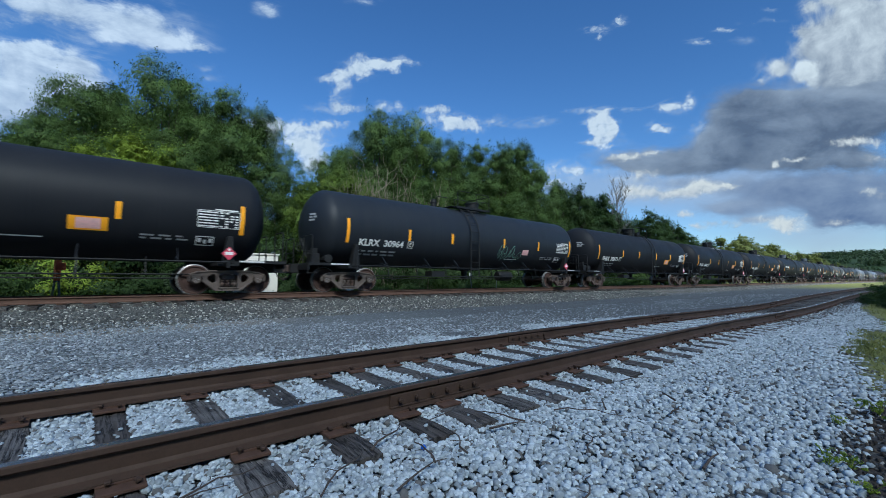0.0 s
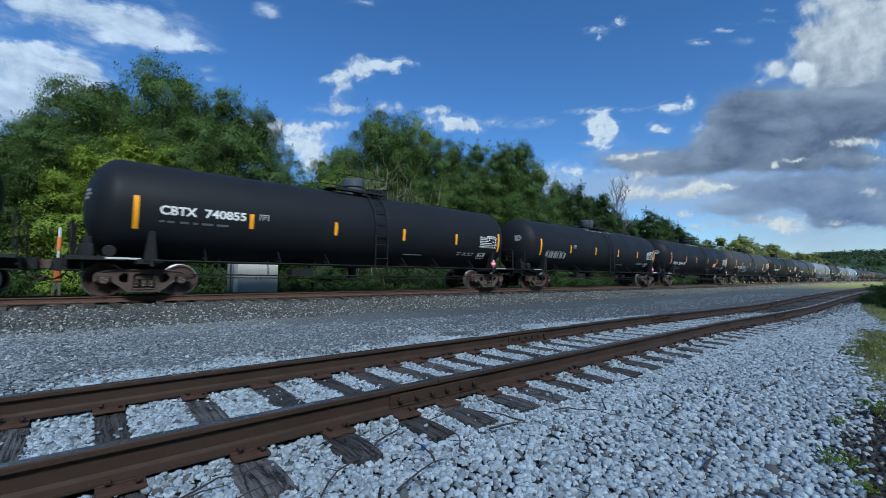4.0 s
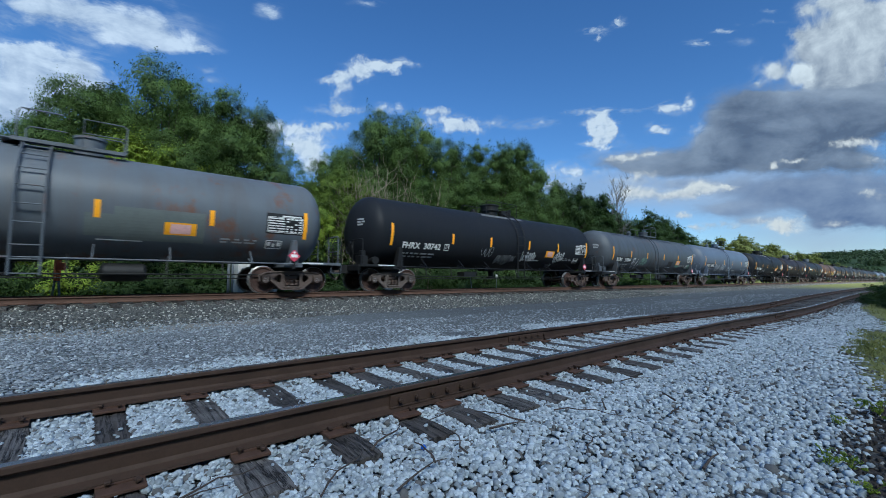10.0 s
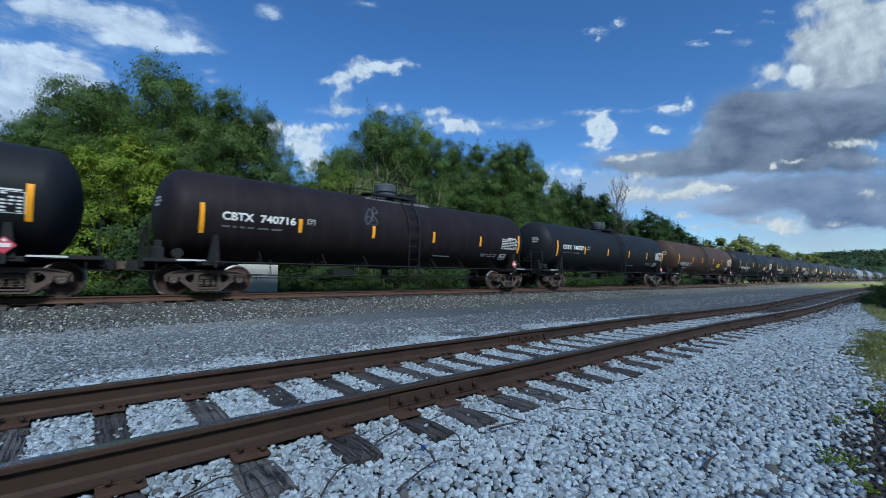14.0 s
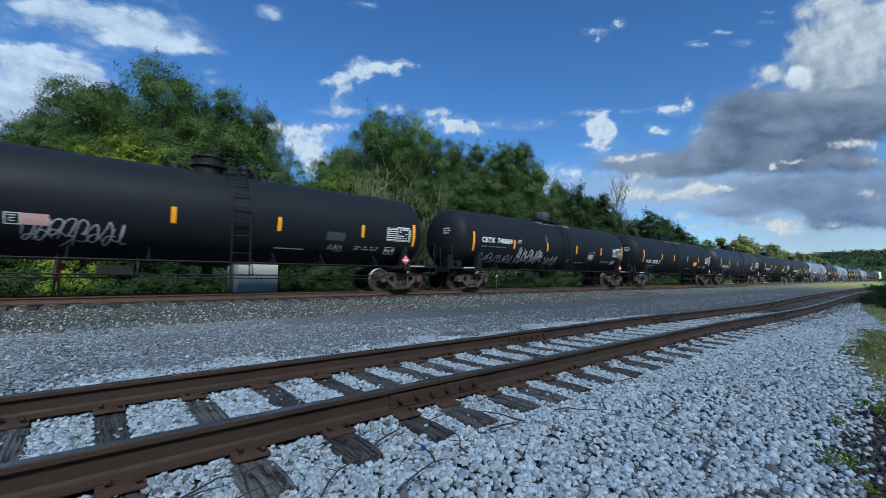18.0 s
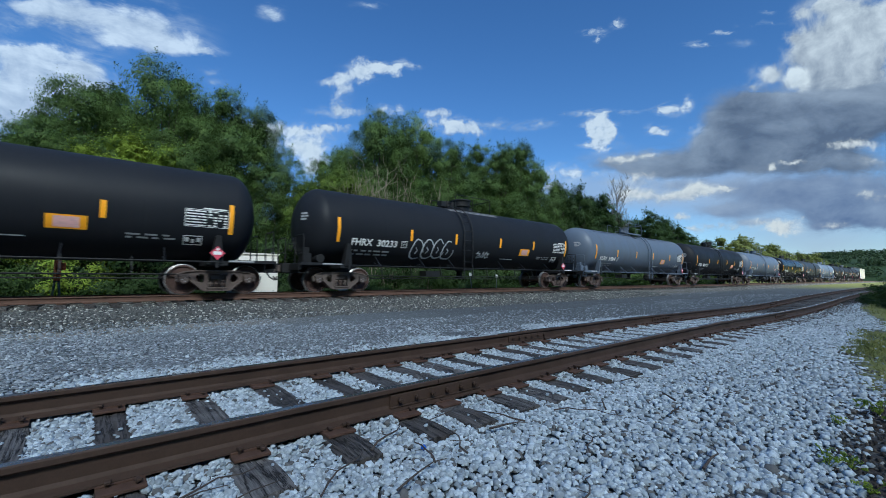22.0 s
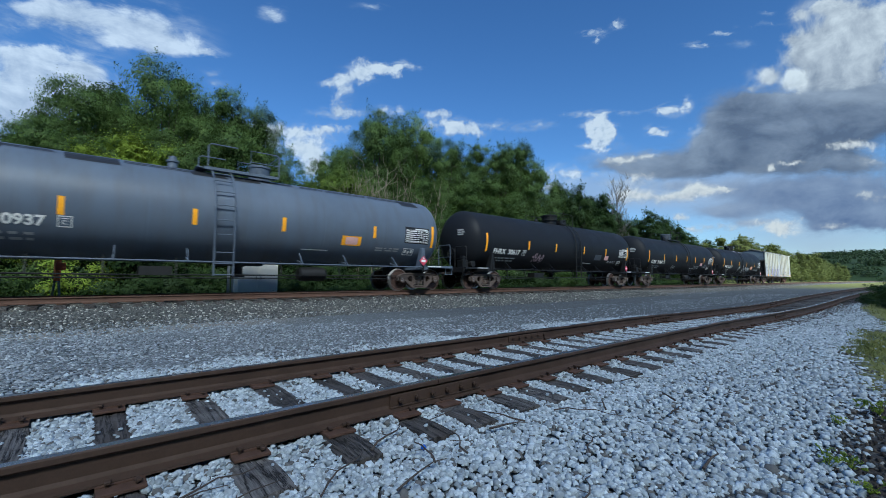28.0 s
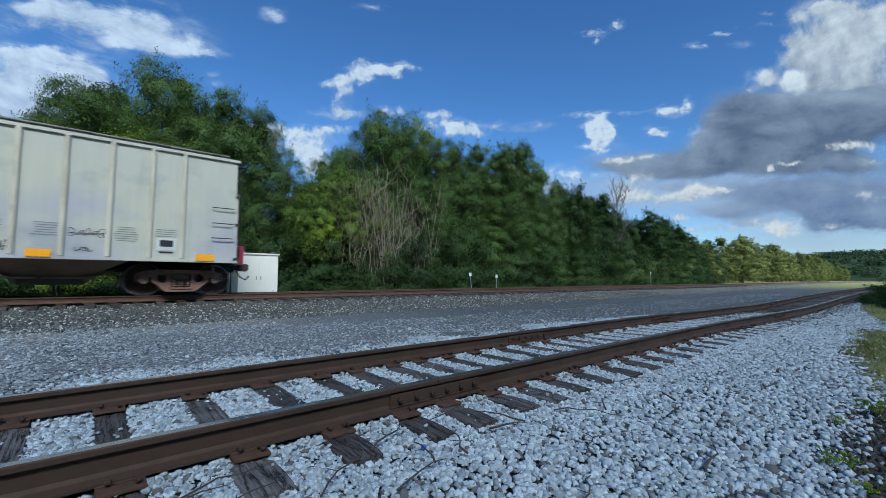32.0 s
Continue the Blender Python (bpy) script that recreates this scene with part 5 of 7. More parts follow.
def dome(kind):
    s = Shape()
    if kind == "low":
        s.lathe([(3.90, 0.44), (4.18, 0.44), (4.19, 0.53), (4.25, 0.53), (4.26, 0.46), (4.46, 0.48), (4.47, 0.53), (4.52, 0.53), (4.55, 0.45), (4.56, 0.1)], "z", 28)
    elif kind == "tall":
        s.lathe([(3.90, 0.42), (4.30, 0.42), (4.31, 0.47), (4.60, 0.47), (4.64, 0.40), (4.66, 0.1)], "z", 28)
    else:
        s.lathe([(3.90, 0.34), (4.42, 0.34), (4.43, 0.38), (4.50, 0.38), (4.52, 0.1)], "z", 24)
    return s.done("dome", smooth=True)


DOMES = {k: dome(k) for k in ("low", "tall", "slim")}
VENT = Shape().lathe([(3.90, 0.15), (4.18, 0.13), (4.20, 0.17), (4.26, 0.17), (4.28, 0.11), (4.38, 0.10), (4.40, 0.05)], "z", 16).done("relief_valve", smooth=True)
DECK = Shape().box((0.4, -0.62, 4.02), (2.3, 0.42, 0.035)).box((0.4, -0.84, 4.0), (2.3, 0.03, 0.10)).box((-0.78, 0, 4.02), (0.35, 1.5, 0.035)).box((0.4, 0.62, 4.02), (2.3, 0.42, 0.035)).beam((-0.5, -0.8, 3.6), (-0.5, -0.8, 4.0), 0.05, 0.03).beam((1.3, -0.8, 3.6), (1.3, -0.8, 4.0), 0.05, 0.03).done("walk_deck", 0.006)
HOOPS = Shape()
for y in (-0.84, 0.84):
    HOOPS.tube([(-0.65, y, 4.0), (-0.65, y, 4.72), (-0.58, y, 4.80), (0.20, y, 4.80)], 0.02, 7).tube([(0.62, y, 4.0), (0.62, y, 4.80), (1.48, y, 4.80), (1.55, y, 4.72), (1.55, y, 4.0)], 0.02, 7).tube([(0.62, y, 4.42), (1.55, y, 4.42)], 0.016, 7)
HOOPS.tube([(1.55, -0.84, 4.75), (1.55, 0.84, 4.75)], 0.018, 7)
LOW_HOOP = Shape()
for y in (-0.92, 0.92):
    LOW_HOOP.tube([(-0.85, y, 3.85), (-0.85, y, 4.50), (-0.78, y, 4.56), (1.48, y, 4.56), (1.55, y, 4.50), (1.55, y, 3.85)], 0.018, 7).tube([(0.3, y, 3.85), (0.3, y, 4.56)], 0.016, 7)
LOW_HOOP.tube([(1.55, -0.92, 4.5), (1.55, 0.92, 4.5)], 0.016, 7)
LOW_HOOP = LOW_HOOP.done("deck_handrail", smooth=True)
TOP_PAD = strip(Shape(), -1.45, 1.85, 3.74, 3.97, 0.003).done("top_plate")
VALVES = Shape().lathe([(3.9, 0.16), (4.22, 0.16), (4.23, 0.20), (4.30, 0.20), (4.32, 0.1)], "z", 14).lathe([(3.9, 0.09), (4.36, 0.09), (4.38, 0.13), (4.42, 0.03)], "z", 12, (0.42, 0.1, 0)).box((-0.42, -0.1, 4.12), (0.32, 0.3, 0.26)).done("valve_housing", smooth=True)
HOOPS = HOOPS.done("deck_handrail", smooth=True)


def add_text(tank, text, r, patch, close, z0):
    if text:
        head, tail = text.split(" ")
        if patch:
            for x0, x1 in ((-6.92, -5.93), (-5.73, -4.58)):
                part("number_patch", strip(Shape(), x0, x1, z0 - 0.02, z0 + 0.40), M_PATCHBLACK, tank, "black repainted patch")
            spans = ((head, -6.84, 0.84), (tail, -5.66, 0.90))
        else:
            wide = 1.15 if len(tail) == 6 else 0.94 if len(tail) == 5 else 0.76
            spans = ((head, -6.80, 0.92), (tail, -5.83 if close else -5.68, wide))
        for word, x0, w in spans:
            for s in letters(word, w, 0.262, lambda u, v: on_tank(x0 + u, z0 + 0.06 + v, 0.009)):
                part("stencilled_character", s, M_LETTER, tank, "white stencilled character of the car number")
    else:
        part("car_number", bar_lines(r.random(), -6.84, -4.8, 1.74, 0.2, 1, 0.32), M_FAINT, tank)


def tank_car(k, text, style, paint, word, extras):
    """One tank car with its trucks, fittings and marks. Its base is on the rails at mid length."""
    r = random.Random(k * 7 + 1)
    car = thing("tank_car", f"{word} railway tank car with stencilled white marks and yellow reflectors", "tank car", group="tank cars of the train")
    tank = part("tank", TANK, paint, car, f"{word} welded steel tank")
    grey = paint in (M_BLUE, M_BLUERUST, M_DIRTY)
    trim = paint if grey else M_UNDER
    bars = extras.get("bars") or ((-7.4, -4.55, -1.65, 1.2, 4.42, 7.3) if grey else (-7.34, -4.36, -1.45, 1.58, 4.5, 7.36) if style == "tall" else (-7.37, -4.06, -1.53, 1.5, 4.2, 7.28))
    for i, x in enumerate(bars):
        part("reflector", BAR_TALL if i in (0, len(bars) - 1) else BAR_SHORT, M_YELLOW, tank, at=(x, 0, 0))
    if grey:
        part("table_patch", strip(Shape(), 6.0, 7.24, 1.98, 2.66, 0.002), M_PATCHBLACK, tank, "dark panel behind the stencilled table")
    if "worn" in extras:
        x = extras["worn"]
        while x < 6.6:
            w, z = min(r.uniform(0.6, 2.2), 7.2 - x), r.uniform(3.60, 3.80)
            part("worn_paint", strip(Shape(), x, x + w, z, 3.97, 0.003, r.uniform(-0.2, 0.2)), M_WORN, tank, "dark worn paint along the tank's top")
            x += w + r.uniform(0.02, 0.25)
    up = 0.52 if style == "tall" else 0.0
    add_text(tank, text, r, "patch" in extras, "close" in extras, 1.72 + up)
    part("stencil_box", CBOX, M_LETTER, tank, at=(0.42 if up else 0.24 if "patch" in extras else 0.02, -0.13 if up else 0, up * 0.96))
    for i in (0, 1):
        tagged(part("stencil_line", DATA_LINES[k % 4 * 2 + i], M_FAINT, tank, at=(0, -0.275 if up else 0, up)), "", "", "", "stuff")
        tagged(part("stencil_line", LOW_LINES[k % 3 * 2 + i], M_FAINT, tank), "", "", "", "stuff")
    tagged(part("stencil_table", TABLES[k % 3], M_LETTER, tank), "", "", "", "stuff")
    tagged(part("stencil_table", SMALL_TABLES[k % 2], M_LETTER, tank), "", "", "", "stuff")
    part("stencil_line", LINE, M_LETTER, tank)
    tagged(part("end_stencil", HEADMARK, M_FAINT, tank), "", "", "", "stuff")
    if "sign" in extras:
        p = part("warning_panel", SIGN, M_YELLOW, tank, "yellow and pink warning panel", at=(extras["sign"], 0, 0))
        part("warning_label", SIGN_IN, M_PINK, tank, at=(extras["sign"], 0, 0))
    if "pink" in extras:
        part("warning_label", SIGN_IN, M_PINK, tank, "faded pink warning label", at=(extras["pink"], 0, 0))
    if "yellow" in extras:
        part("warning_panel", SIGN, M_LEMON, tank, "blank yellow panel", at=(extras["yellow"], 0, 0))
    for x0, x1, z0, z1 in extras.get("patches", ()):
        part("paint_patch", strip(Shape(), x0, x1, z0, z1, 0.003), M_PATCHGREY if not grey else M_PATCHBLACK, tank, "overpainted patch")
    for x0, x1, z0, z1 in extras.get("pale", ()):
        part("paint_patch", strip(Shape(), x0, x1, z0, z1, 0.003), M_PATCHPALE, tank, "pale overpainted patch")
    for i, (x0, x1, z0, z1, mat, glyphs, width) in enumerate(extras.get("tags", ())):
        part("graffiti", scrawl(k * 10 + i, x0, x1, z0, z1, width, glyphs, lambda u, v: on_tank(u, v, 0.006)), mat, tank, "spray-painted scrawl")
    if "bubbles" in extras:
        x0, x1, z0, z1, n = extras["bubbles"]
        s, w = Shape(), (x1 - x0) / n
        for i in range(n):
            cx, cz, h = x0 + w * (i + 0.5), (z0 + z1) / 2 + r.uniform(-0.04, 0.04), (z1 - z0) / 2
            ring = [(cx + w * 0.58 * math.cos(q) * r.uniform(0.92, 1.05), cz + h * (math.sin(q) - 0.15 * math.cos(2 * q)) * r.uniform(0.94, 1.04)) for q in (math.tau * j / 22 + 0.4 * i for j in range(20))]
            ribbon(s, ring, 0.065, lambda u, v: on_tank(u, v, 0.006))
            ribbon(s, [(cx - w * 0.15, cz + h * 0.3), (cx + w * 0.05, cz), (cx - w * 0.1, cz - h * 0.35)], 0.05, lambda u, v: on_tank(u, v, 0.006))
        part("graffiti", s, W, tank, "large white bubble scrawl")
    # top fittings
    dx, lx, hoop = {"low": (-0.08, 0.62, False), "low_b": (0.10, -0.90, False), "tall": (0.0, 0.42, False), "rail": (0.60, -0.78, True), "rail_b": (-0.50, 0.35, True), "rail_c": (1.50, 0.50, True), "rail_d": (-0.25, 0.52, True)}[style]
    dk = {"low": "low", "low_b": "low", "tall": "tall", "rail": "slim", "rail_b": "slim", "rail_c": "slim", "rail_d": "tall"}[style]
    dm = part("dome", DOMES[dk], trim if dk != "tall" else M_PATCHGREY, car, "round manway dome", at=(dx, 0, 0))
    if style not in ("low", "low_b"):
        part("walk_deck", DECK, M_TOPPAD if (text or "").startswith("SHQX") else trim, car, at=(dx - 0.45, 0, 0) if lx > dx else (lx + 0.25, 0, 0))
    if hoop:
        part("deck_handrail", HOOPS, trim, car, at=(lx + 0.25, 0, 0) if lx < dx else (lx - 1.2, 0, 0))
        part("relief_valve", VENT, trim, car, at=(lx - 1.25, 0, 0))
    else:
        part("deck_handrail", LOW_HOOP, trim, car, at=(dx - 0.35, 0, 0))
        part("valve_housing", VALVES, trim, car, at=(dx - 1.15 if lx < dx else dx + 1.05, -0.25, 0))
        if k % 3 != 2:
            part("top_plate", TOP_PAD, M_TOPPAD if not grey else trim, tank, "scuffed grey strip along the tank's top", at=(dx, 0, 0))
        part("relief_valve", VENT, trim, car, at=(dx + 1.0 if lx < dx else dx - 0.9, 0.35, -0.12))
    lad = part("ladder", LADDER, trim, car, at=(lx, 0, 0))
    for y, z in RUNGS:
        part("rung", RUNG, trim, lad, at=(0, y, z))
    # underframe
    part("side_rail", SIDE_RAIL, trim, car)
    for x in (-5.6, -3.4, -1.7, 1.7, 3.4, 5.6):
        part("bracket", BRACKET, paint if not grey else trim, car, at=(x, 0, 0))
    for x, turn in ((-1, 180), (1, 0)):
        part("saddle", SADDLE, trim, car, at=(x * 6.95, 0, 0))
        part("stub_sill", SILL, M_UNDER, car, at=pose(x * 7.75, 0, 0, 0, 0, turn))
        part("end_deck", END_DECK, trim, car, at=pose(x * 8.12, 0, 0, 0, 0, turn) if x > 0 else Matrix.Translation((x * 8.12, 0, 0)) @ Matrix.Diagonal((-1, 1, 1, 1)))
        part("end_handrail", END_RAIL, trim, car, at=(x * 8.62, 0, 0))
        part("end_handrail", END_RAIL, trim, car, at=pose(x * 8.62, 0, 0, 0, 0, 180))
        part("coupler", COUPLER, M_TRUCK, car, "rusty knuckle coupler", at=pose(x * 8.58, 0, 0, 0, 0, turn))
        h = part("placard_holder", POST, M_UNDER, car, at=(6.92 if x > 0 else -6.92, -1.53 if x > 0 else -1.50, 1.22))
        if x > 0:
            part("placard", DIAMOND, M_RED, h, "red and white diamond placard", at=(0, 0, 0.04))
            part("placard_panel", DIAMOND_IN, M_LETTER, h, at=(0, 0, 0.04))
    white = r.random() < 0.6
    part("kick_strip", Shape().box((-7.55, -1.372, 1.03), (0.75, 0.006, 0.05)), M_SIGNWHITE if white else M_FAINT, car)
    part("kick_strip", Shape().box((7.65, -1.372, 1.03), (0.75, 0.006, 0.05)), M_SIGNWHITE if not white else M_FAINT, car)
    part("brake_valve", BRAKE_BOX, trim, car, at=(-8.35, -0.75, 1.06))
    part("brake_wheel", BRAKE_WHEEL, M_UNDER, car, at=(-8.72, -0.35, 1.75))
    if hoop:
        part("air_reservoir", RESERVOIR, M_UNDER, car)
    part("brake_rigging", PIPES, M_UNDER, car)
    part("bottom_outlet", OUTLET, M_UNDER, car)
    for x in (-TRUCK_X, TRUCK_X):
        add_truck(car, x)
    return car


W, G, PK = M_SPRAY, M_GREENSPRAY, M_PINKSPRAY
BLK, CHR, SLT = ("black", M_BLACK), ("charcoal black", M_SATIN), ("dark slate", M_SLATE)
BLU, DTY, RST = ("blue-grey", M_BLUE), ("grimy blue-grey", M_DIRTY), ("rust-streaked blue-grey", M_BLUERUST)
# number, fittings, paint, marks
CARS = [
    (None, "low", BLK, dict(sign=3.6)),
    ("KLRX 30964", "rail", CHR, dict(pink=3.25, bars=(-7.31, -4.48, -2.08, 1.46, 4.32, 7.4), tags=[(1.1, 2.3, 1.5, 2.2, G, 4, 0.035), (2.2, 2.9, 1.45, 1.9, G, 2, 0.025)])),
    ("FHRX 30571", "low", BLK, dict(sign=3.6)),
    ("FHRX 30498", "low_b", BLK, dict(sign=3.6)),
    ("FHRX 30378", "low_b", BLK, dict(sign=3.4)),
    ("CBTX 740855", "tall", BLK, dict()),
    (None, "tall", BLK, dict()),
    ("FHRX 30744", "low", BLK, dict(sign=3.6)),
    ("TAEX 2204", "rail", ("dusty charcoal", M_DUSTY), dict(pink=4.55, bars=(-7.4, -4.82, -1.71, 0.94, 4.66, 7.24), tags=[(-4.15, -3.45, 1.55, 2.15, W, 3, 0.085), (-3.5, -2.7, 1.4, 1.9, W, 4, 0.085), (-2.25, -1.95, 1.4, 1.7, M_FAINT, 2, 0.03)], patches=[(-0.2, 1.46, 1.72, 2.2), (-3.0, -2.2, 1.9, 2.2)])),
    ("FHRX 30369", "low_b", BLK, dict(sign=3.5)),
    ("SHQX 10427", "rail", SLT, dict(yellow=0.15, pink=4.9, bars=(-7.84, -4.87, -1.6, 1.42, 4.45, 7.67))),
    ("KLRX 31016", "rail_c", RST, dict(patch=1, sign=3.63, bars=(-7.4, -4.55, -1.65, 1.75, 4.42, 7.3), pale=[(1.5, 2.15, 1.62, 2.20), (2.1, 4.25, 1.55, 2.42)])),
]
CARS += [
    ("FHRX 30742", "low", BLK, dict(sign=3.5, tags=[(1.02, 2.2, 1.5, 1.95, W, 7, 0.065), (3.95, 4.85, 1.5, 2.05, W, 4, 0.065), (-2.16, -1.28, 1.65, 2.05, M_FAINT, 3, 0.03), (-0.92, 0.12, 1.3, 1.7, M_FAINT, 5, 0.045), (0.2, 0.5, 1.45, 1.7, M_FAINT, 2, 0.04), (3.7, 4.1, 1.2, 1.4, W, 3, 0.025)])),
    ("KLRX 30844", "rail", DTY, dict(patch=1, bars=(-7.45, -4.81, -2.13, 0.95, 3.9, 7.23), sign=4.05, worn=-6.5, tags=[(-4.55, -3.3, 1.35, 2.0, M_PALE, 3, 0.05), (-3.2, -2.2, 1.6, 2.15, G, 5, 0.05), (3.6, 4.6, 1.55, 1.75, G, 6, 0.08), (6.4, 7.0, 1.5, 1.8, G, 4, 0.07)], patches=[(2.0, 2.9, 1.6, 2.0), (5.2, 5.7, 1.55, 1.78)])),
]
CARS += [
    ("KLRX 30983", "rail", BLU, dict(patch=1, tags=[(-4.05, -2.9, 1.45, 1.95, W, 5, 0.06), (-2.5, -1.3, 1.5, 2.1, W, 6, 0.07), (-0.2, 1.15, 1.3, 1.85, W, 5, 0.07)])),
    ("FHRX 30489", "low", BLK, dict(sign=3.5, tags=[(-4.0, -2.5, 1.45, 1.85, W, 4, 0.04), (0.6, 1.3, 3.2, 3.6, M_PALE, 3, 0.03)])),
    ("CBTX 740716", "tall", ("plum black", M_PLUM), dict(tags=[(-1.9, -1.3, 2.6, 3.3, M_PATCHGREY, 2, 0.06)])),
    ("CBTX 740787", "tall", BLK, dict()),
    (None, "rail", ("weathered brown", M_BROWN), dict(yellow=3.2)),
    ("FHRX 30268", "low_b", BLK, dict(sign=3.75, bars=(-7.3, -4.81, -1.86, 1.12, 4.71, 7.34), tags=[(-4.4, -3.2, 1.45, 2.0, W, 4, 0.05)])),
    ("FHRX 30289", "low", BLK, dict(close=1, bars=(-7.3, -4.8, -1.17, 1.82, 4.96, 7.37), pink=-4.0, tags=[(-4.3, -2.3, 1.4, 1.95, M_PALE, 8, 0.045), (3.6, 4.2, 1.55, 1.75, PK, 4, 0.03)], patches=[(3.52, 4.25, 1.9, 2.2)])),
]
CARS += [
    ("CBTX 740869", "tall", BLK, dict(pink=3.28, tags=[(-6.8, -4.3, 1.35, 1.75, W, 8, 0.05), (-4.1, -1.75, 1.4, 2.1, W, 7, 0.09), (-1.55, -0.3, 1.35, 1.85, W, 5, 0.06), (0.75, 1.0, 1.55, 1.7, M_FAINT, 2, 0.04), (2.9, 3.6, 1.6, 2.2, M_FAINT, 2, 0.05)], patches=[(-1.62, -1.42, 2.55, 2.95)])),
    ("FHRX 30670", "low_b", BLK, dict(sign=3.5)),
    ("TAEX 2159", "low", CHR, dict(pink=4.4, bars=(-7.32, -4.59, -1.61, 1.55, 4.42, 7.26))),
    ("FHRX 30196", "low", BLK, dict(sign=3.5, tags=[(-3.2, -1.7, 1.45, 1.95, M_FAINT, 4, 0.03)])),
    ("FHRX 30233", "low_b", BLK, dict(sign=3.5, bubbles=(-3.95, -1.65, 1.35, 2.15, 4), tags=[(-0.08, 0.8, 1.5, 1.85, W, 4, 0.045)])),
    ("KLRX 30864", "rail_b", BLU, dict(sign=3.15, worn=-6.6)),
    ("FHRX 30189", "low_b", BLK, dict(sign=3.4)),
    ("KLRX 31024", "rail", BLU, dict(patch=1, pink=5.35, worn=2.5)),
    ("ETHX 100332", "rail_b", ("glossy black", M_GLOSS), dict(yellow=1.6, bars=(-7.81, -4.5, -1.6, 1.5, 4.4, 7.6))),
]
CARS += [
    (None, "rail_b", SLT, dict(tags=[(-1.5, -0.2, 1.4, 1.9, M_FAINT, 4, 0.04)])),
    ("KLRX 30937", "rail", BLU, dict(sign=3.6, worn=-6.8, bars=(-7.4, -4.48, -1.57, 1.04, 4.55, 7.45))),
    ("FHRX 30617", "low", BLK, dict(pink=4.4, tags=[(-3.6, -2.6, 1.45, 1.9, PK, 5, 0.05)], patches=[(2.9, 3.7, 1.75, 2.1)])),
    ("KLRX 31064", "rail_d", BLK, dict(pink=4.2, bars=(-7.33, -4.49, -1.98, 0.4, 2.5, 4.81, 7.36), tags=[(2.3, 3.9, 1.45, 1.75, W, 7, 0.035), (-2.6, -1.8, 1.4, 1.7, M_FAINT, 4, 0.03)], patches=[(5.1, 5.7, 1.65, 1.95)])),
    ("FHRX 30250", "low_b", BLK, dict(sign=3.4, bars=(-7.34, -4.87, -1.88, 1.15, 4.65, 7.12), tags=[(-1.82, -1.4, 1.25, 1.7, W, 2, 0.05), (-1.75, -1.35, 1.7, 2.15, W, 2, 0.05), (-0.25, 0.25, 1.4, 2.1, W, 2, 0.05), (0.15, 1.1, 1.3, 1.9, W, 4, 0.055), (1.25, 2.65, 1.5, 1.95, W, 7, 0.055)])),
]


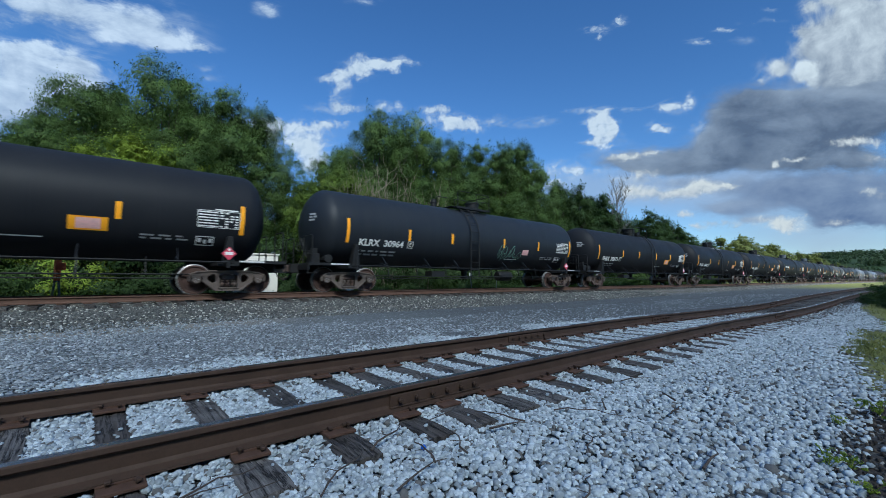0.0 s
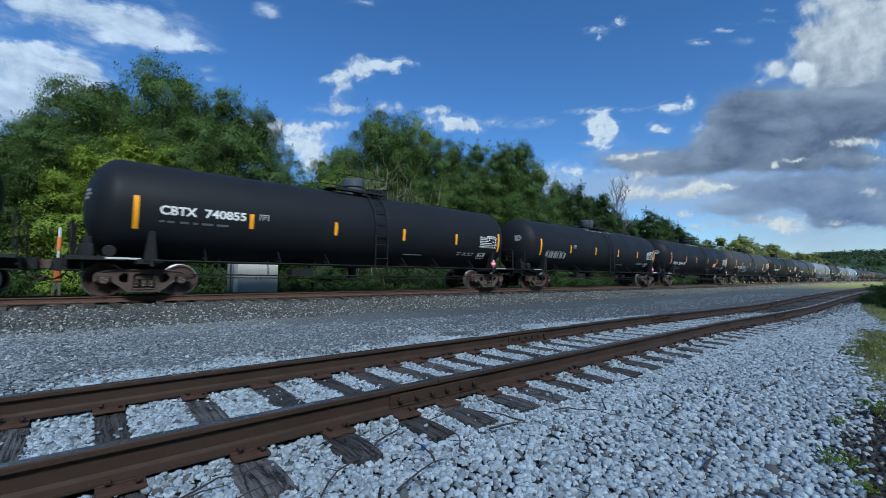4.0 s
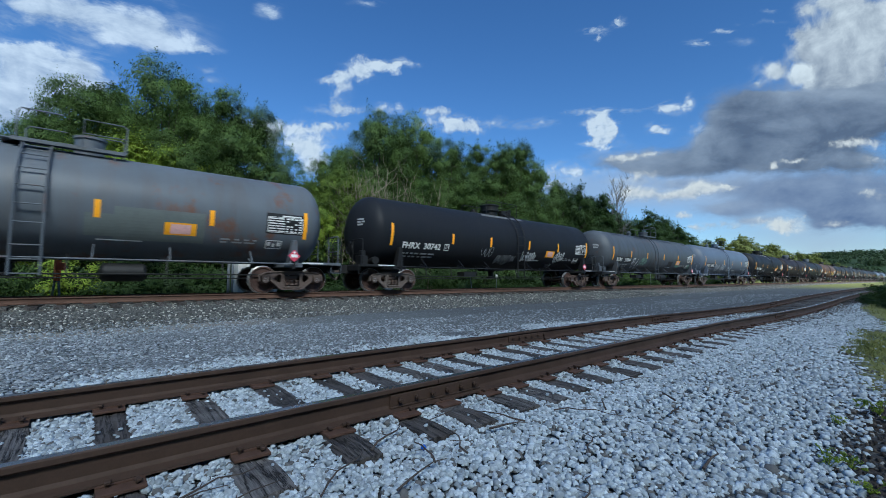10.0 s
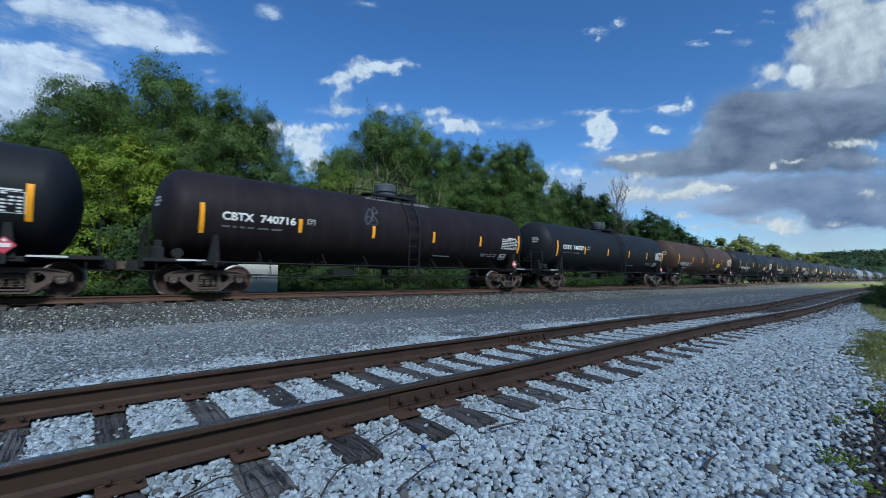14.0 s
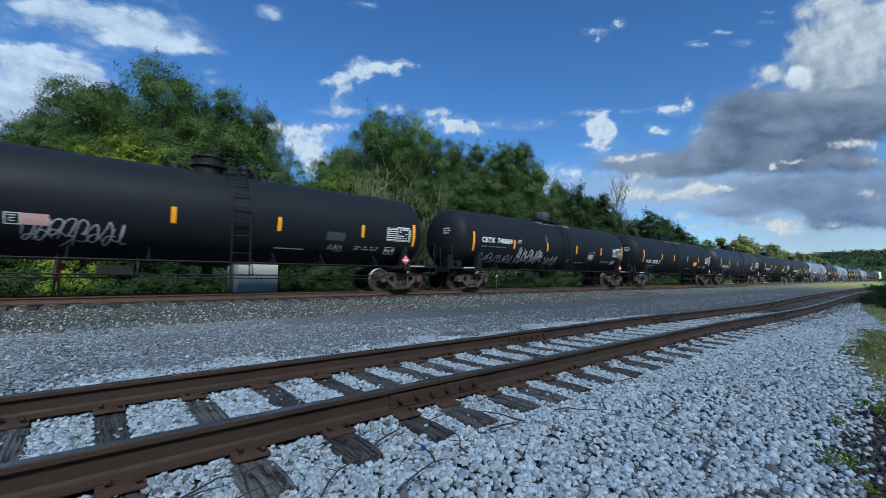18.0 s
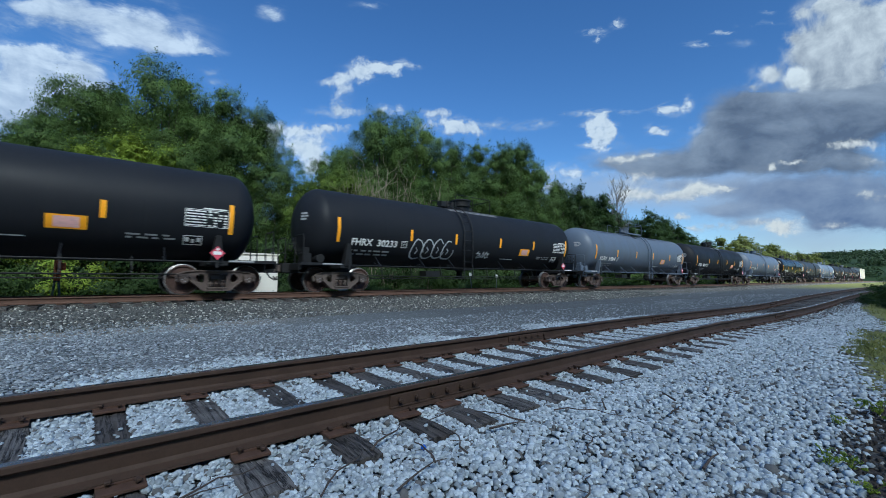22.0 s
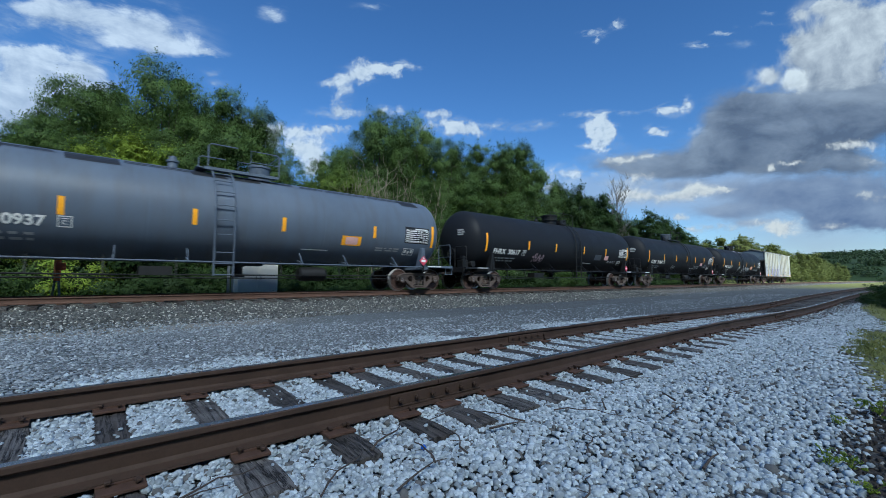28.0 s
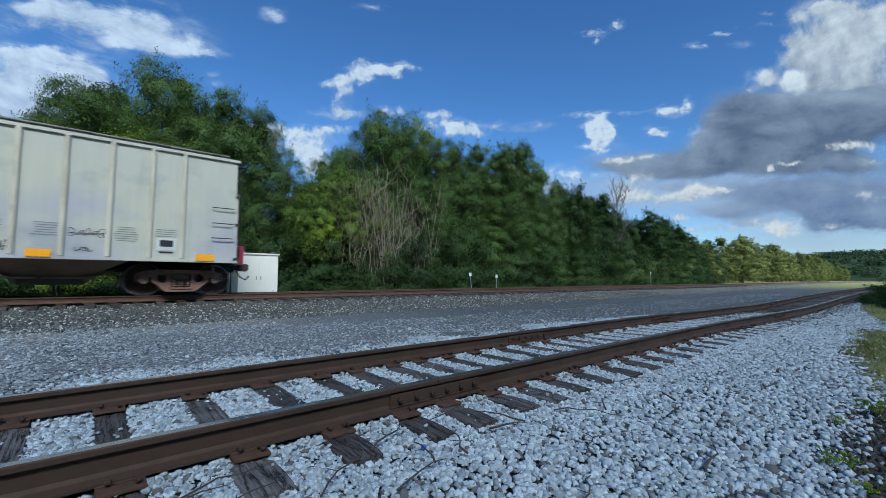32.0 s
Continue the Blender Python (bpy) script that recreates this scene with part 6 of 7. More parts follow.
def hopper_car():
    """Covered hopper: ribbed pale sides, sloped end sheets, bays below and a hatched roof."""
    car = thing("hopper_car", "pale grey covered hopper car with lilac graffiti", "hopper car", group="cars of the train")
    L, B, z0, z1 = 7.58, 1.58, 0.97, 4.17
    for k in (1, -1):
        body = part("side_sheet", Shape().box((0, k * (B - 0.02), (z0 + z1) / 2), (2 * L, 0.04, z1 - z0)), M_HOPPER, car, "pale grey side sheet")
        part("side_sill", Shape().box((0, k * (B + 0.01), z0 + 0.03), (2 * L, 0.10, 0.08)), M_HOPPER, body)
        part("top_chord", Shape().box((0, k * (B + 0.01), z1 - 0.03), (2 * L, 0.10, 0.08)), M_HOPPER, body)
    rib = Shape().prism([(-0.055, z0 + 0.07), (0.055, z0 + 0.07), (0.055, z1 - 0.07), (-0.055, z1 - 0.07)], -B - 0.075, -B).done("rib", 0.02)
    for x in (-6.22, -5.41, -4.54, -3.64, -2.73, -1.80, -0.85, 0.93, 1.84, 2.72, 3.58, 4.48, 5.36, 6.12):
        part("rib", rib, M_RIB, body, at=(x, 0, 0))
    for k in (-1, 1):
        ends = Shape()
        part("end_sheet", Shape().prism([(k * L, 3.1), (k * (L - 0.05), 3.1), (k * (L - 0.05), z1), (k * L, z1)], -B, B).add([(k * L, -B, z1), (k * L, B, z1), (k * L, 0, z1 + 0.34)], [(0, 1, 2)]), M_ENDSHEET, car, "blue-grey upper end sheet")
        ladder = part("end_ladder", Shape().beam((k * (L + 0.08), -B + 0.12, 1.1), (k * (L + 0.08), -B + 0.12, 4.1), 0.05, 0.03).beam((k * (L + 0.08), -B + 0.58, 1.1), (k * (L + 0.08), -B + 0.58, 3.0), 0.05, 0.03), M_UNDER, car)
        for i in range(7):
            part("rung", Shape().tube([(k * (L + 0.09), -B + 0.12, 1.35 + 0.38 * i), (k * (L + 0.09), -B + 0.58, 1.35 + 0.38 * i)], 0.014, 6), M_UNDER, ladder)
        ends.add([(k * L, -B, 3.1), (k * L, B, 3.1), (k * (L - 1.9), B, 1.3), (k * (L - 1.9), -B, 1.3)], [(0, 1, 2, 3)])
        ends.box((k * (L - 0.02), 0, 3.02), (0.10, 2 * B, 0.12)).box((k * (L - 0.02), 0, 2.15), (0.10, 2 * B, 0.10)).box((k * (L - 0.02), 0, 1.02), (0.16, 2 * B, 0.22))
        for y in (-B + 0.06, B - 0.06, -0.7, 0.7):
            ends.box((k * (L - 0.02), y, 2.05), (0.10, 0.10, 2.0))
        ends.box((k * (L - 0.35), -0.85, 1.55), (0.05, 1.4, 1.15)).box((k * (L - 0.35), 0.85, 1.55), (0.05, 1.4, 1.15)).box((k * (L - 0.35), 0, 2.62), (0.05, 3.0, 0.75))
        part("end_frame", ends.done("end_frame"), M_ENDSHADE, car, "brown sloped end sheet and posts, darkened as if in shadow")
    roof = Shape().add([(-L - 0.06, -B - 0.06, z1), (L + 0.06, -B - 0.06, z1), (L + 0.06, 0, z1 + 0.36), (-L - 0.06, 0, z1 + 0.36), (-L - 0.06, B + 0.06, z1), (L + 0.06, B + 0.06, z1)], [(0, 1, 2, 3), (3, 2, 5, 4)])
    part("roof", roof, M_HOPPERDARK, car, "dark weathered roof")
    hatch = Shape().box((0, 0, 0.05), (1.0, 0.6, 0.12)).box((0, 0, 0.13), (1.08, 0.66, 0.05)).done("hatch", 0.02)
    for x in (-6.2, -4.4, -2.6, -0.8, 1.0, 2.8, 4.6, 6.4):
        for y in (-0.62, 0.62):
            part("hatch", hatch, M_HOPPERDARK, car, at=pose(x, y, z1 + 0.20, 13 if y < 0 else -13, 0, 0))
    run = Shape().box((0, -0.14, z1 + 0.47), (2 * L, 0.24, 0.03)).box((0, 0.14, z1 + 0.47), (2 * L, 0.24, 0.03))
    for x in (-7, -5, -3, -1, 1, 3, 5, 7):
        run.box((x, 0, z1 + 0.40), (0.05, 0.5, 0.12))
    part("running_board", run, M_HOPPERDARK, car)
    for x in (-3.4, 0.0, 3.4):
        b = Shape().add([(x - 1.6, -1.3, 1.0), (x + 1.6, -1.3, 1.0), (x + 1.6, 1.3, 1.0), (x - 1.6, 1.3, 1.0), (x - 0.5, -0.5, 0.42), (x + 0.5, -0.5, 0.42), (x + 0.5, 0.5, 0.42), (x - 0.5, 0.5, 0.42)],
                        [(0, 1, 5, 4), (1, 2, 6, 5), (2, 3, 7, 6), (3, 0, 4, 7), (4, 5, 6, 7)]).box((x, -0.6, 0.42), (1.5, 0.10, 0.10)).beam((x - 0.9, -0.9, 0.5), (x + 0.9, -0.9, 0.5), 0.04, 0.04)
        part("hopper_bay", b, M_BAY, car, "grimy brown discharge bay")
        for y in (-0.95, 0.95):
            part("gate_frame", Shape().box((x, y * 0.75, 0.40), (1.3, 0.06, 0.16)).beam((x - 1.3, y, 0.72), (x - 0.4, y * 0.7, 0.44), 0.05, 0.04).beam((x + 1.3, y, 0.72), (x + 0.4, y * 0.7, 0.44), 0.05, 0.04).tube([(x - 0.2, y * 1.1, 0.48), (x - 0.2, y * 0.6, 0.48)], 0.05, 8), M_TRUCK, car, "rusty discharge gate frame")
    part("centre_sill", Shape().box((0, 0, 0.85), (2 * L + 0.5, 0.5, 0.3)), M_UNDER, car)
    grab = Shape().tube([(-0.28, 0, 0), (-0.28, -0.07, 0), (0.28, -0.07, 0), (0.28, 0, 0)], 0.014, 6).done("grab_iron", smooth=True)
    for x in (-L + 0.45, L - 0.42):
        for z in (1.7, 2.15, 2.62):
            part("grab_iron", grab, M_RUST, body, at=(x, -B - 0.03, z))
        part("step", Shape().tube([(x - 0.2, -B + 0.02, 1.0), (x - 0.2, -B, 0.48), (x + 0.2, -B, 0.48), (x + 0.2, -B + 0.02, 1.0)], 0.02, 6), M_UNDER, car)
    for x, w in ((-6.77, 0.48), (-4.92, 0.33), (0.66, 0.40), (3.20, 0.45), (6.72, 0.48)):
        part("reflector", Shape().box((x, -B - 0.084, z0 + 0.13), (w, 0.006, 0.19)), M_YELLOW, body)
    flat = lambda x0, zz, lift: (lambda u, v: (x0 + u, -B - lift, zz + v))
    for x, w in ((-5.82, 0.70), (-4.98, 0.74)):
        part("number_patch", Shape().box((x, -B - 0.003, 1.98), (w, 0.005, 0.78)), M_WHITEPATCH, body, "pale repainted patch")
    part("paint_patch", Shape().box((-4.98, -B - 0.003, 1.30), (0.74, 0.005, 0.50)), M_PINKPATCH, body, "pale pink patch")
    for x, z, t, w in ((-5.98, 2.05, "KL", 0.44), (-5.26, 2.05, "RX", 0.46), (-5.98, 1.68, "57", 0.36), (-5.27, 1.68, "105", 0.52)):
        for q in letters(t, w, 0.27, flat(x, z, 0.009), 1, 0.008):
            part("stencilled_character", q, M_INK, body, "black stencilled character of the car number")
    part("graffiti", scrawl(5, 1.05, 1.75, 1.40, 1.70, 0.022, 5, flat(0, 0, 0.006)), M_INK, body, "dark marker scrawl")
    part("graffiti", scrawl(6, 2.02, 2.66, 1.15, 1.38, 0.026, 6, flat(0, 0, 0.006)), M_INK, body, "dark marker scrawl")
    part("graffiti", scrawl(7, 3.68, 4.42, 1.55, 1.74, 0.024, 5, flat(0, 0, 0.006)), M_INK, body, "dark marker scrawl")
    part("graffiti", scrawl(8, 3.85, 4.15, 1.18, 1.30, 0.03, 2, flat(0, 0, 0.006)), M_INK, body, "dark marker scrawl")
    # big block signs: thick strokes, a pale outline below a lilac fill
    r = random.Random(4)
    arc = lambda cx, cz, rx, rz, a, b: [(cx + rx * math.cos(radians(q)), cz + rz * math.sin(radians(q))) for q in np.linspace(a, b, 14)]
    line_up = lambda *p: [tuple(np.array(p[i]) * (1 - q) + np.array(p[i + 1]) * q) for i in range(len(p) - 1) for q in np.linspace(0, 1, 5)]
    grow = lambda q: [(x, 1.16 + (z - 1.16) * 1.22) for x, z in q]
    strokes = [grow(q) for q in [line_up((-3.62, 1.80), (-4.06, 1.72), (-4.14, 1.20), (-3.66, 1.22)), line_up((-4.10, 1.50), (-3.72, 1.53)),
               line_up((-3.34, 1.78), (-3.30, 1.45)) + arc(-2.98, 1.40, 0.32, 0.26, 180, 360) + line_up((-2.66, 1.45), (-2.60, 1.74)),
               line_up((-2.34, 1.16), (-2.22, 1.76), (-1.95, 1.36), (-1.66, 1.78), (-1.58, 1.14)),
               arc(-0.98, 1.45, 0.30, 0.32, 90, 450), line_up((-0.48, 1.80), (-0.52, 1.40), (-0.18, 1.36)), line_up((0.02, 1.82), (-0.26, 1.16))]]
    for width, lift, name, paint, label in ((0.42, 0.005, "graffiti_outline", M_PALE, "pale outline of the block signs"), (0.29, 0.008, "graffiti", M_LILAC, "lilac block signs")):
        for q in strokes:
            s = Shape()
            n = len(q)
            for i in range(n - 1):
                e, f = Vector(q[i]), Vector(q[i + 1])
                if (f - e).length < 0.01:
                    continue
                u = (f - e).normalized()
                v = Vector((-u.y, u.x)) * width / 2
                e, f = e - u * width * 0.35, f + u * width * 0.35
                y = -B - lift - 0.0001 * i
                s.add([(p.x, y, max(p.y, 1.06)) for p in (e + v, e - v, f - v, f + v)], [(0, 1, 2, 3)])
            part(name, s, paint, body, label)
    part("stencil_panel", Shape().box((5.76, -B - 0.004, 1.45), (0.46, 0.006, 0.34)), M_SIGNWHITE, body)
    part("stencil_bar", Shape().box((5.76, -B - 0.010, 1.47), (0.32, 0.006, 0.18)), M_INK, body)
    part("stencil_bar", Shape().box((5.76, -B - 0.004, 1.22), (0.34, 0.006, 0.05)), M_INK, body)
    s = Shape()
    for bx, rows in ((-5.9, 3), (4.7, 7), (3.15, 6), (2.15, 5), (5.6, 4)):
        for i in range(rows):
            s.box((bx + 0.15, -B - 0.004, 1.85 - i * 0.06 - (0.42 if bx < 0 else 0)), (r.uniform(0.35, 0.55), 0.005, 0.018))
    tagged(part("stencil_line", s, M_HOPPERPRINT, body), "", "", "", "stuff")
    for x, turn in ((-1, 180), (1, 0)):
        part("coupler", COUPLER, M_TRUCK, car, "rusty knuckle coupler", at=pose(x * (L + 0.18), 0, 0, 0, 0, turn))
        add_truck(car, x * 6.22, M_TRUCKRED_LIT)
    part("rear_marker", Shape().box((L + 0.36, -0.40, 1.27), (0.20, 0.30, 0.62)).box((L + 0.30, -0.25, 1.02), (0.10, 0.14, 0.20)), M_RED, car, "red end-of-train marker")
    return car


TRAIN = []
for k, (text, style, (word, paint), extras) in enumerate(CARS):
    TRAIN.append((tank_car(k, text, style, paint, word, extras), 5.304 + (k - 0.5) * PITCH))
TRAIN.append((hopper_car(), 5.304 + (len(CARS) - 1) * PITCH + 8.0))


# ---- trees and undergrowth ----
def leaves(rng, centres, radii, per, size, flat=0.75):
    """Small pointed leaves round clump centres; returns arrays of verts and faces."""
    n = len(centres) * per
    c = np.repeat(centres, per, 0)
    r = np.repeat(radii, per)
    d = rng.normal(size=(n, 3))
    d /= np.linalg.norm(d, axis=1)[:, None]
    p = c + d * (r * rng.random(n) ** 0.45)[:, None] * np.array([1, 1, flat])
    nrm = d * 0.7 + rng.normal(size=(n, 3)) * 0.6 + np.array([0, 0, 0.6])
    nrm /= np.linalg.norm(nrm, axis=1)[:, None]
    t = np.cross(nrm, rng.normal(size=(n, 3)))
    t /= np.linalg.norm(t, axis=1)[:, None]
    b = np.cross(nrm, t)
    s = (size * rng.uniform(0.6, 1.35, n))[:, None]
    V = np.stack([p - t * s * 0.75 - b * s * 0.62, p - t * s * 0.75 + b * s * 0.62, p + t * s * 0.85], 1).reshape(-1, 3)
    return V, np.arange(n * 3).reshape(n, 3)


def blades(rng, p, nrm, size):
    """Pointed leaves at p facing nrm."""
    n = len(p)
    nrm = nrm / np.linalg.norm(nrm, axis=1)[:, None]
    t = np.cross(nrm, rng.normal(size=(n, 3)))
    t /= np.linalg.norm(t, axis=1)[:, None]
    b = np.cross(nrm, t)
    s = (size * rng.uniform(0.55, 1.3, n))[:, None]
    V = np.stack([p - t * s * 0.75 - b * s * 0.62, p - t * s * 0.75 + b * s * 0.62, p + t * s * 0.85], 1).reshape(-1, 3)
    return V, np.arange(n * 3).reshape(n, 3)


def clumps(rng, cen, rad, way, per, size):
    """Leafy pads on the ends of boughs: a thick upper skin of leaves, open below."""
    n = len(cen) * per
    d = rng.normal(size=(n, 3)) + np.array([0, 0, 0.55]) + np.repeat(way, per, 0) * 0.55
    d /= np.linalg.norm(d, axis=1)[:, None]
    ragged = np.repeat(rad, per) * (0.55 + 0.5 * rng.random(n) ** 0.6)
    p = np.repeat(cen, per, 0) + d * ragged[:, None] * np.array([1.2, 1.2, 0.62])
    p += rng.normal(size=(n, 3)) * 0.09
    return blades(rng, p, d * 0.55 + np.repeat(way, per, 0) * 0.75 + rng.normal(size=(n, 3)) * 0.24 + np.array([0, 0, 0.15]), size)


def sprays(rng, cen, way, per, size):
    """Leafy shoots that stand out of the crown."""
    m = len(cen)
    way = way * np.array([1, 1, 0.6]) + np.array([0, 0, 0.45]) + rng.normal(size=(m, 3)) * 0.3
    way /= np.linalg.norm(way, axis=1)[:, None]
    n = m * per
    q = rng.random(n)
    p = np.repeat(cen + way * 0.3, per, 0) + np.repeat(way * rng.uniform(0.3, 0.9, (m, 1)), per, 0) * q[:, None] + rng.normal(size=(n, 3)) * (0.17 * (1.15 - q))[:, None]
    return blades(rng, p, rng.normal(size=(n, 3)) * 0.5 + np.array([0, 0, 0.8]), size)


def tree_kind(seed, h, r, base, n_lobe, n_leaf, size, leaf, point=0.62):
    """Meshes of one tree: a tapered trunk with limbs, and a crown of leafy pads on its boughs with sprays standing out of it."""
    g = np.random.default_rng(seed)
    wood = Shape()
    bend = g.normal(0, 0.25, 2)
    trunk = [Vector((bend[0] * q * q, bend[1] * q * q, h * 0.84 * q)) for q in np.linspace(0, 1, 7)]
    wood.tube(trunk, 0.018 * h + 0.04, 9, 0.03)
    lobes = []
    for i in range(n_lobe):
        lift = (i + 0.5) / n_lobe
        a = i * 2.4 + g.uniform(-0.4, 0.4)
        rad = r * g.uniform(0.32, 0.50) * (1.05 - 0.42 * lift)
        reach = (r * (1.0 - point * lift ** 1.7) - rad * 0.8) * g.uniform(0.55, 1.10)
        z = h * (base + (1 - base) * (0.06 + 0.86 * lift)) + g.uniform(-0.3, 0.3)
        z = min(z, h - rad * 0.85)
        tip = Vector((math.cos(a) * reach + bend[0] * lift, math.sin(a) * reach + bend[1] * lift, z))
        lobes.append((*tip, rad))
        root = trunk[min(5, 1 + int(lift * 4))]
        mid = root.lerp(tip, 0.55) + Vector((0, 0, -0.03 * h))
        wood.tube([root, mid, tip], 0.006 * h + 0.02, 6, 0.012)
        for _ in range(3):
            d = Vector(g.normal(size=3)).normalized() * rad
            wood.tube([mid.lerp(tip, 0.6), tip + d], 0.02, 5, 0.006)
    L = np.array(lobes)
    m = 150 + n_leaf // 380
    k = g.choice(len(L), m * 4, p=L[:, 3] ** 2 / (L[:, 3] ** 2).sum())
    d = g.normal(size=(m * 4, 3)) + np.array([0, 0, 0.75])
    d /= np.linalg.norm(d, axis=1)[:, None]
    cen = L[k, :3] + d * L[k, 3:4] * g.uniform(0.84, 1.04, (m * 4, 1)) * np.array([1, 1, 0.82])
    deep = np.zeros(m * 4, int)
    for x, y, z, q in lobes:
        deep += ((cen - (x, y, z)) ** 2).sum(1) < (0.66 * q) ** 2
    keep = np.flatnonzero(deep == 0)[:m]
    cen, d = cen[keep], d[keep]
    V1, F1 = clumps(g, cen, g.uniform(0.34, 0.66, len(cen)) * r / 5.4, d, int(n_leaf * 0.69 / len(cen)), size)
    V2, F2 = sprays(g, cen[::2], d[::2], int(n_leaf * 0.06 / (len(cen) / 2)), size)
    V3, F3 = leaves(g, L[:, :3], L[:, 3] * 0.55, int(n_leaf * 0.12 / n_lobe) + 10, size * 1.8)
    # a thinner skin of leaves over the whole of every bough
    n = int(n_leaf * 0.13)
    k = g.choice(len(L), n, p=L[:, 3] ** 2 / (L[:, 3] ** 2).sum())
    d = g.normal(size=(n, 3)) + np.array([0, 0, 0.35])
    d /= np.linalg.norm(d, axis=1)[:, None]
    V4, F4 = blades(g, L[k, :3] + d * L[k, 3:4] * g.uniform(0.80, 1.03, (n, 1)) * np.array([1, 1, 0.85]), d * 0.8 + g.normal(size=(n, 3)) * 0.3 + np.array([0, 0, 0.2]), size)
    F2, F3, F4 = F2 + len(V1), F3 + len(V1) + len(V2), F4 + len(V1) + len(V2) + len(V3)
    return wood.done("trunk", smooth=True), quads("crown", np.concatenate([V1, V2, V3, V4]), np.concatenate([F1, F2, F3, F4]), leaf)


def bush_kind(seed, h, r, n_clump, per, size, leaf):
    g = np.random.default_rng(seed)
    wood = Shape()
    cen = []
    for i in range(n_clump):
        a, q = g.uniform(0, math.tau), g.random() ** 0.5
        z = h * g.uniform(0.08, 1.0) * (1 - 0.55 * q * q)
        cen.append((math.cos(a) * r * q, math.sin(a) * r * q, z))
        if i % 3 == 0:
            wood.tube([(cen[-1][0] * 0.3, cen[-1][1] * 0.3, 0), (cen[-1][0] * 0.7, cen[-1][1] * 0.7, z * 0.6), cen[-1]], 0.025, 5, 0.006)
    cen = np.array(cen)
    way = cen * np.array([1, 1, 0.3]) / np.linalg.norm(cen * np.array([1, 1, 0.3]), axis=1)[:, None]
    V1, F1 = clumps(g, cen, g.uniform(0.12, 0.30, n_clump) * r * 0.8 + 0.06, way, int(per * 0.8), size)
    V2, F2 = sprays(g, cen[::3], way[::3], int(per * 0.5), size)
    V, F = np.concatenate([V1, V2]), np.concatenate([F1, F2 + len(V1)])
    V[:, 2] = np.maximum(V[:, 2], 0.02)
    return wood.done("stems"), quads("leaves", V, F, leaf)


KINDS = {
    "round_a": tree_kind(11, 12, 5.6, 0.06, 17, 92000, 0.064, M_LEAF),
    "round_b": tree_kind(23, 12, 5.4, 0.06, 17, 92000, 0.064, M_LEAF2),
    "round_c": tree_kind(37, 12, 5.2, 0.06, 16, 92000, 0.064, M_LEAF),
    "tall_a": tree_kind(41, 13, 4.3, 0.06, 18, 92000, 0.061, M_LEAF, 0.70),
    # mid trees wear the leaf colour with shade painted in
    "mid_a": tree_kind(43, 12, 5.2, 0.04, 16, 48000, 0.092, M_LEAF_SHADE),
    "mid_b": tree_kind(47, 12, 4.8, 0.04, 16, 48000, 0.092, M_LEAF_SHADE, 0.7),
    "sapling": tree_kind(61, 8, 1.9, 0.50, 10, 22000, 0.058, M_LEAF3),
    "copse": tree_kind(67, 8, 2.6, 0.25, 13, 30000, 0.060, M_LEAF6),
    "far_a": tree_kind(53, 12, 4.6, 0.03, 14, 26000, 0.115, M_LEAF_SUNNY),
    "far_b": tree_kind(59, 12, 4.4, 0.03, 14, 26000, 0.115, M_LEAF_SUNNY),
}
HEIGHT = {"round_a": 12, "round_b": 12, "round_c": 12, "tall_a": 13, "mid_a": 12, "mid_b": 12, "sapling": 8, "copse": 8, "far_a": 12, "far_b": 12}
WORDS = {"round_a": "broad dark green leafy tree beside the railway", "round_b": "spreading green leafy tree beside the railway", "round_c": "dense dark green tree at the wood's edge",
         "tall_a": "slender green tree at the wood's edge", "mid_a": "green tree along the line, shade put into its dark leaves", "mid_b": "green tree standing along the line",
         "copse": "fresh green bushy young tree before taller trees", "sapling": "yellow-green young tree in front of the wood", "far_a": "olive green tree far along the line, sunlight put into its leaves", "far_b": "green tree far along the line, sunlight put into its leaves"}
BUSHES = {
    "green": bush_kind(71, 3.0, 1.9, 50, 200, 0.062, M_LEAF),
    # dark and low shrubs: shade is part of their leaf colour
    "dark": bush_kind(73, 3.0, 2.0, 50, 200, 0.062, M_LEAF_SHADE),
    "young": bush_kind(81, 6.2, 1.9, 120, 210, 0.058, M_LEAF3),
    "low": bush_kind(83, 1.1, 1.3, 26, 90, 0.07, M_LEAF_SHADE),
}
BUSHWORDS = {"green": "leafy green shrub at the wood's edge", "dark": "green shrub with the wood's shade put into its dark leaves", "young": "tall yellow-green young tree in front of the wood", "low": "low green weeds beside the track"}


def tree(kind, x, y, h, wide=1.0, turn=0.0):
    wood, crown = KINDS[kind]
    s = h / HEIGHT[kind]
    t = thing("tree", WORDS[kind], "tree", group="trees along the railway")
    t.matrix_basis = Matrix.LocRotScale((x, y, ground_z(y) - 0.05), Euler((0, 0, radians(turn))), (s * wide, s * wide, s))
    part("trunk", wood, M_BARK, t, "grey-brown bark")
    part("crown", crown, crown.materials[0], t, "leafy crown")


def bush(kind, x, y, s, tall=1.0, turn=0.0):
    wood, crown = BUSHES[kind]
    b = thing("shrub", BUSHWORDS[kind], "shrub", group="shrubs along the railway")
    b.matrix_basis = Matrix.LocRotScale((x, y, ground_z(y) - 0.03), Euler((0, 0, radians(turn))), (s, s, s * tall))
    tagged(part("stem", wood, M_BARK, b), "", "", "", "stuff")
    tagged(part("foliage", crown, crown.materials[0], b), "", "", "", "stuff")


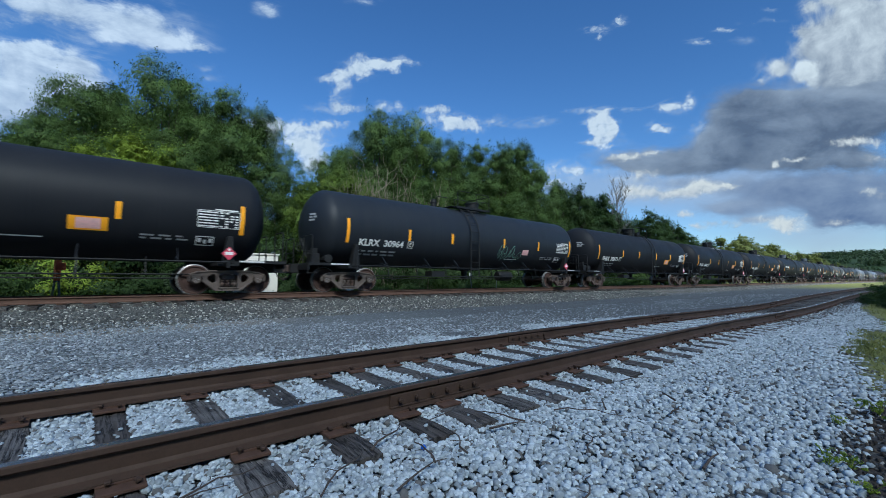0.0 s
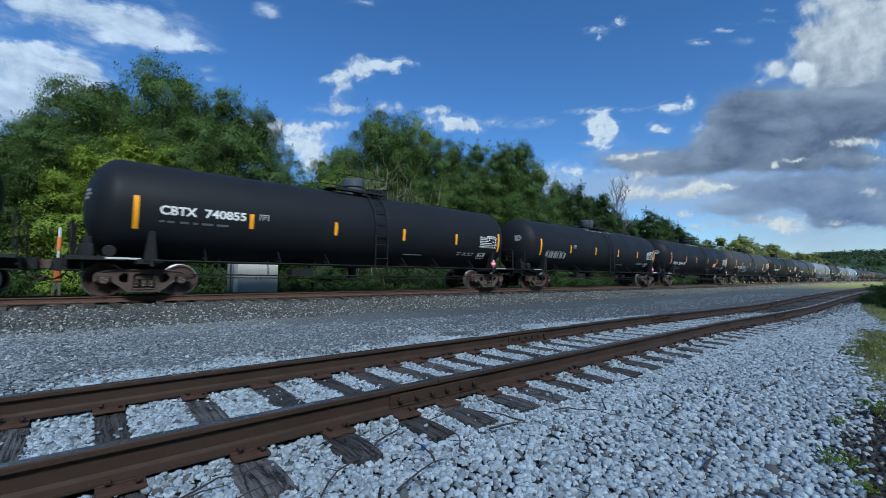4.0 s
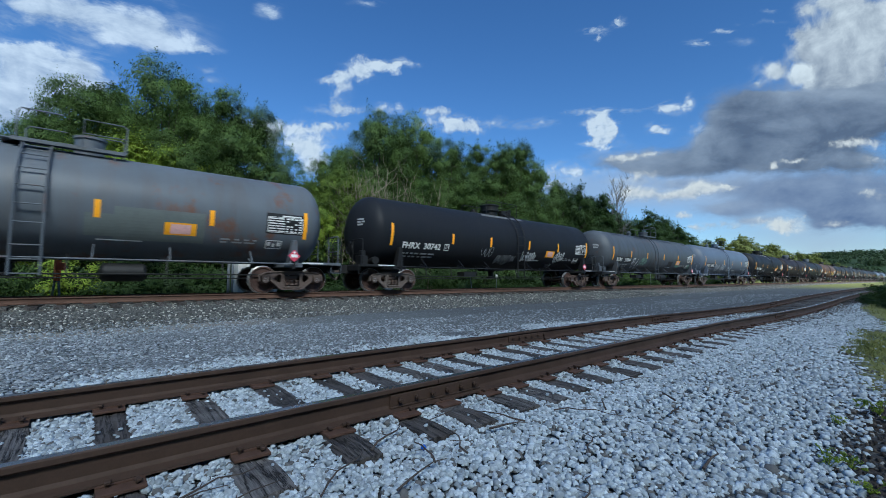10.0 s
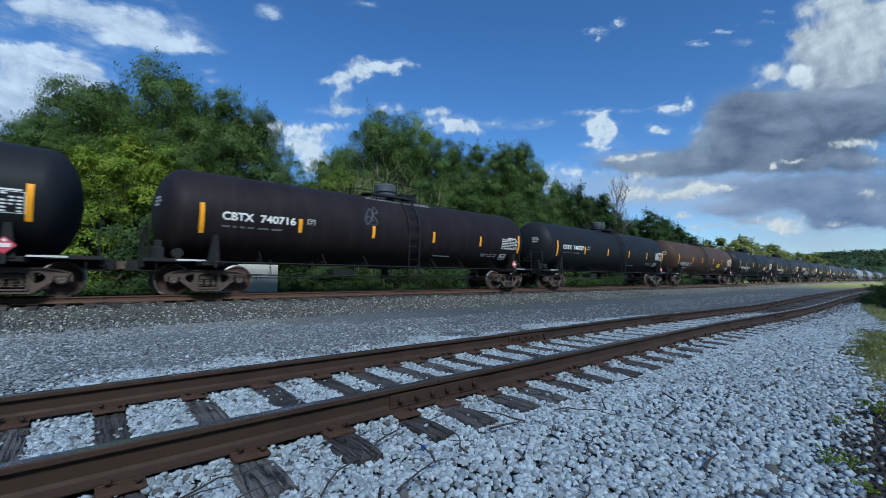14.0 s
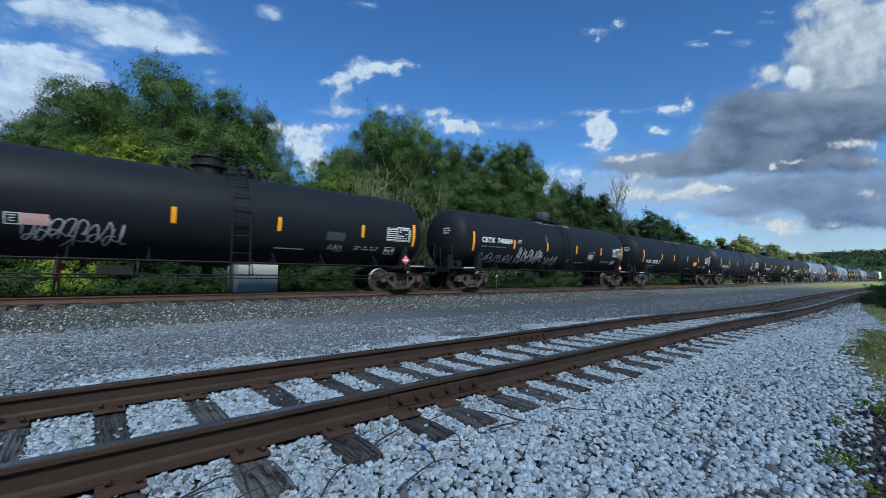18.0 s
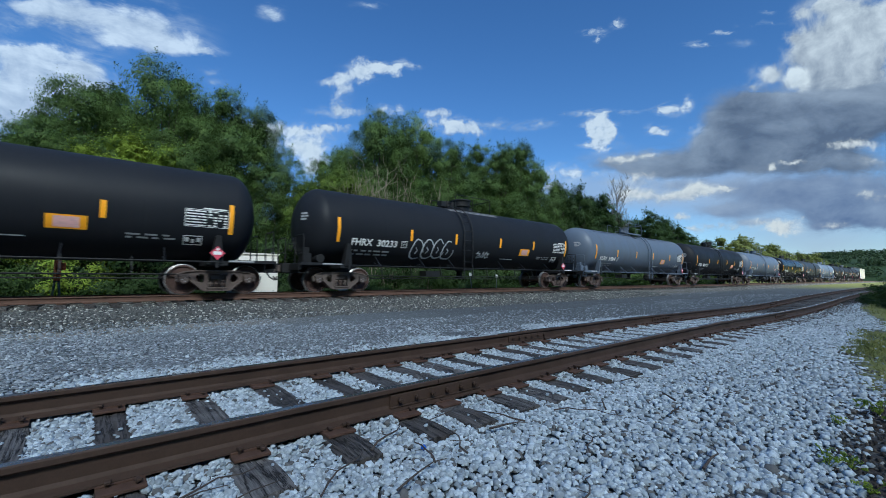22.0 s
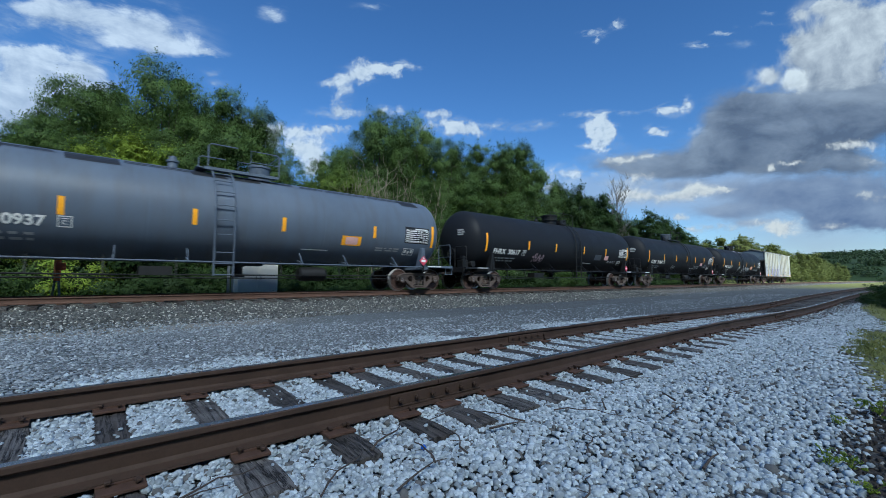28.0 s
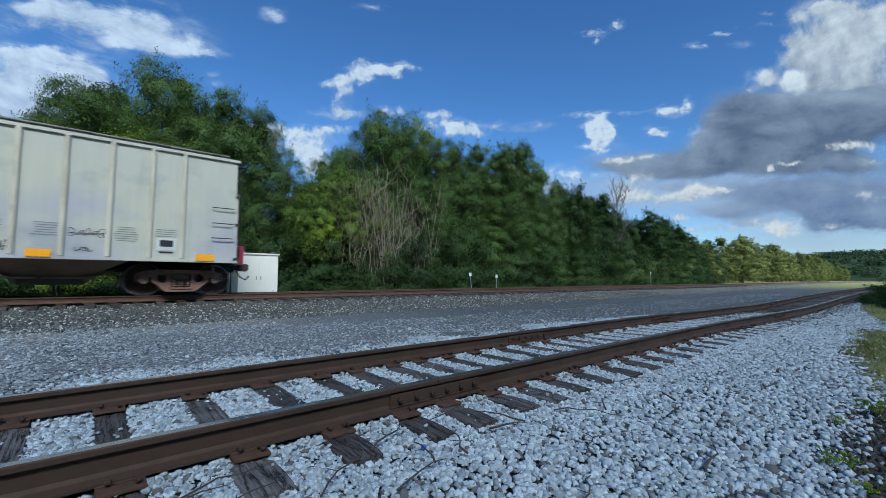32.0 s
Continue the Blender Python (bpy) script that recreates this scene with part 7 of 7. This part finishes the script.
# kind, bearing in marks across the view, row, height, breadth
TREE_ROWS = [
    ("round_c", -864, 29, 7.5, 1.12), ("round_b", -759, 28, 8.7, 0.89), ("round_a", -644, 28, 11.6, 0.67), ("round_c", -579, 29, 12.0, 0.66),
    ("round_b", -498, 27, 13.2, 0.65), ("round_c", -399, 28, 13.0, 0.7), ("round_a", -335, 27.5, 12.2, 0.66), ("round_c", -714, 25.5, 8.6, 0.74),
    ("round_b", -454, 25, 10.0, 0.76), ("mid_a", -439, 33, 14.1, 0.84), ("mid_b", -594, 33, 13.3, 0.86), ("mid_a", -724, 33, 10.3, 0.94),
]
TREE_ROWS += [
    ("round_b", -206, 27, 10.1, 0.57), ("round_c", -172, 28.5, 11.6, 0.56), ("round_a", -119, 28, 14.3, 0.73), ("round_b", -49, 28.5, 15.2, 0.69),
    ("round_c", 6, 27, 13.6, 0.67), ("tall_a", 62, 28.5, 14.3, 0.82), ("tall_a", 101, 27.5, 14.8, 0.76), ("tall_a", 136, 27, 15.5, 0.82),
    ("round_c", 171, 28, 14.6, 0.6), ("round_b", -144, 25.5, 8.5, 0.82), ("round_a", -44, 25.5, 9.0, 0.89), ("round_b", 106, 25.5, 9.0, 1.04),
    ("mid_b", -84, 33, 15.4, 1.02), ("mid_a", 36, 33, 14.9, 1.06), ("mid_b", 116, 33, 16.5, 1.0), ("mid_a", -249, 33, 9.0, 0.71),
    ("mid_b", -209, 32, 9.9, 0.7), ("mid_a", -284, 32, 9.3, 0.65),
]
TREE_ROWS += [
    ("mid_b", 208, 27.5, 12.6, 0.66), ("mid_a", 246, 28.5, 13.3, 0.7), ("mid_b", 286, 28, 12.7, 0.75), ("mid_a", 324, 29, 10.2, 0.89),
    ("mid_a", 366, 27, 11.8, 0.8), ("mid_a", 408, 27.5, 11.3, 0.82), ("mid_b", 441, 28, 8.7, 1.09), ("mid_a", 201, 33, 13.2, 0.96),
    ("mid_b", 266, 33, 13.0, 1.01), ("mid_b", 336, 34, 10.9, 1.17), ("mid_a", 391, 34, 11.9, 1.11), ("mid_a", 226, 30.5, 13.2, 0.79),
    ("mid_b", 266, 30.5, 12.9, 0.91), ("mid_a", 304, 30.5, 11.2, 0.95), ("mid_a", 342, 30, 10.9, 1.04), ("mid_a", 386, 29.5, 12.3, 0.92),
    ("mid_b", 421, 30, 10.8, 1.09),
]


def at_mark(mark, y):
    """Where a line of sight (marks across the view) meets the row of trees at y."""
    return y * math.tan(math.pi / 2 - HEAD + math.atan(mark / 723 / math.cos(TILT)))


for i, (kind, mark, y, h, wide) in enumerate(TREE_ROWS):
    tree(kind, at_mark(mark, y), y, h, wide, turn=i * 67 % 360)
r = random.Random(8)
x = 80.0
i = 0
while x < 420:
    tree(("mid_a", "far_b", "mid_b")[i % 3] if x < 125 else "far_a" if i % 3 else "far_b", x, 33 + r.uniform(-2, 4) + 0.01 * x, r.uniform(0.86, 1.06) * float(np.interp(x, [80, 100, 135, 210, 280, 400], [9, 10.5, 13, 14.6, 14.2, 11])), r.uniform(0.9, 1.2), r.uniform(0, 360))
    x += r.uniform(5, 8) * (1 + x / 320)
    i += 1
for i in range(36):
    x = -9 + 2.3 * i + r.uniform(-0.5, 0.5)
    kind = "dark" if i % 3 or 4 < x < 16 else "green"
    y = 23.0 + r.uniform(-0.9, 1.2)
    if x > 32 and i % 3:
        y += 2.2
    bush(kind, x, y, r.uniform(0.9, 1.25), r.uniform(0.9, 1.5), r.uniform(0, 360))
bush("young", -0.8, 22.5, 0.84, 1.0, 40)
for x, y, h, q in ((-0.4, 23.9, 6.9, 0.9), (0.9, 23.9, 7.7, 1.0), (2.2, 24.0, 7.6, 0.9), (3.3, 24.0, 7.0, 0.8), (10.2, 22.9, 4.9, 0.9)):
    tree("sapling", x, y, h, q, x * 50)
for x, y, h, q in ((9.6, 24.2, 7.0, 0.85), (11.5, 24.0, 8.2, 0.95), (13.4, 24.3, 7.8, 0.85)):
    tree("copse", x, y, h, q, x * 50)
for x, y, q, t in ((1.0, 22.0, 0.85, 1.1), (2.6, 22.1, 0.9, 1.1), (9.4, 21.8, 0.7, 1.0), (11.0, 21.9, 0.75, 1.0), (12.6, 22.0, 0.7, 1.0)):
    bush("dark", x, y, q, t, x * 50)
for i in range(32):
    bush("low", -9 + 2.6 * i + r.uniform(-0.6, 0.6), 20.6 + r.uniform(-0.5, 0.8), r.uniform(0.7, 1.2), r.uniform(0.7, 1.2), r.uniform(0, 360))


def dead_stems():
    """Bare bleached stems in a thicket, and one bare tree top."""
    g = random.Random(5)
    s = Shape()
    for i in range(58):
        x, y, h = g.triangular(9.8, 18.6, 13.8), g.uniform(21.4, 23.4), g.uniform(4.2, 8.2)
        p, lx, ly = [Vector((x, y, 0))], g.uniform(-0.25, 0.25), g.uniform(-0.1, 0.1)
        for q in range(1, 7):
            lx += g.uniform(-0.16, 0.16)
            p.append(p[-1] + Vector((lx * h / 8, ly + g.uniform(-0.05, 0.05), h / 6)))
        s.tube(p, g.uniform(0.014, 0.030), 5, 0.008)
        for _ in range(5):
            n = g.randrange(2, 6)
            q = p[n].lerp(p[n + 1], g.random())
            side = g.choice((-1, 1))
            e = q + Vector((side * g.uniform(0.3, 1.0), g.uniform(-0.3, 0.3), g.uniform(0.4, 1.3)))
            m = q.lerp(e, 0.5) + Vector((side * 0.12, 0, -0.08))
            s.tube([q, m, e], 0.013, 4, 0.006)
            s.tube([m, m + Vector((side * g.uniform(-0.1, 0.4), 0, g.uniform(0.3, 0.7)))], 0.009, 4, 0.004)
    thing("dead_thicket", "thicket of bare bleached dead stems", "dead shrub", kind="stuff", data=s, mat=M_DEAD)
    t = thing("bare_tree", "leafless dead tree standing among green trees", "tree", at=(54.0, 27.0, 0))
    s = Shape().tube([(0, 0, 0), (0.2, 0, 5), (0.1, 0, 9.5), (0.4, 0, 13.5)], 0.15, 8, 0.015)
    part("trunk", s, M_BAREWOOD, t)
    b = Shape()
    for i in range(80):
        z = g.uniform(4.5, 13)
        q = Vector((0.15, 0, z))
        a = g.uniform(0, math.tau)
        e = q + Vector((math.cos(a) * g.uniform(0.8, 2.2), math.sin(a) * g.uniform(0.8, 2.0), g.uniform(1.2, 3.0)))
        b.tube([q, q.lerp(e, 0.5) + Vector((0, 0, -0.15)), e], 0.026, 5, 0.008)
        for _ in range(5):
            f = q.lerp(e, g.uniform(0.5, 1))
            b.tube([f, f + Vector((g.uniform(-0.6, 0.6), g.uniform(-0.5, 0.5), g.uniform(0.3, 1.1)))], 0.022, 4, 0.008)
    part("branch", b, M_BAREWOOD, t)


dead_stems()


def far_hill():
    """A wooded ridge on the horizon."""
    V, F = [], []
    nx, ny = 60, 12
    for i in range(nx + 1):
        for j in range(ny + 1):
            x, q = 480 + 640 * j / ny, i / nx
            y = -300 + 470 * q
            rise = math.sin(math.pi * min(1, j / ny)) ** 0.8 * 35 * min(1.0, (1 - q) / 0.16) ** 0.6 * (1 + 0.22 * noise.noise((i * 0.16, j * 0.3, 3)))
            V.append((x, y, -1 + rise))
    F = [(i * (ny + 1) + j, i * (ny + 1) + j + 1, (i + 1) * (ny + 1) + j + 1, (i + 1) * (ny + 1) + j) for i in range(nx) for j in range(ny)]
    me = quads("hill", np.array(V), np.array(F), M_WOODS, True)
    tagged(new("hill", me), "wooded green hill on the horizon", "hill", kind="structure")
    g = np.random.default_rng(17)
    A = np.array(V)
    F = np.array(F)
    pick = g.integers(0, len(F), 2600)
    w = g.dirichlet((1, 1, 1, 1), 2600)
    cen = (A[F[pick]] * w[:, :, None]).sum(1) + (0, 0, 3)
    LV, LF = leaves(g, cen, g.uniform(3, 6.5, 2600), 50, 1.1, 0.9)
    tagged(new("far_woods", quads("far_woods", LV, LF, M_WOODS)), "far green woods covering the hill", "woods", kind="stuff")


far_hill()


def unseen_shade_hill():
    """An unseen hill added behind the viewpoint to block part of the sun, so that the near tracks lie in shade."""
    V, nx, ny = [], 40, 14
    for i in range(nx + 1):
        for j in range(ny + 1):
            x, q = -620 + 680 * i / nx, j / ny
            end = min(1.0, (1 - i / nx) / 0.06) ** 0.7
            V.append((x, -40 - 260 * q, -1.5 + end * float(np.interp(q, [0, 0.46, 0.7, 1.0], [0, 164, 148, 50])) + 5 * noise.noise((i * 0.7, j * 0.7, 9)) * min(1, q * 6)))
    F = [(i * (ny + 1) + j, (i + 1) * (ny + 1) + j, (i + 1) * (ny + 1) + j + 1, i * (ny + 1) + j + 1) for i in range(nx) for j in range(ny)]
    tagged(new("hillside", quads("hillside", np.array(V), np.array(F), M_LEAF, True)), "unseen green hill added behind the viewpoint to block the sun", "hill", kind="structure")


unseen_shade_hill()


# ---- things beside the tracks ----
def cabinet():
    c = thing("utility_cabinet", "white steel railway signal cabinet beside the track", "cabinet", at=(5.45, 19.0, 0.02))
    part("body", Shape().box((0, 0.45, 1.08), (1.66, 0.9, 2.0)).done("body", 0.012), M_CABINET, c, "white painted steel body")
    part("base", Shape().box((0, 0.45, 0.04), (1.7, 0.94, 0.10)), M_GALV, c)
    part("roof", Shape().prism([(-0.88, 2.08), (0.88, 2.08), (0.86, 2.14), (-0.86, 2.14)], -0.06, 0.98), M_CABINET, c)
    for x in (-0.42, 0.41):
        d = part("door", Shape().box((x, -0.008, 1.08), (0.78, 0.016, 1.88)).done("door", 0.004), M_CABINET, c)
        part("handle", Shape().box((x - math.copysign(0.32, x), -0.03, 1.05), (0.03, 0.03, 0.16)), M_GALV, d)
    for x in (-0.62, 0.62):
        part("lifting_eye", Shape().tube([(x + 0.06 * math.cos(q), 0.1, 2.17 + 0.06 * math.sin(q)) for q in (math.tau * i / 12 for i in range(13))], 0.016, 6), M_GALV, c)
    part("conduit", Shape().tube([(-1.0, 0.2, 0), (-1.0, 0.2, 1.9)], 0.05, 8).tube([(-1.12, 0.35, 0), (-1.12, 0.35, 2.0)], 0.06, 8), M_GALV, c)


def marker(x, y, h):
    m = thing("pipeline_marker", "orange and grey marker post beside the track", "marker post", at=(x, y, ground_z(y)))
    for x in (-0.11, 0.11):
        part("leg", Shape().beam((x, 0, 0), (x * 0.35, 0, h * 0.36), 0.05, 0.06), M_GALV, m)
    part("pole", Shape().lathe([(h * 0.30, 0.045), (h * 0.99, 0.045), (h, 0.03)], "z", 12), M_SIGNWHITE, m, "pale pole")
    part("sleeve", Shape().lathe([(0.78, 0.06), (0.79, 0.085), (1.50, 0.085), (1.52, 0.05)], "z", 16), M_ORANGE, m, "orange plastic sleeve")
    part("sleeve", Shape().lathe([(h * 0.70, 0.050), (h * 0.705, 0.058), (h * 0.87, 0.058), (h * 0.875, 0.05)], "z", 14), M_ORANGE, m, "red-orange band")
    part("sign", Shape().box((0.08, -0.10, 1.24), (0.24, 0.02, 0.24)).done("sign", 0.004), M_MARKERRED, m, "faded red sign plate")


def small_sign(x, y, h, lean):
    s = thing("trackside_sign", "small white sign plate on a thin post", "sign", at=pose(x, y, ground_z(y), 0, lean, 0))
    part("post", Shape().box((0, 0, h / 2), (0.05, 0.03, h)), M_GALV, s)
    part("plate", Shape().box((0, -0.025, h - 0.13), (0.22, 0.012, 0.20)).done("plate", 0.003), M_SIGNWHITE, s)


cabinet()
marker(-0.95, 17.8, 2.48)
small_sign(18.75, 19.2, 1.45, -8)
small_sign(21.3, 19.4, 1.35, 0)
small_sign(46.5, 19.6, 1.9, 0)


def plant(x, y, s, seed):
    g = np.random.default_rng(seed)
    cen = np.stack([g.normal(0, 0.07, 14), g.normal(0, 0.07, 14), g.uniform(0.03, 0.20, 14)], 1) * s
    V, F = leaves(g, cen, g.uniform(0.02, 0.05, 14) * s, 22, 0.015 * s)
    V[:, 2] = np.maximum(V[:, 2], 0.003)
    w = thing("weed", "small bright green weed growing in dark soil", "weed", at=(x, y, ground_z(y)))
    part("leaves", quads("leaves", V, F, M_LEAF3), M_LEAF3, w)
    st = Shape()
    for c in cen[::2]:
        st.tube([(0, 0, 0), tuple(c)], 0.003, 5, 0.0015)
    part("stem", st, M_LEAF3, w)


for i, (x, y, s) in enumerate(((3.72, 0.50, 0.55), (3.52, 0.46, 0.65), (3.60, 0.37, 0.8), (3.28, 0.27, 0.7), (4.55, 0.50, 0.7), (5.35, 0.46, 0.8), (5.2, 0.33, 1.0), (5.1, 0.24, 1.0), (6.2, 0.42, 0.4))):
    plant(x, y, s * 0.6, 100 + i)


def grass_patch():
    g = np.random.default_rng(9)
    n = 34000
    x = np.concatenate([g.uniform(5.6, 13.0, n // 2), g.uniform(8, 40, n // 2)])
    y = np.where(x < 11, g.uniform(-1.2, 1.0, n) , g.uniform(-3.0, 1.7, n))
    near = (y < verge(x) + 0.10 * np.sin(x * 4.9) - 0.03 + g.normal(0, 0.07, n)) & ((x > 6.9) | (g.random(n) < 0.06)) & (g.random(n) < 0.6)
    x, y = x[near], y[near]
    n = len(x)
    a, h = g.uniform(0, math.tau, n), g.uniform(0.015, 0.055, n)
    z = np.interp(y, [p[0] for p in PROFILE], [p[1] for p in PROFILE])
    w = 0.006 + 0.0006 * x
    b0 = np.stack([x - w * np.cos(a), y - w * np.sin(a), z - 0.01], 1)
    b1 = np.stack([x + w * np.cos(a), y + w * np.sin(a), z - 0.01], 1)
    tip = np.stack([x + g.normal(0, 0.04, n), y + g.normal(0, 0.04, n), z + h], 1)
    V = np.stack([b0, b1, tip], 1).reshape(-1, 3)
    tagged(new("grass", quads("grass", V, np.arange(n * 3).reshape(n, 3), M_GRASS)), "short dry green grass at the gravel's edge", "grass", kind="stuff")
    n = 26000
    x, y = g.uniform(-10, 160, n), g.uniform(17.6, 21.5, n)
    a, h = g.uniform(0, math.tau, n), g.uniform(0.10, 0.45, n)
    z = np.interp(y, [p[0] for p in PROFILE], [p[1] for p in PROFILE])
    w = 0.015 + 0.0006 * np.abs(x)
    V = np.stack([np.stack([x - w * np.cos(a), y - w * np.sin(a), z - 0.01], 1), np.stack([x + w * np.cos(a), y + w * np.sin(a), z - 0.01], 1),
                  np.stack([x + g.normal(0, 0.1, n), y + g.normal(0, 0.1, n), z + h], 1)], 1).reshape(-1, 3)
    tagged(new("grass", quads("grass", V, np.arange(n * 3).reshape(n, 3), M_GRASS)), "rough verge grass behind the main track", "grass", kind="stuff")


grass_patch()
for x, y, q, tall in ((25.6, 0.9, 0.42, 0.85), (27.0, 1.3, 0.40, 0.9), (24.4, 0.35, 0.42, 0.75), (29.5, 1.1, 0.45, 0.9), (33.0, 0.8, 0.5, 0.9), (38.0, 0.7, 0.5, 0.8)):
    bush("dark" if x < 28 else "green", x, y, q, tall, x * 40)


def twigs():
    g = random.Random(12)
    for x, y, l, a in ((1.02, 2.0, 0.5, 40), (1.35, 1.75, 0.42, 20), (2.9, 1.72, 0.5, -60), (2.45, 1.45, 0.35, 30), (3.6, 1.35, 0.3, 10), (1.9, 1.15, 0.4, 25), (2.9, 0.9, 0.4, 5), (0.95, 1.6, 0.3, 70), (4.2, 1.9, 0.45, -30), (1.5, 1.95, 0.35, 75), (0.55, 2.05, 0.4, 15), (2.2, 1.9, 0.3, -20), (1.95, 2.28, 0.55, 20), (2.25, 2.05, 0.4, 110), (1.45, 2.22, 0.45, 35), (0.25, 2.10, 0.6, 25), (0.45, 2.22, 0.5, 15), (-0.05, 2.15, 0.5, 40), (1.75, 1.92, 0.35, 60), (3.9, 1.55, 0.3, 50), (4.6, 1.2, 0.35, -15), (3.2, 1.75, 0.3, 35)):
        s, p = Shape(), []
        for i in range(6):
            q = i / 5
            p.append((l * (q - 0.5), g.uniform(-0.03, 0.03) * l * 2, 0.012 + 0.05 * l * math.sin(math.pi * q)))
        s.tube(p, g.uniform(0.004, 0.009), 6, 0.002).tube([p[2], (p[2][0] + 0.1 * l, p[2][1] + 0.16 * l, 0.02)], 0.003, 5, 0.0015)
        thing("twig", "dry dark twig lying on white gravel", "twig", at=pose(x, y, ground_z(y) + 0.035, 0, 0, a), group="fallen twigs", data=s.done("twig", smooth=True), mat=M_TWIG)
    bt = Shape().lathe([(0, 0.014), (0.004, 0.017), (0.018, 0.016), (0.02, 0.008)], "z", 14)
    thing("bottle_cap", "small blue plastic cap on the gravel", "bottle cap", at=pose(1.55, 2.02, -0.03, 50, 0, 20), data=bt.done("bottle_cap", smooth=True), mat=M_BLUEPLASTIC)


twigs()


def motions():
    """The rolling train, its wheels, and the drifting clouds."""
    for car, x in TRAIN:
        walk(car, [(t, pose(x - ride(t), MAIN_Y, MAIN_TOP)) for t in range(33)])
    for dx, wheels in AXLES.items():
        first = wheels[0]
        walk(first, [(i / 30, Matrix.Translation((dx, 0, WHEEL_R)) @ Matrix.Rotation(-(ride(i / 30) / WHEEL_R) % math.tau, 4, "Y")) for i in range(961)])
        for w in wheels[1:]:
            w.rotation_mode = "QUATERNION"
            w.animation_data_create()
            w.animation_data.action = first.animation_data.action
            w.animation_data.action_slot = first.animation_data.action_slot
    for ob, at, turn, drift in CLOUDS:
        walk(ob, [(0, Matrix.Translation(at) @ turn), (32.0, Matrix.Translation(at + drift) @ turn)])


motions()
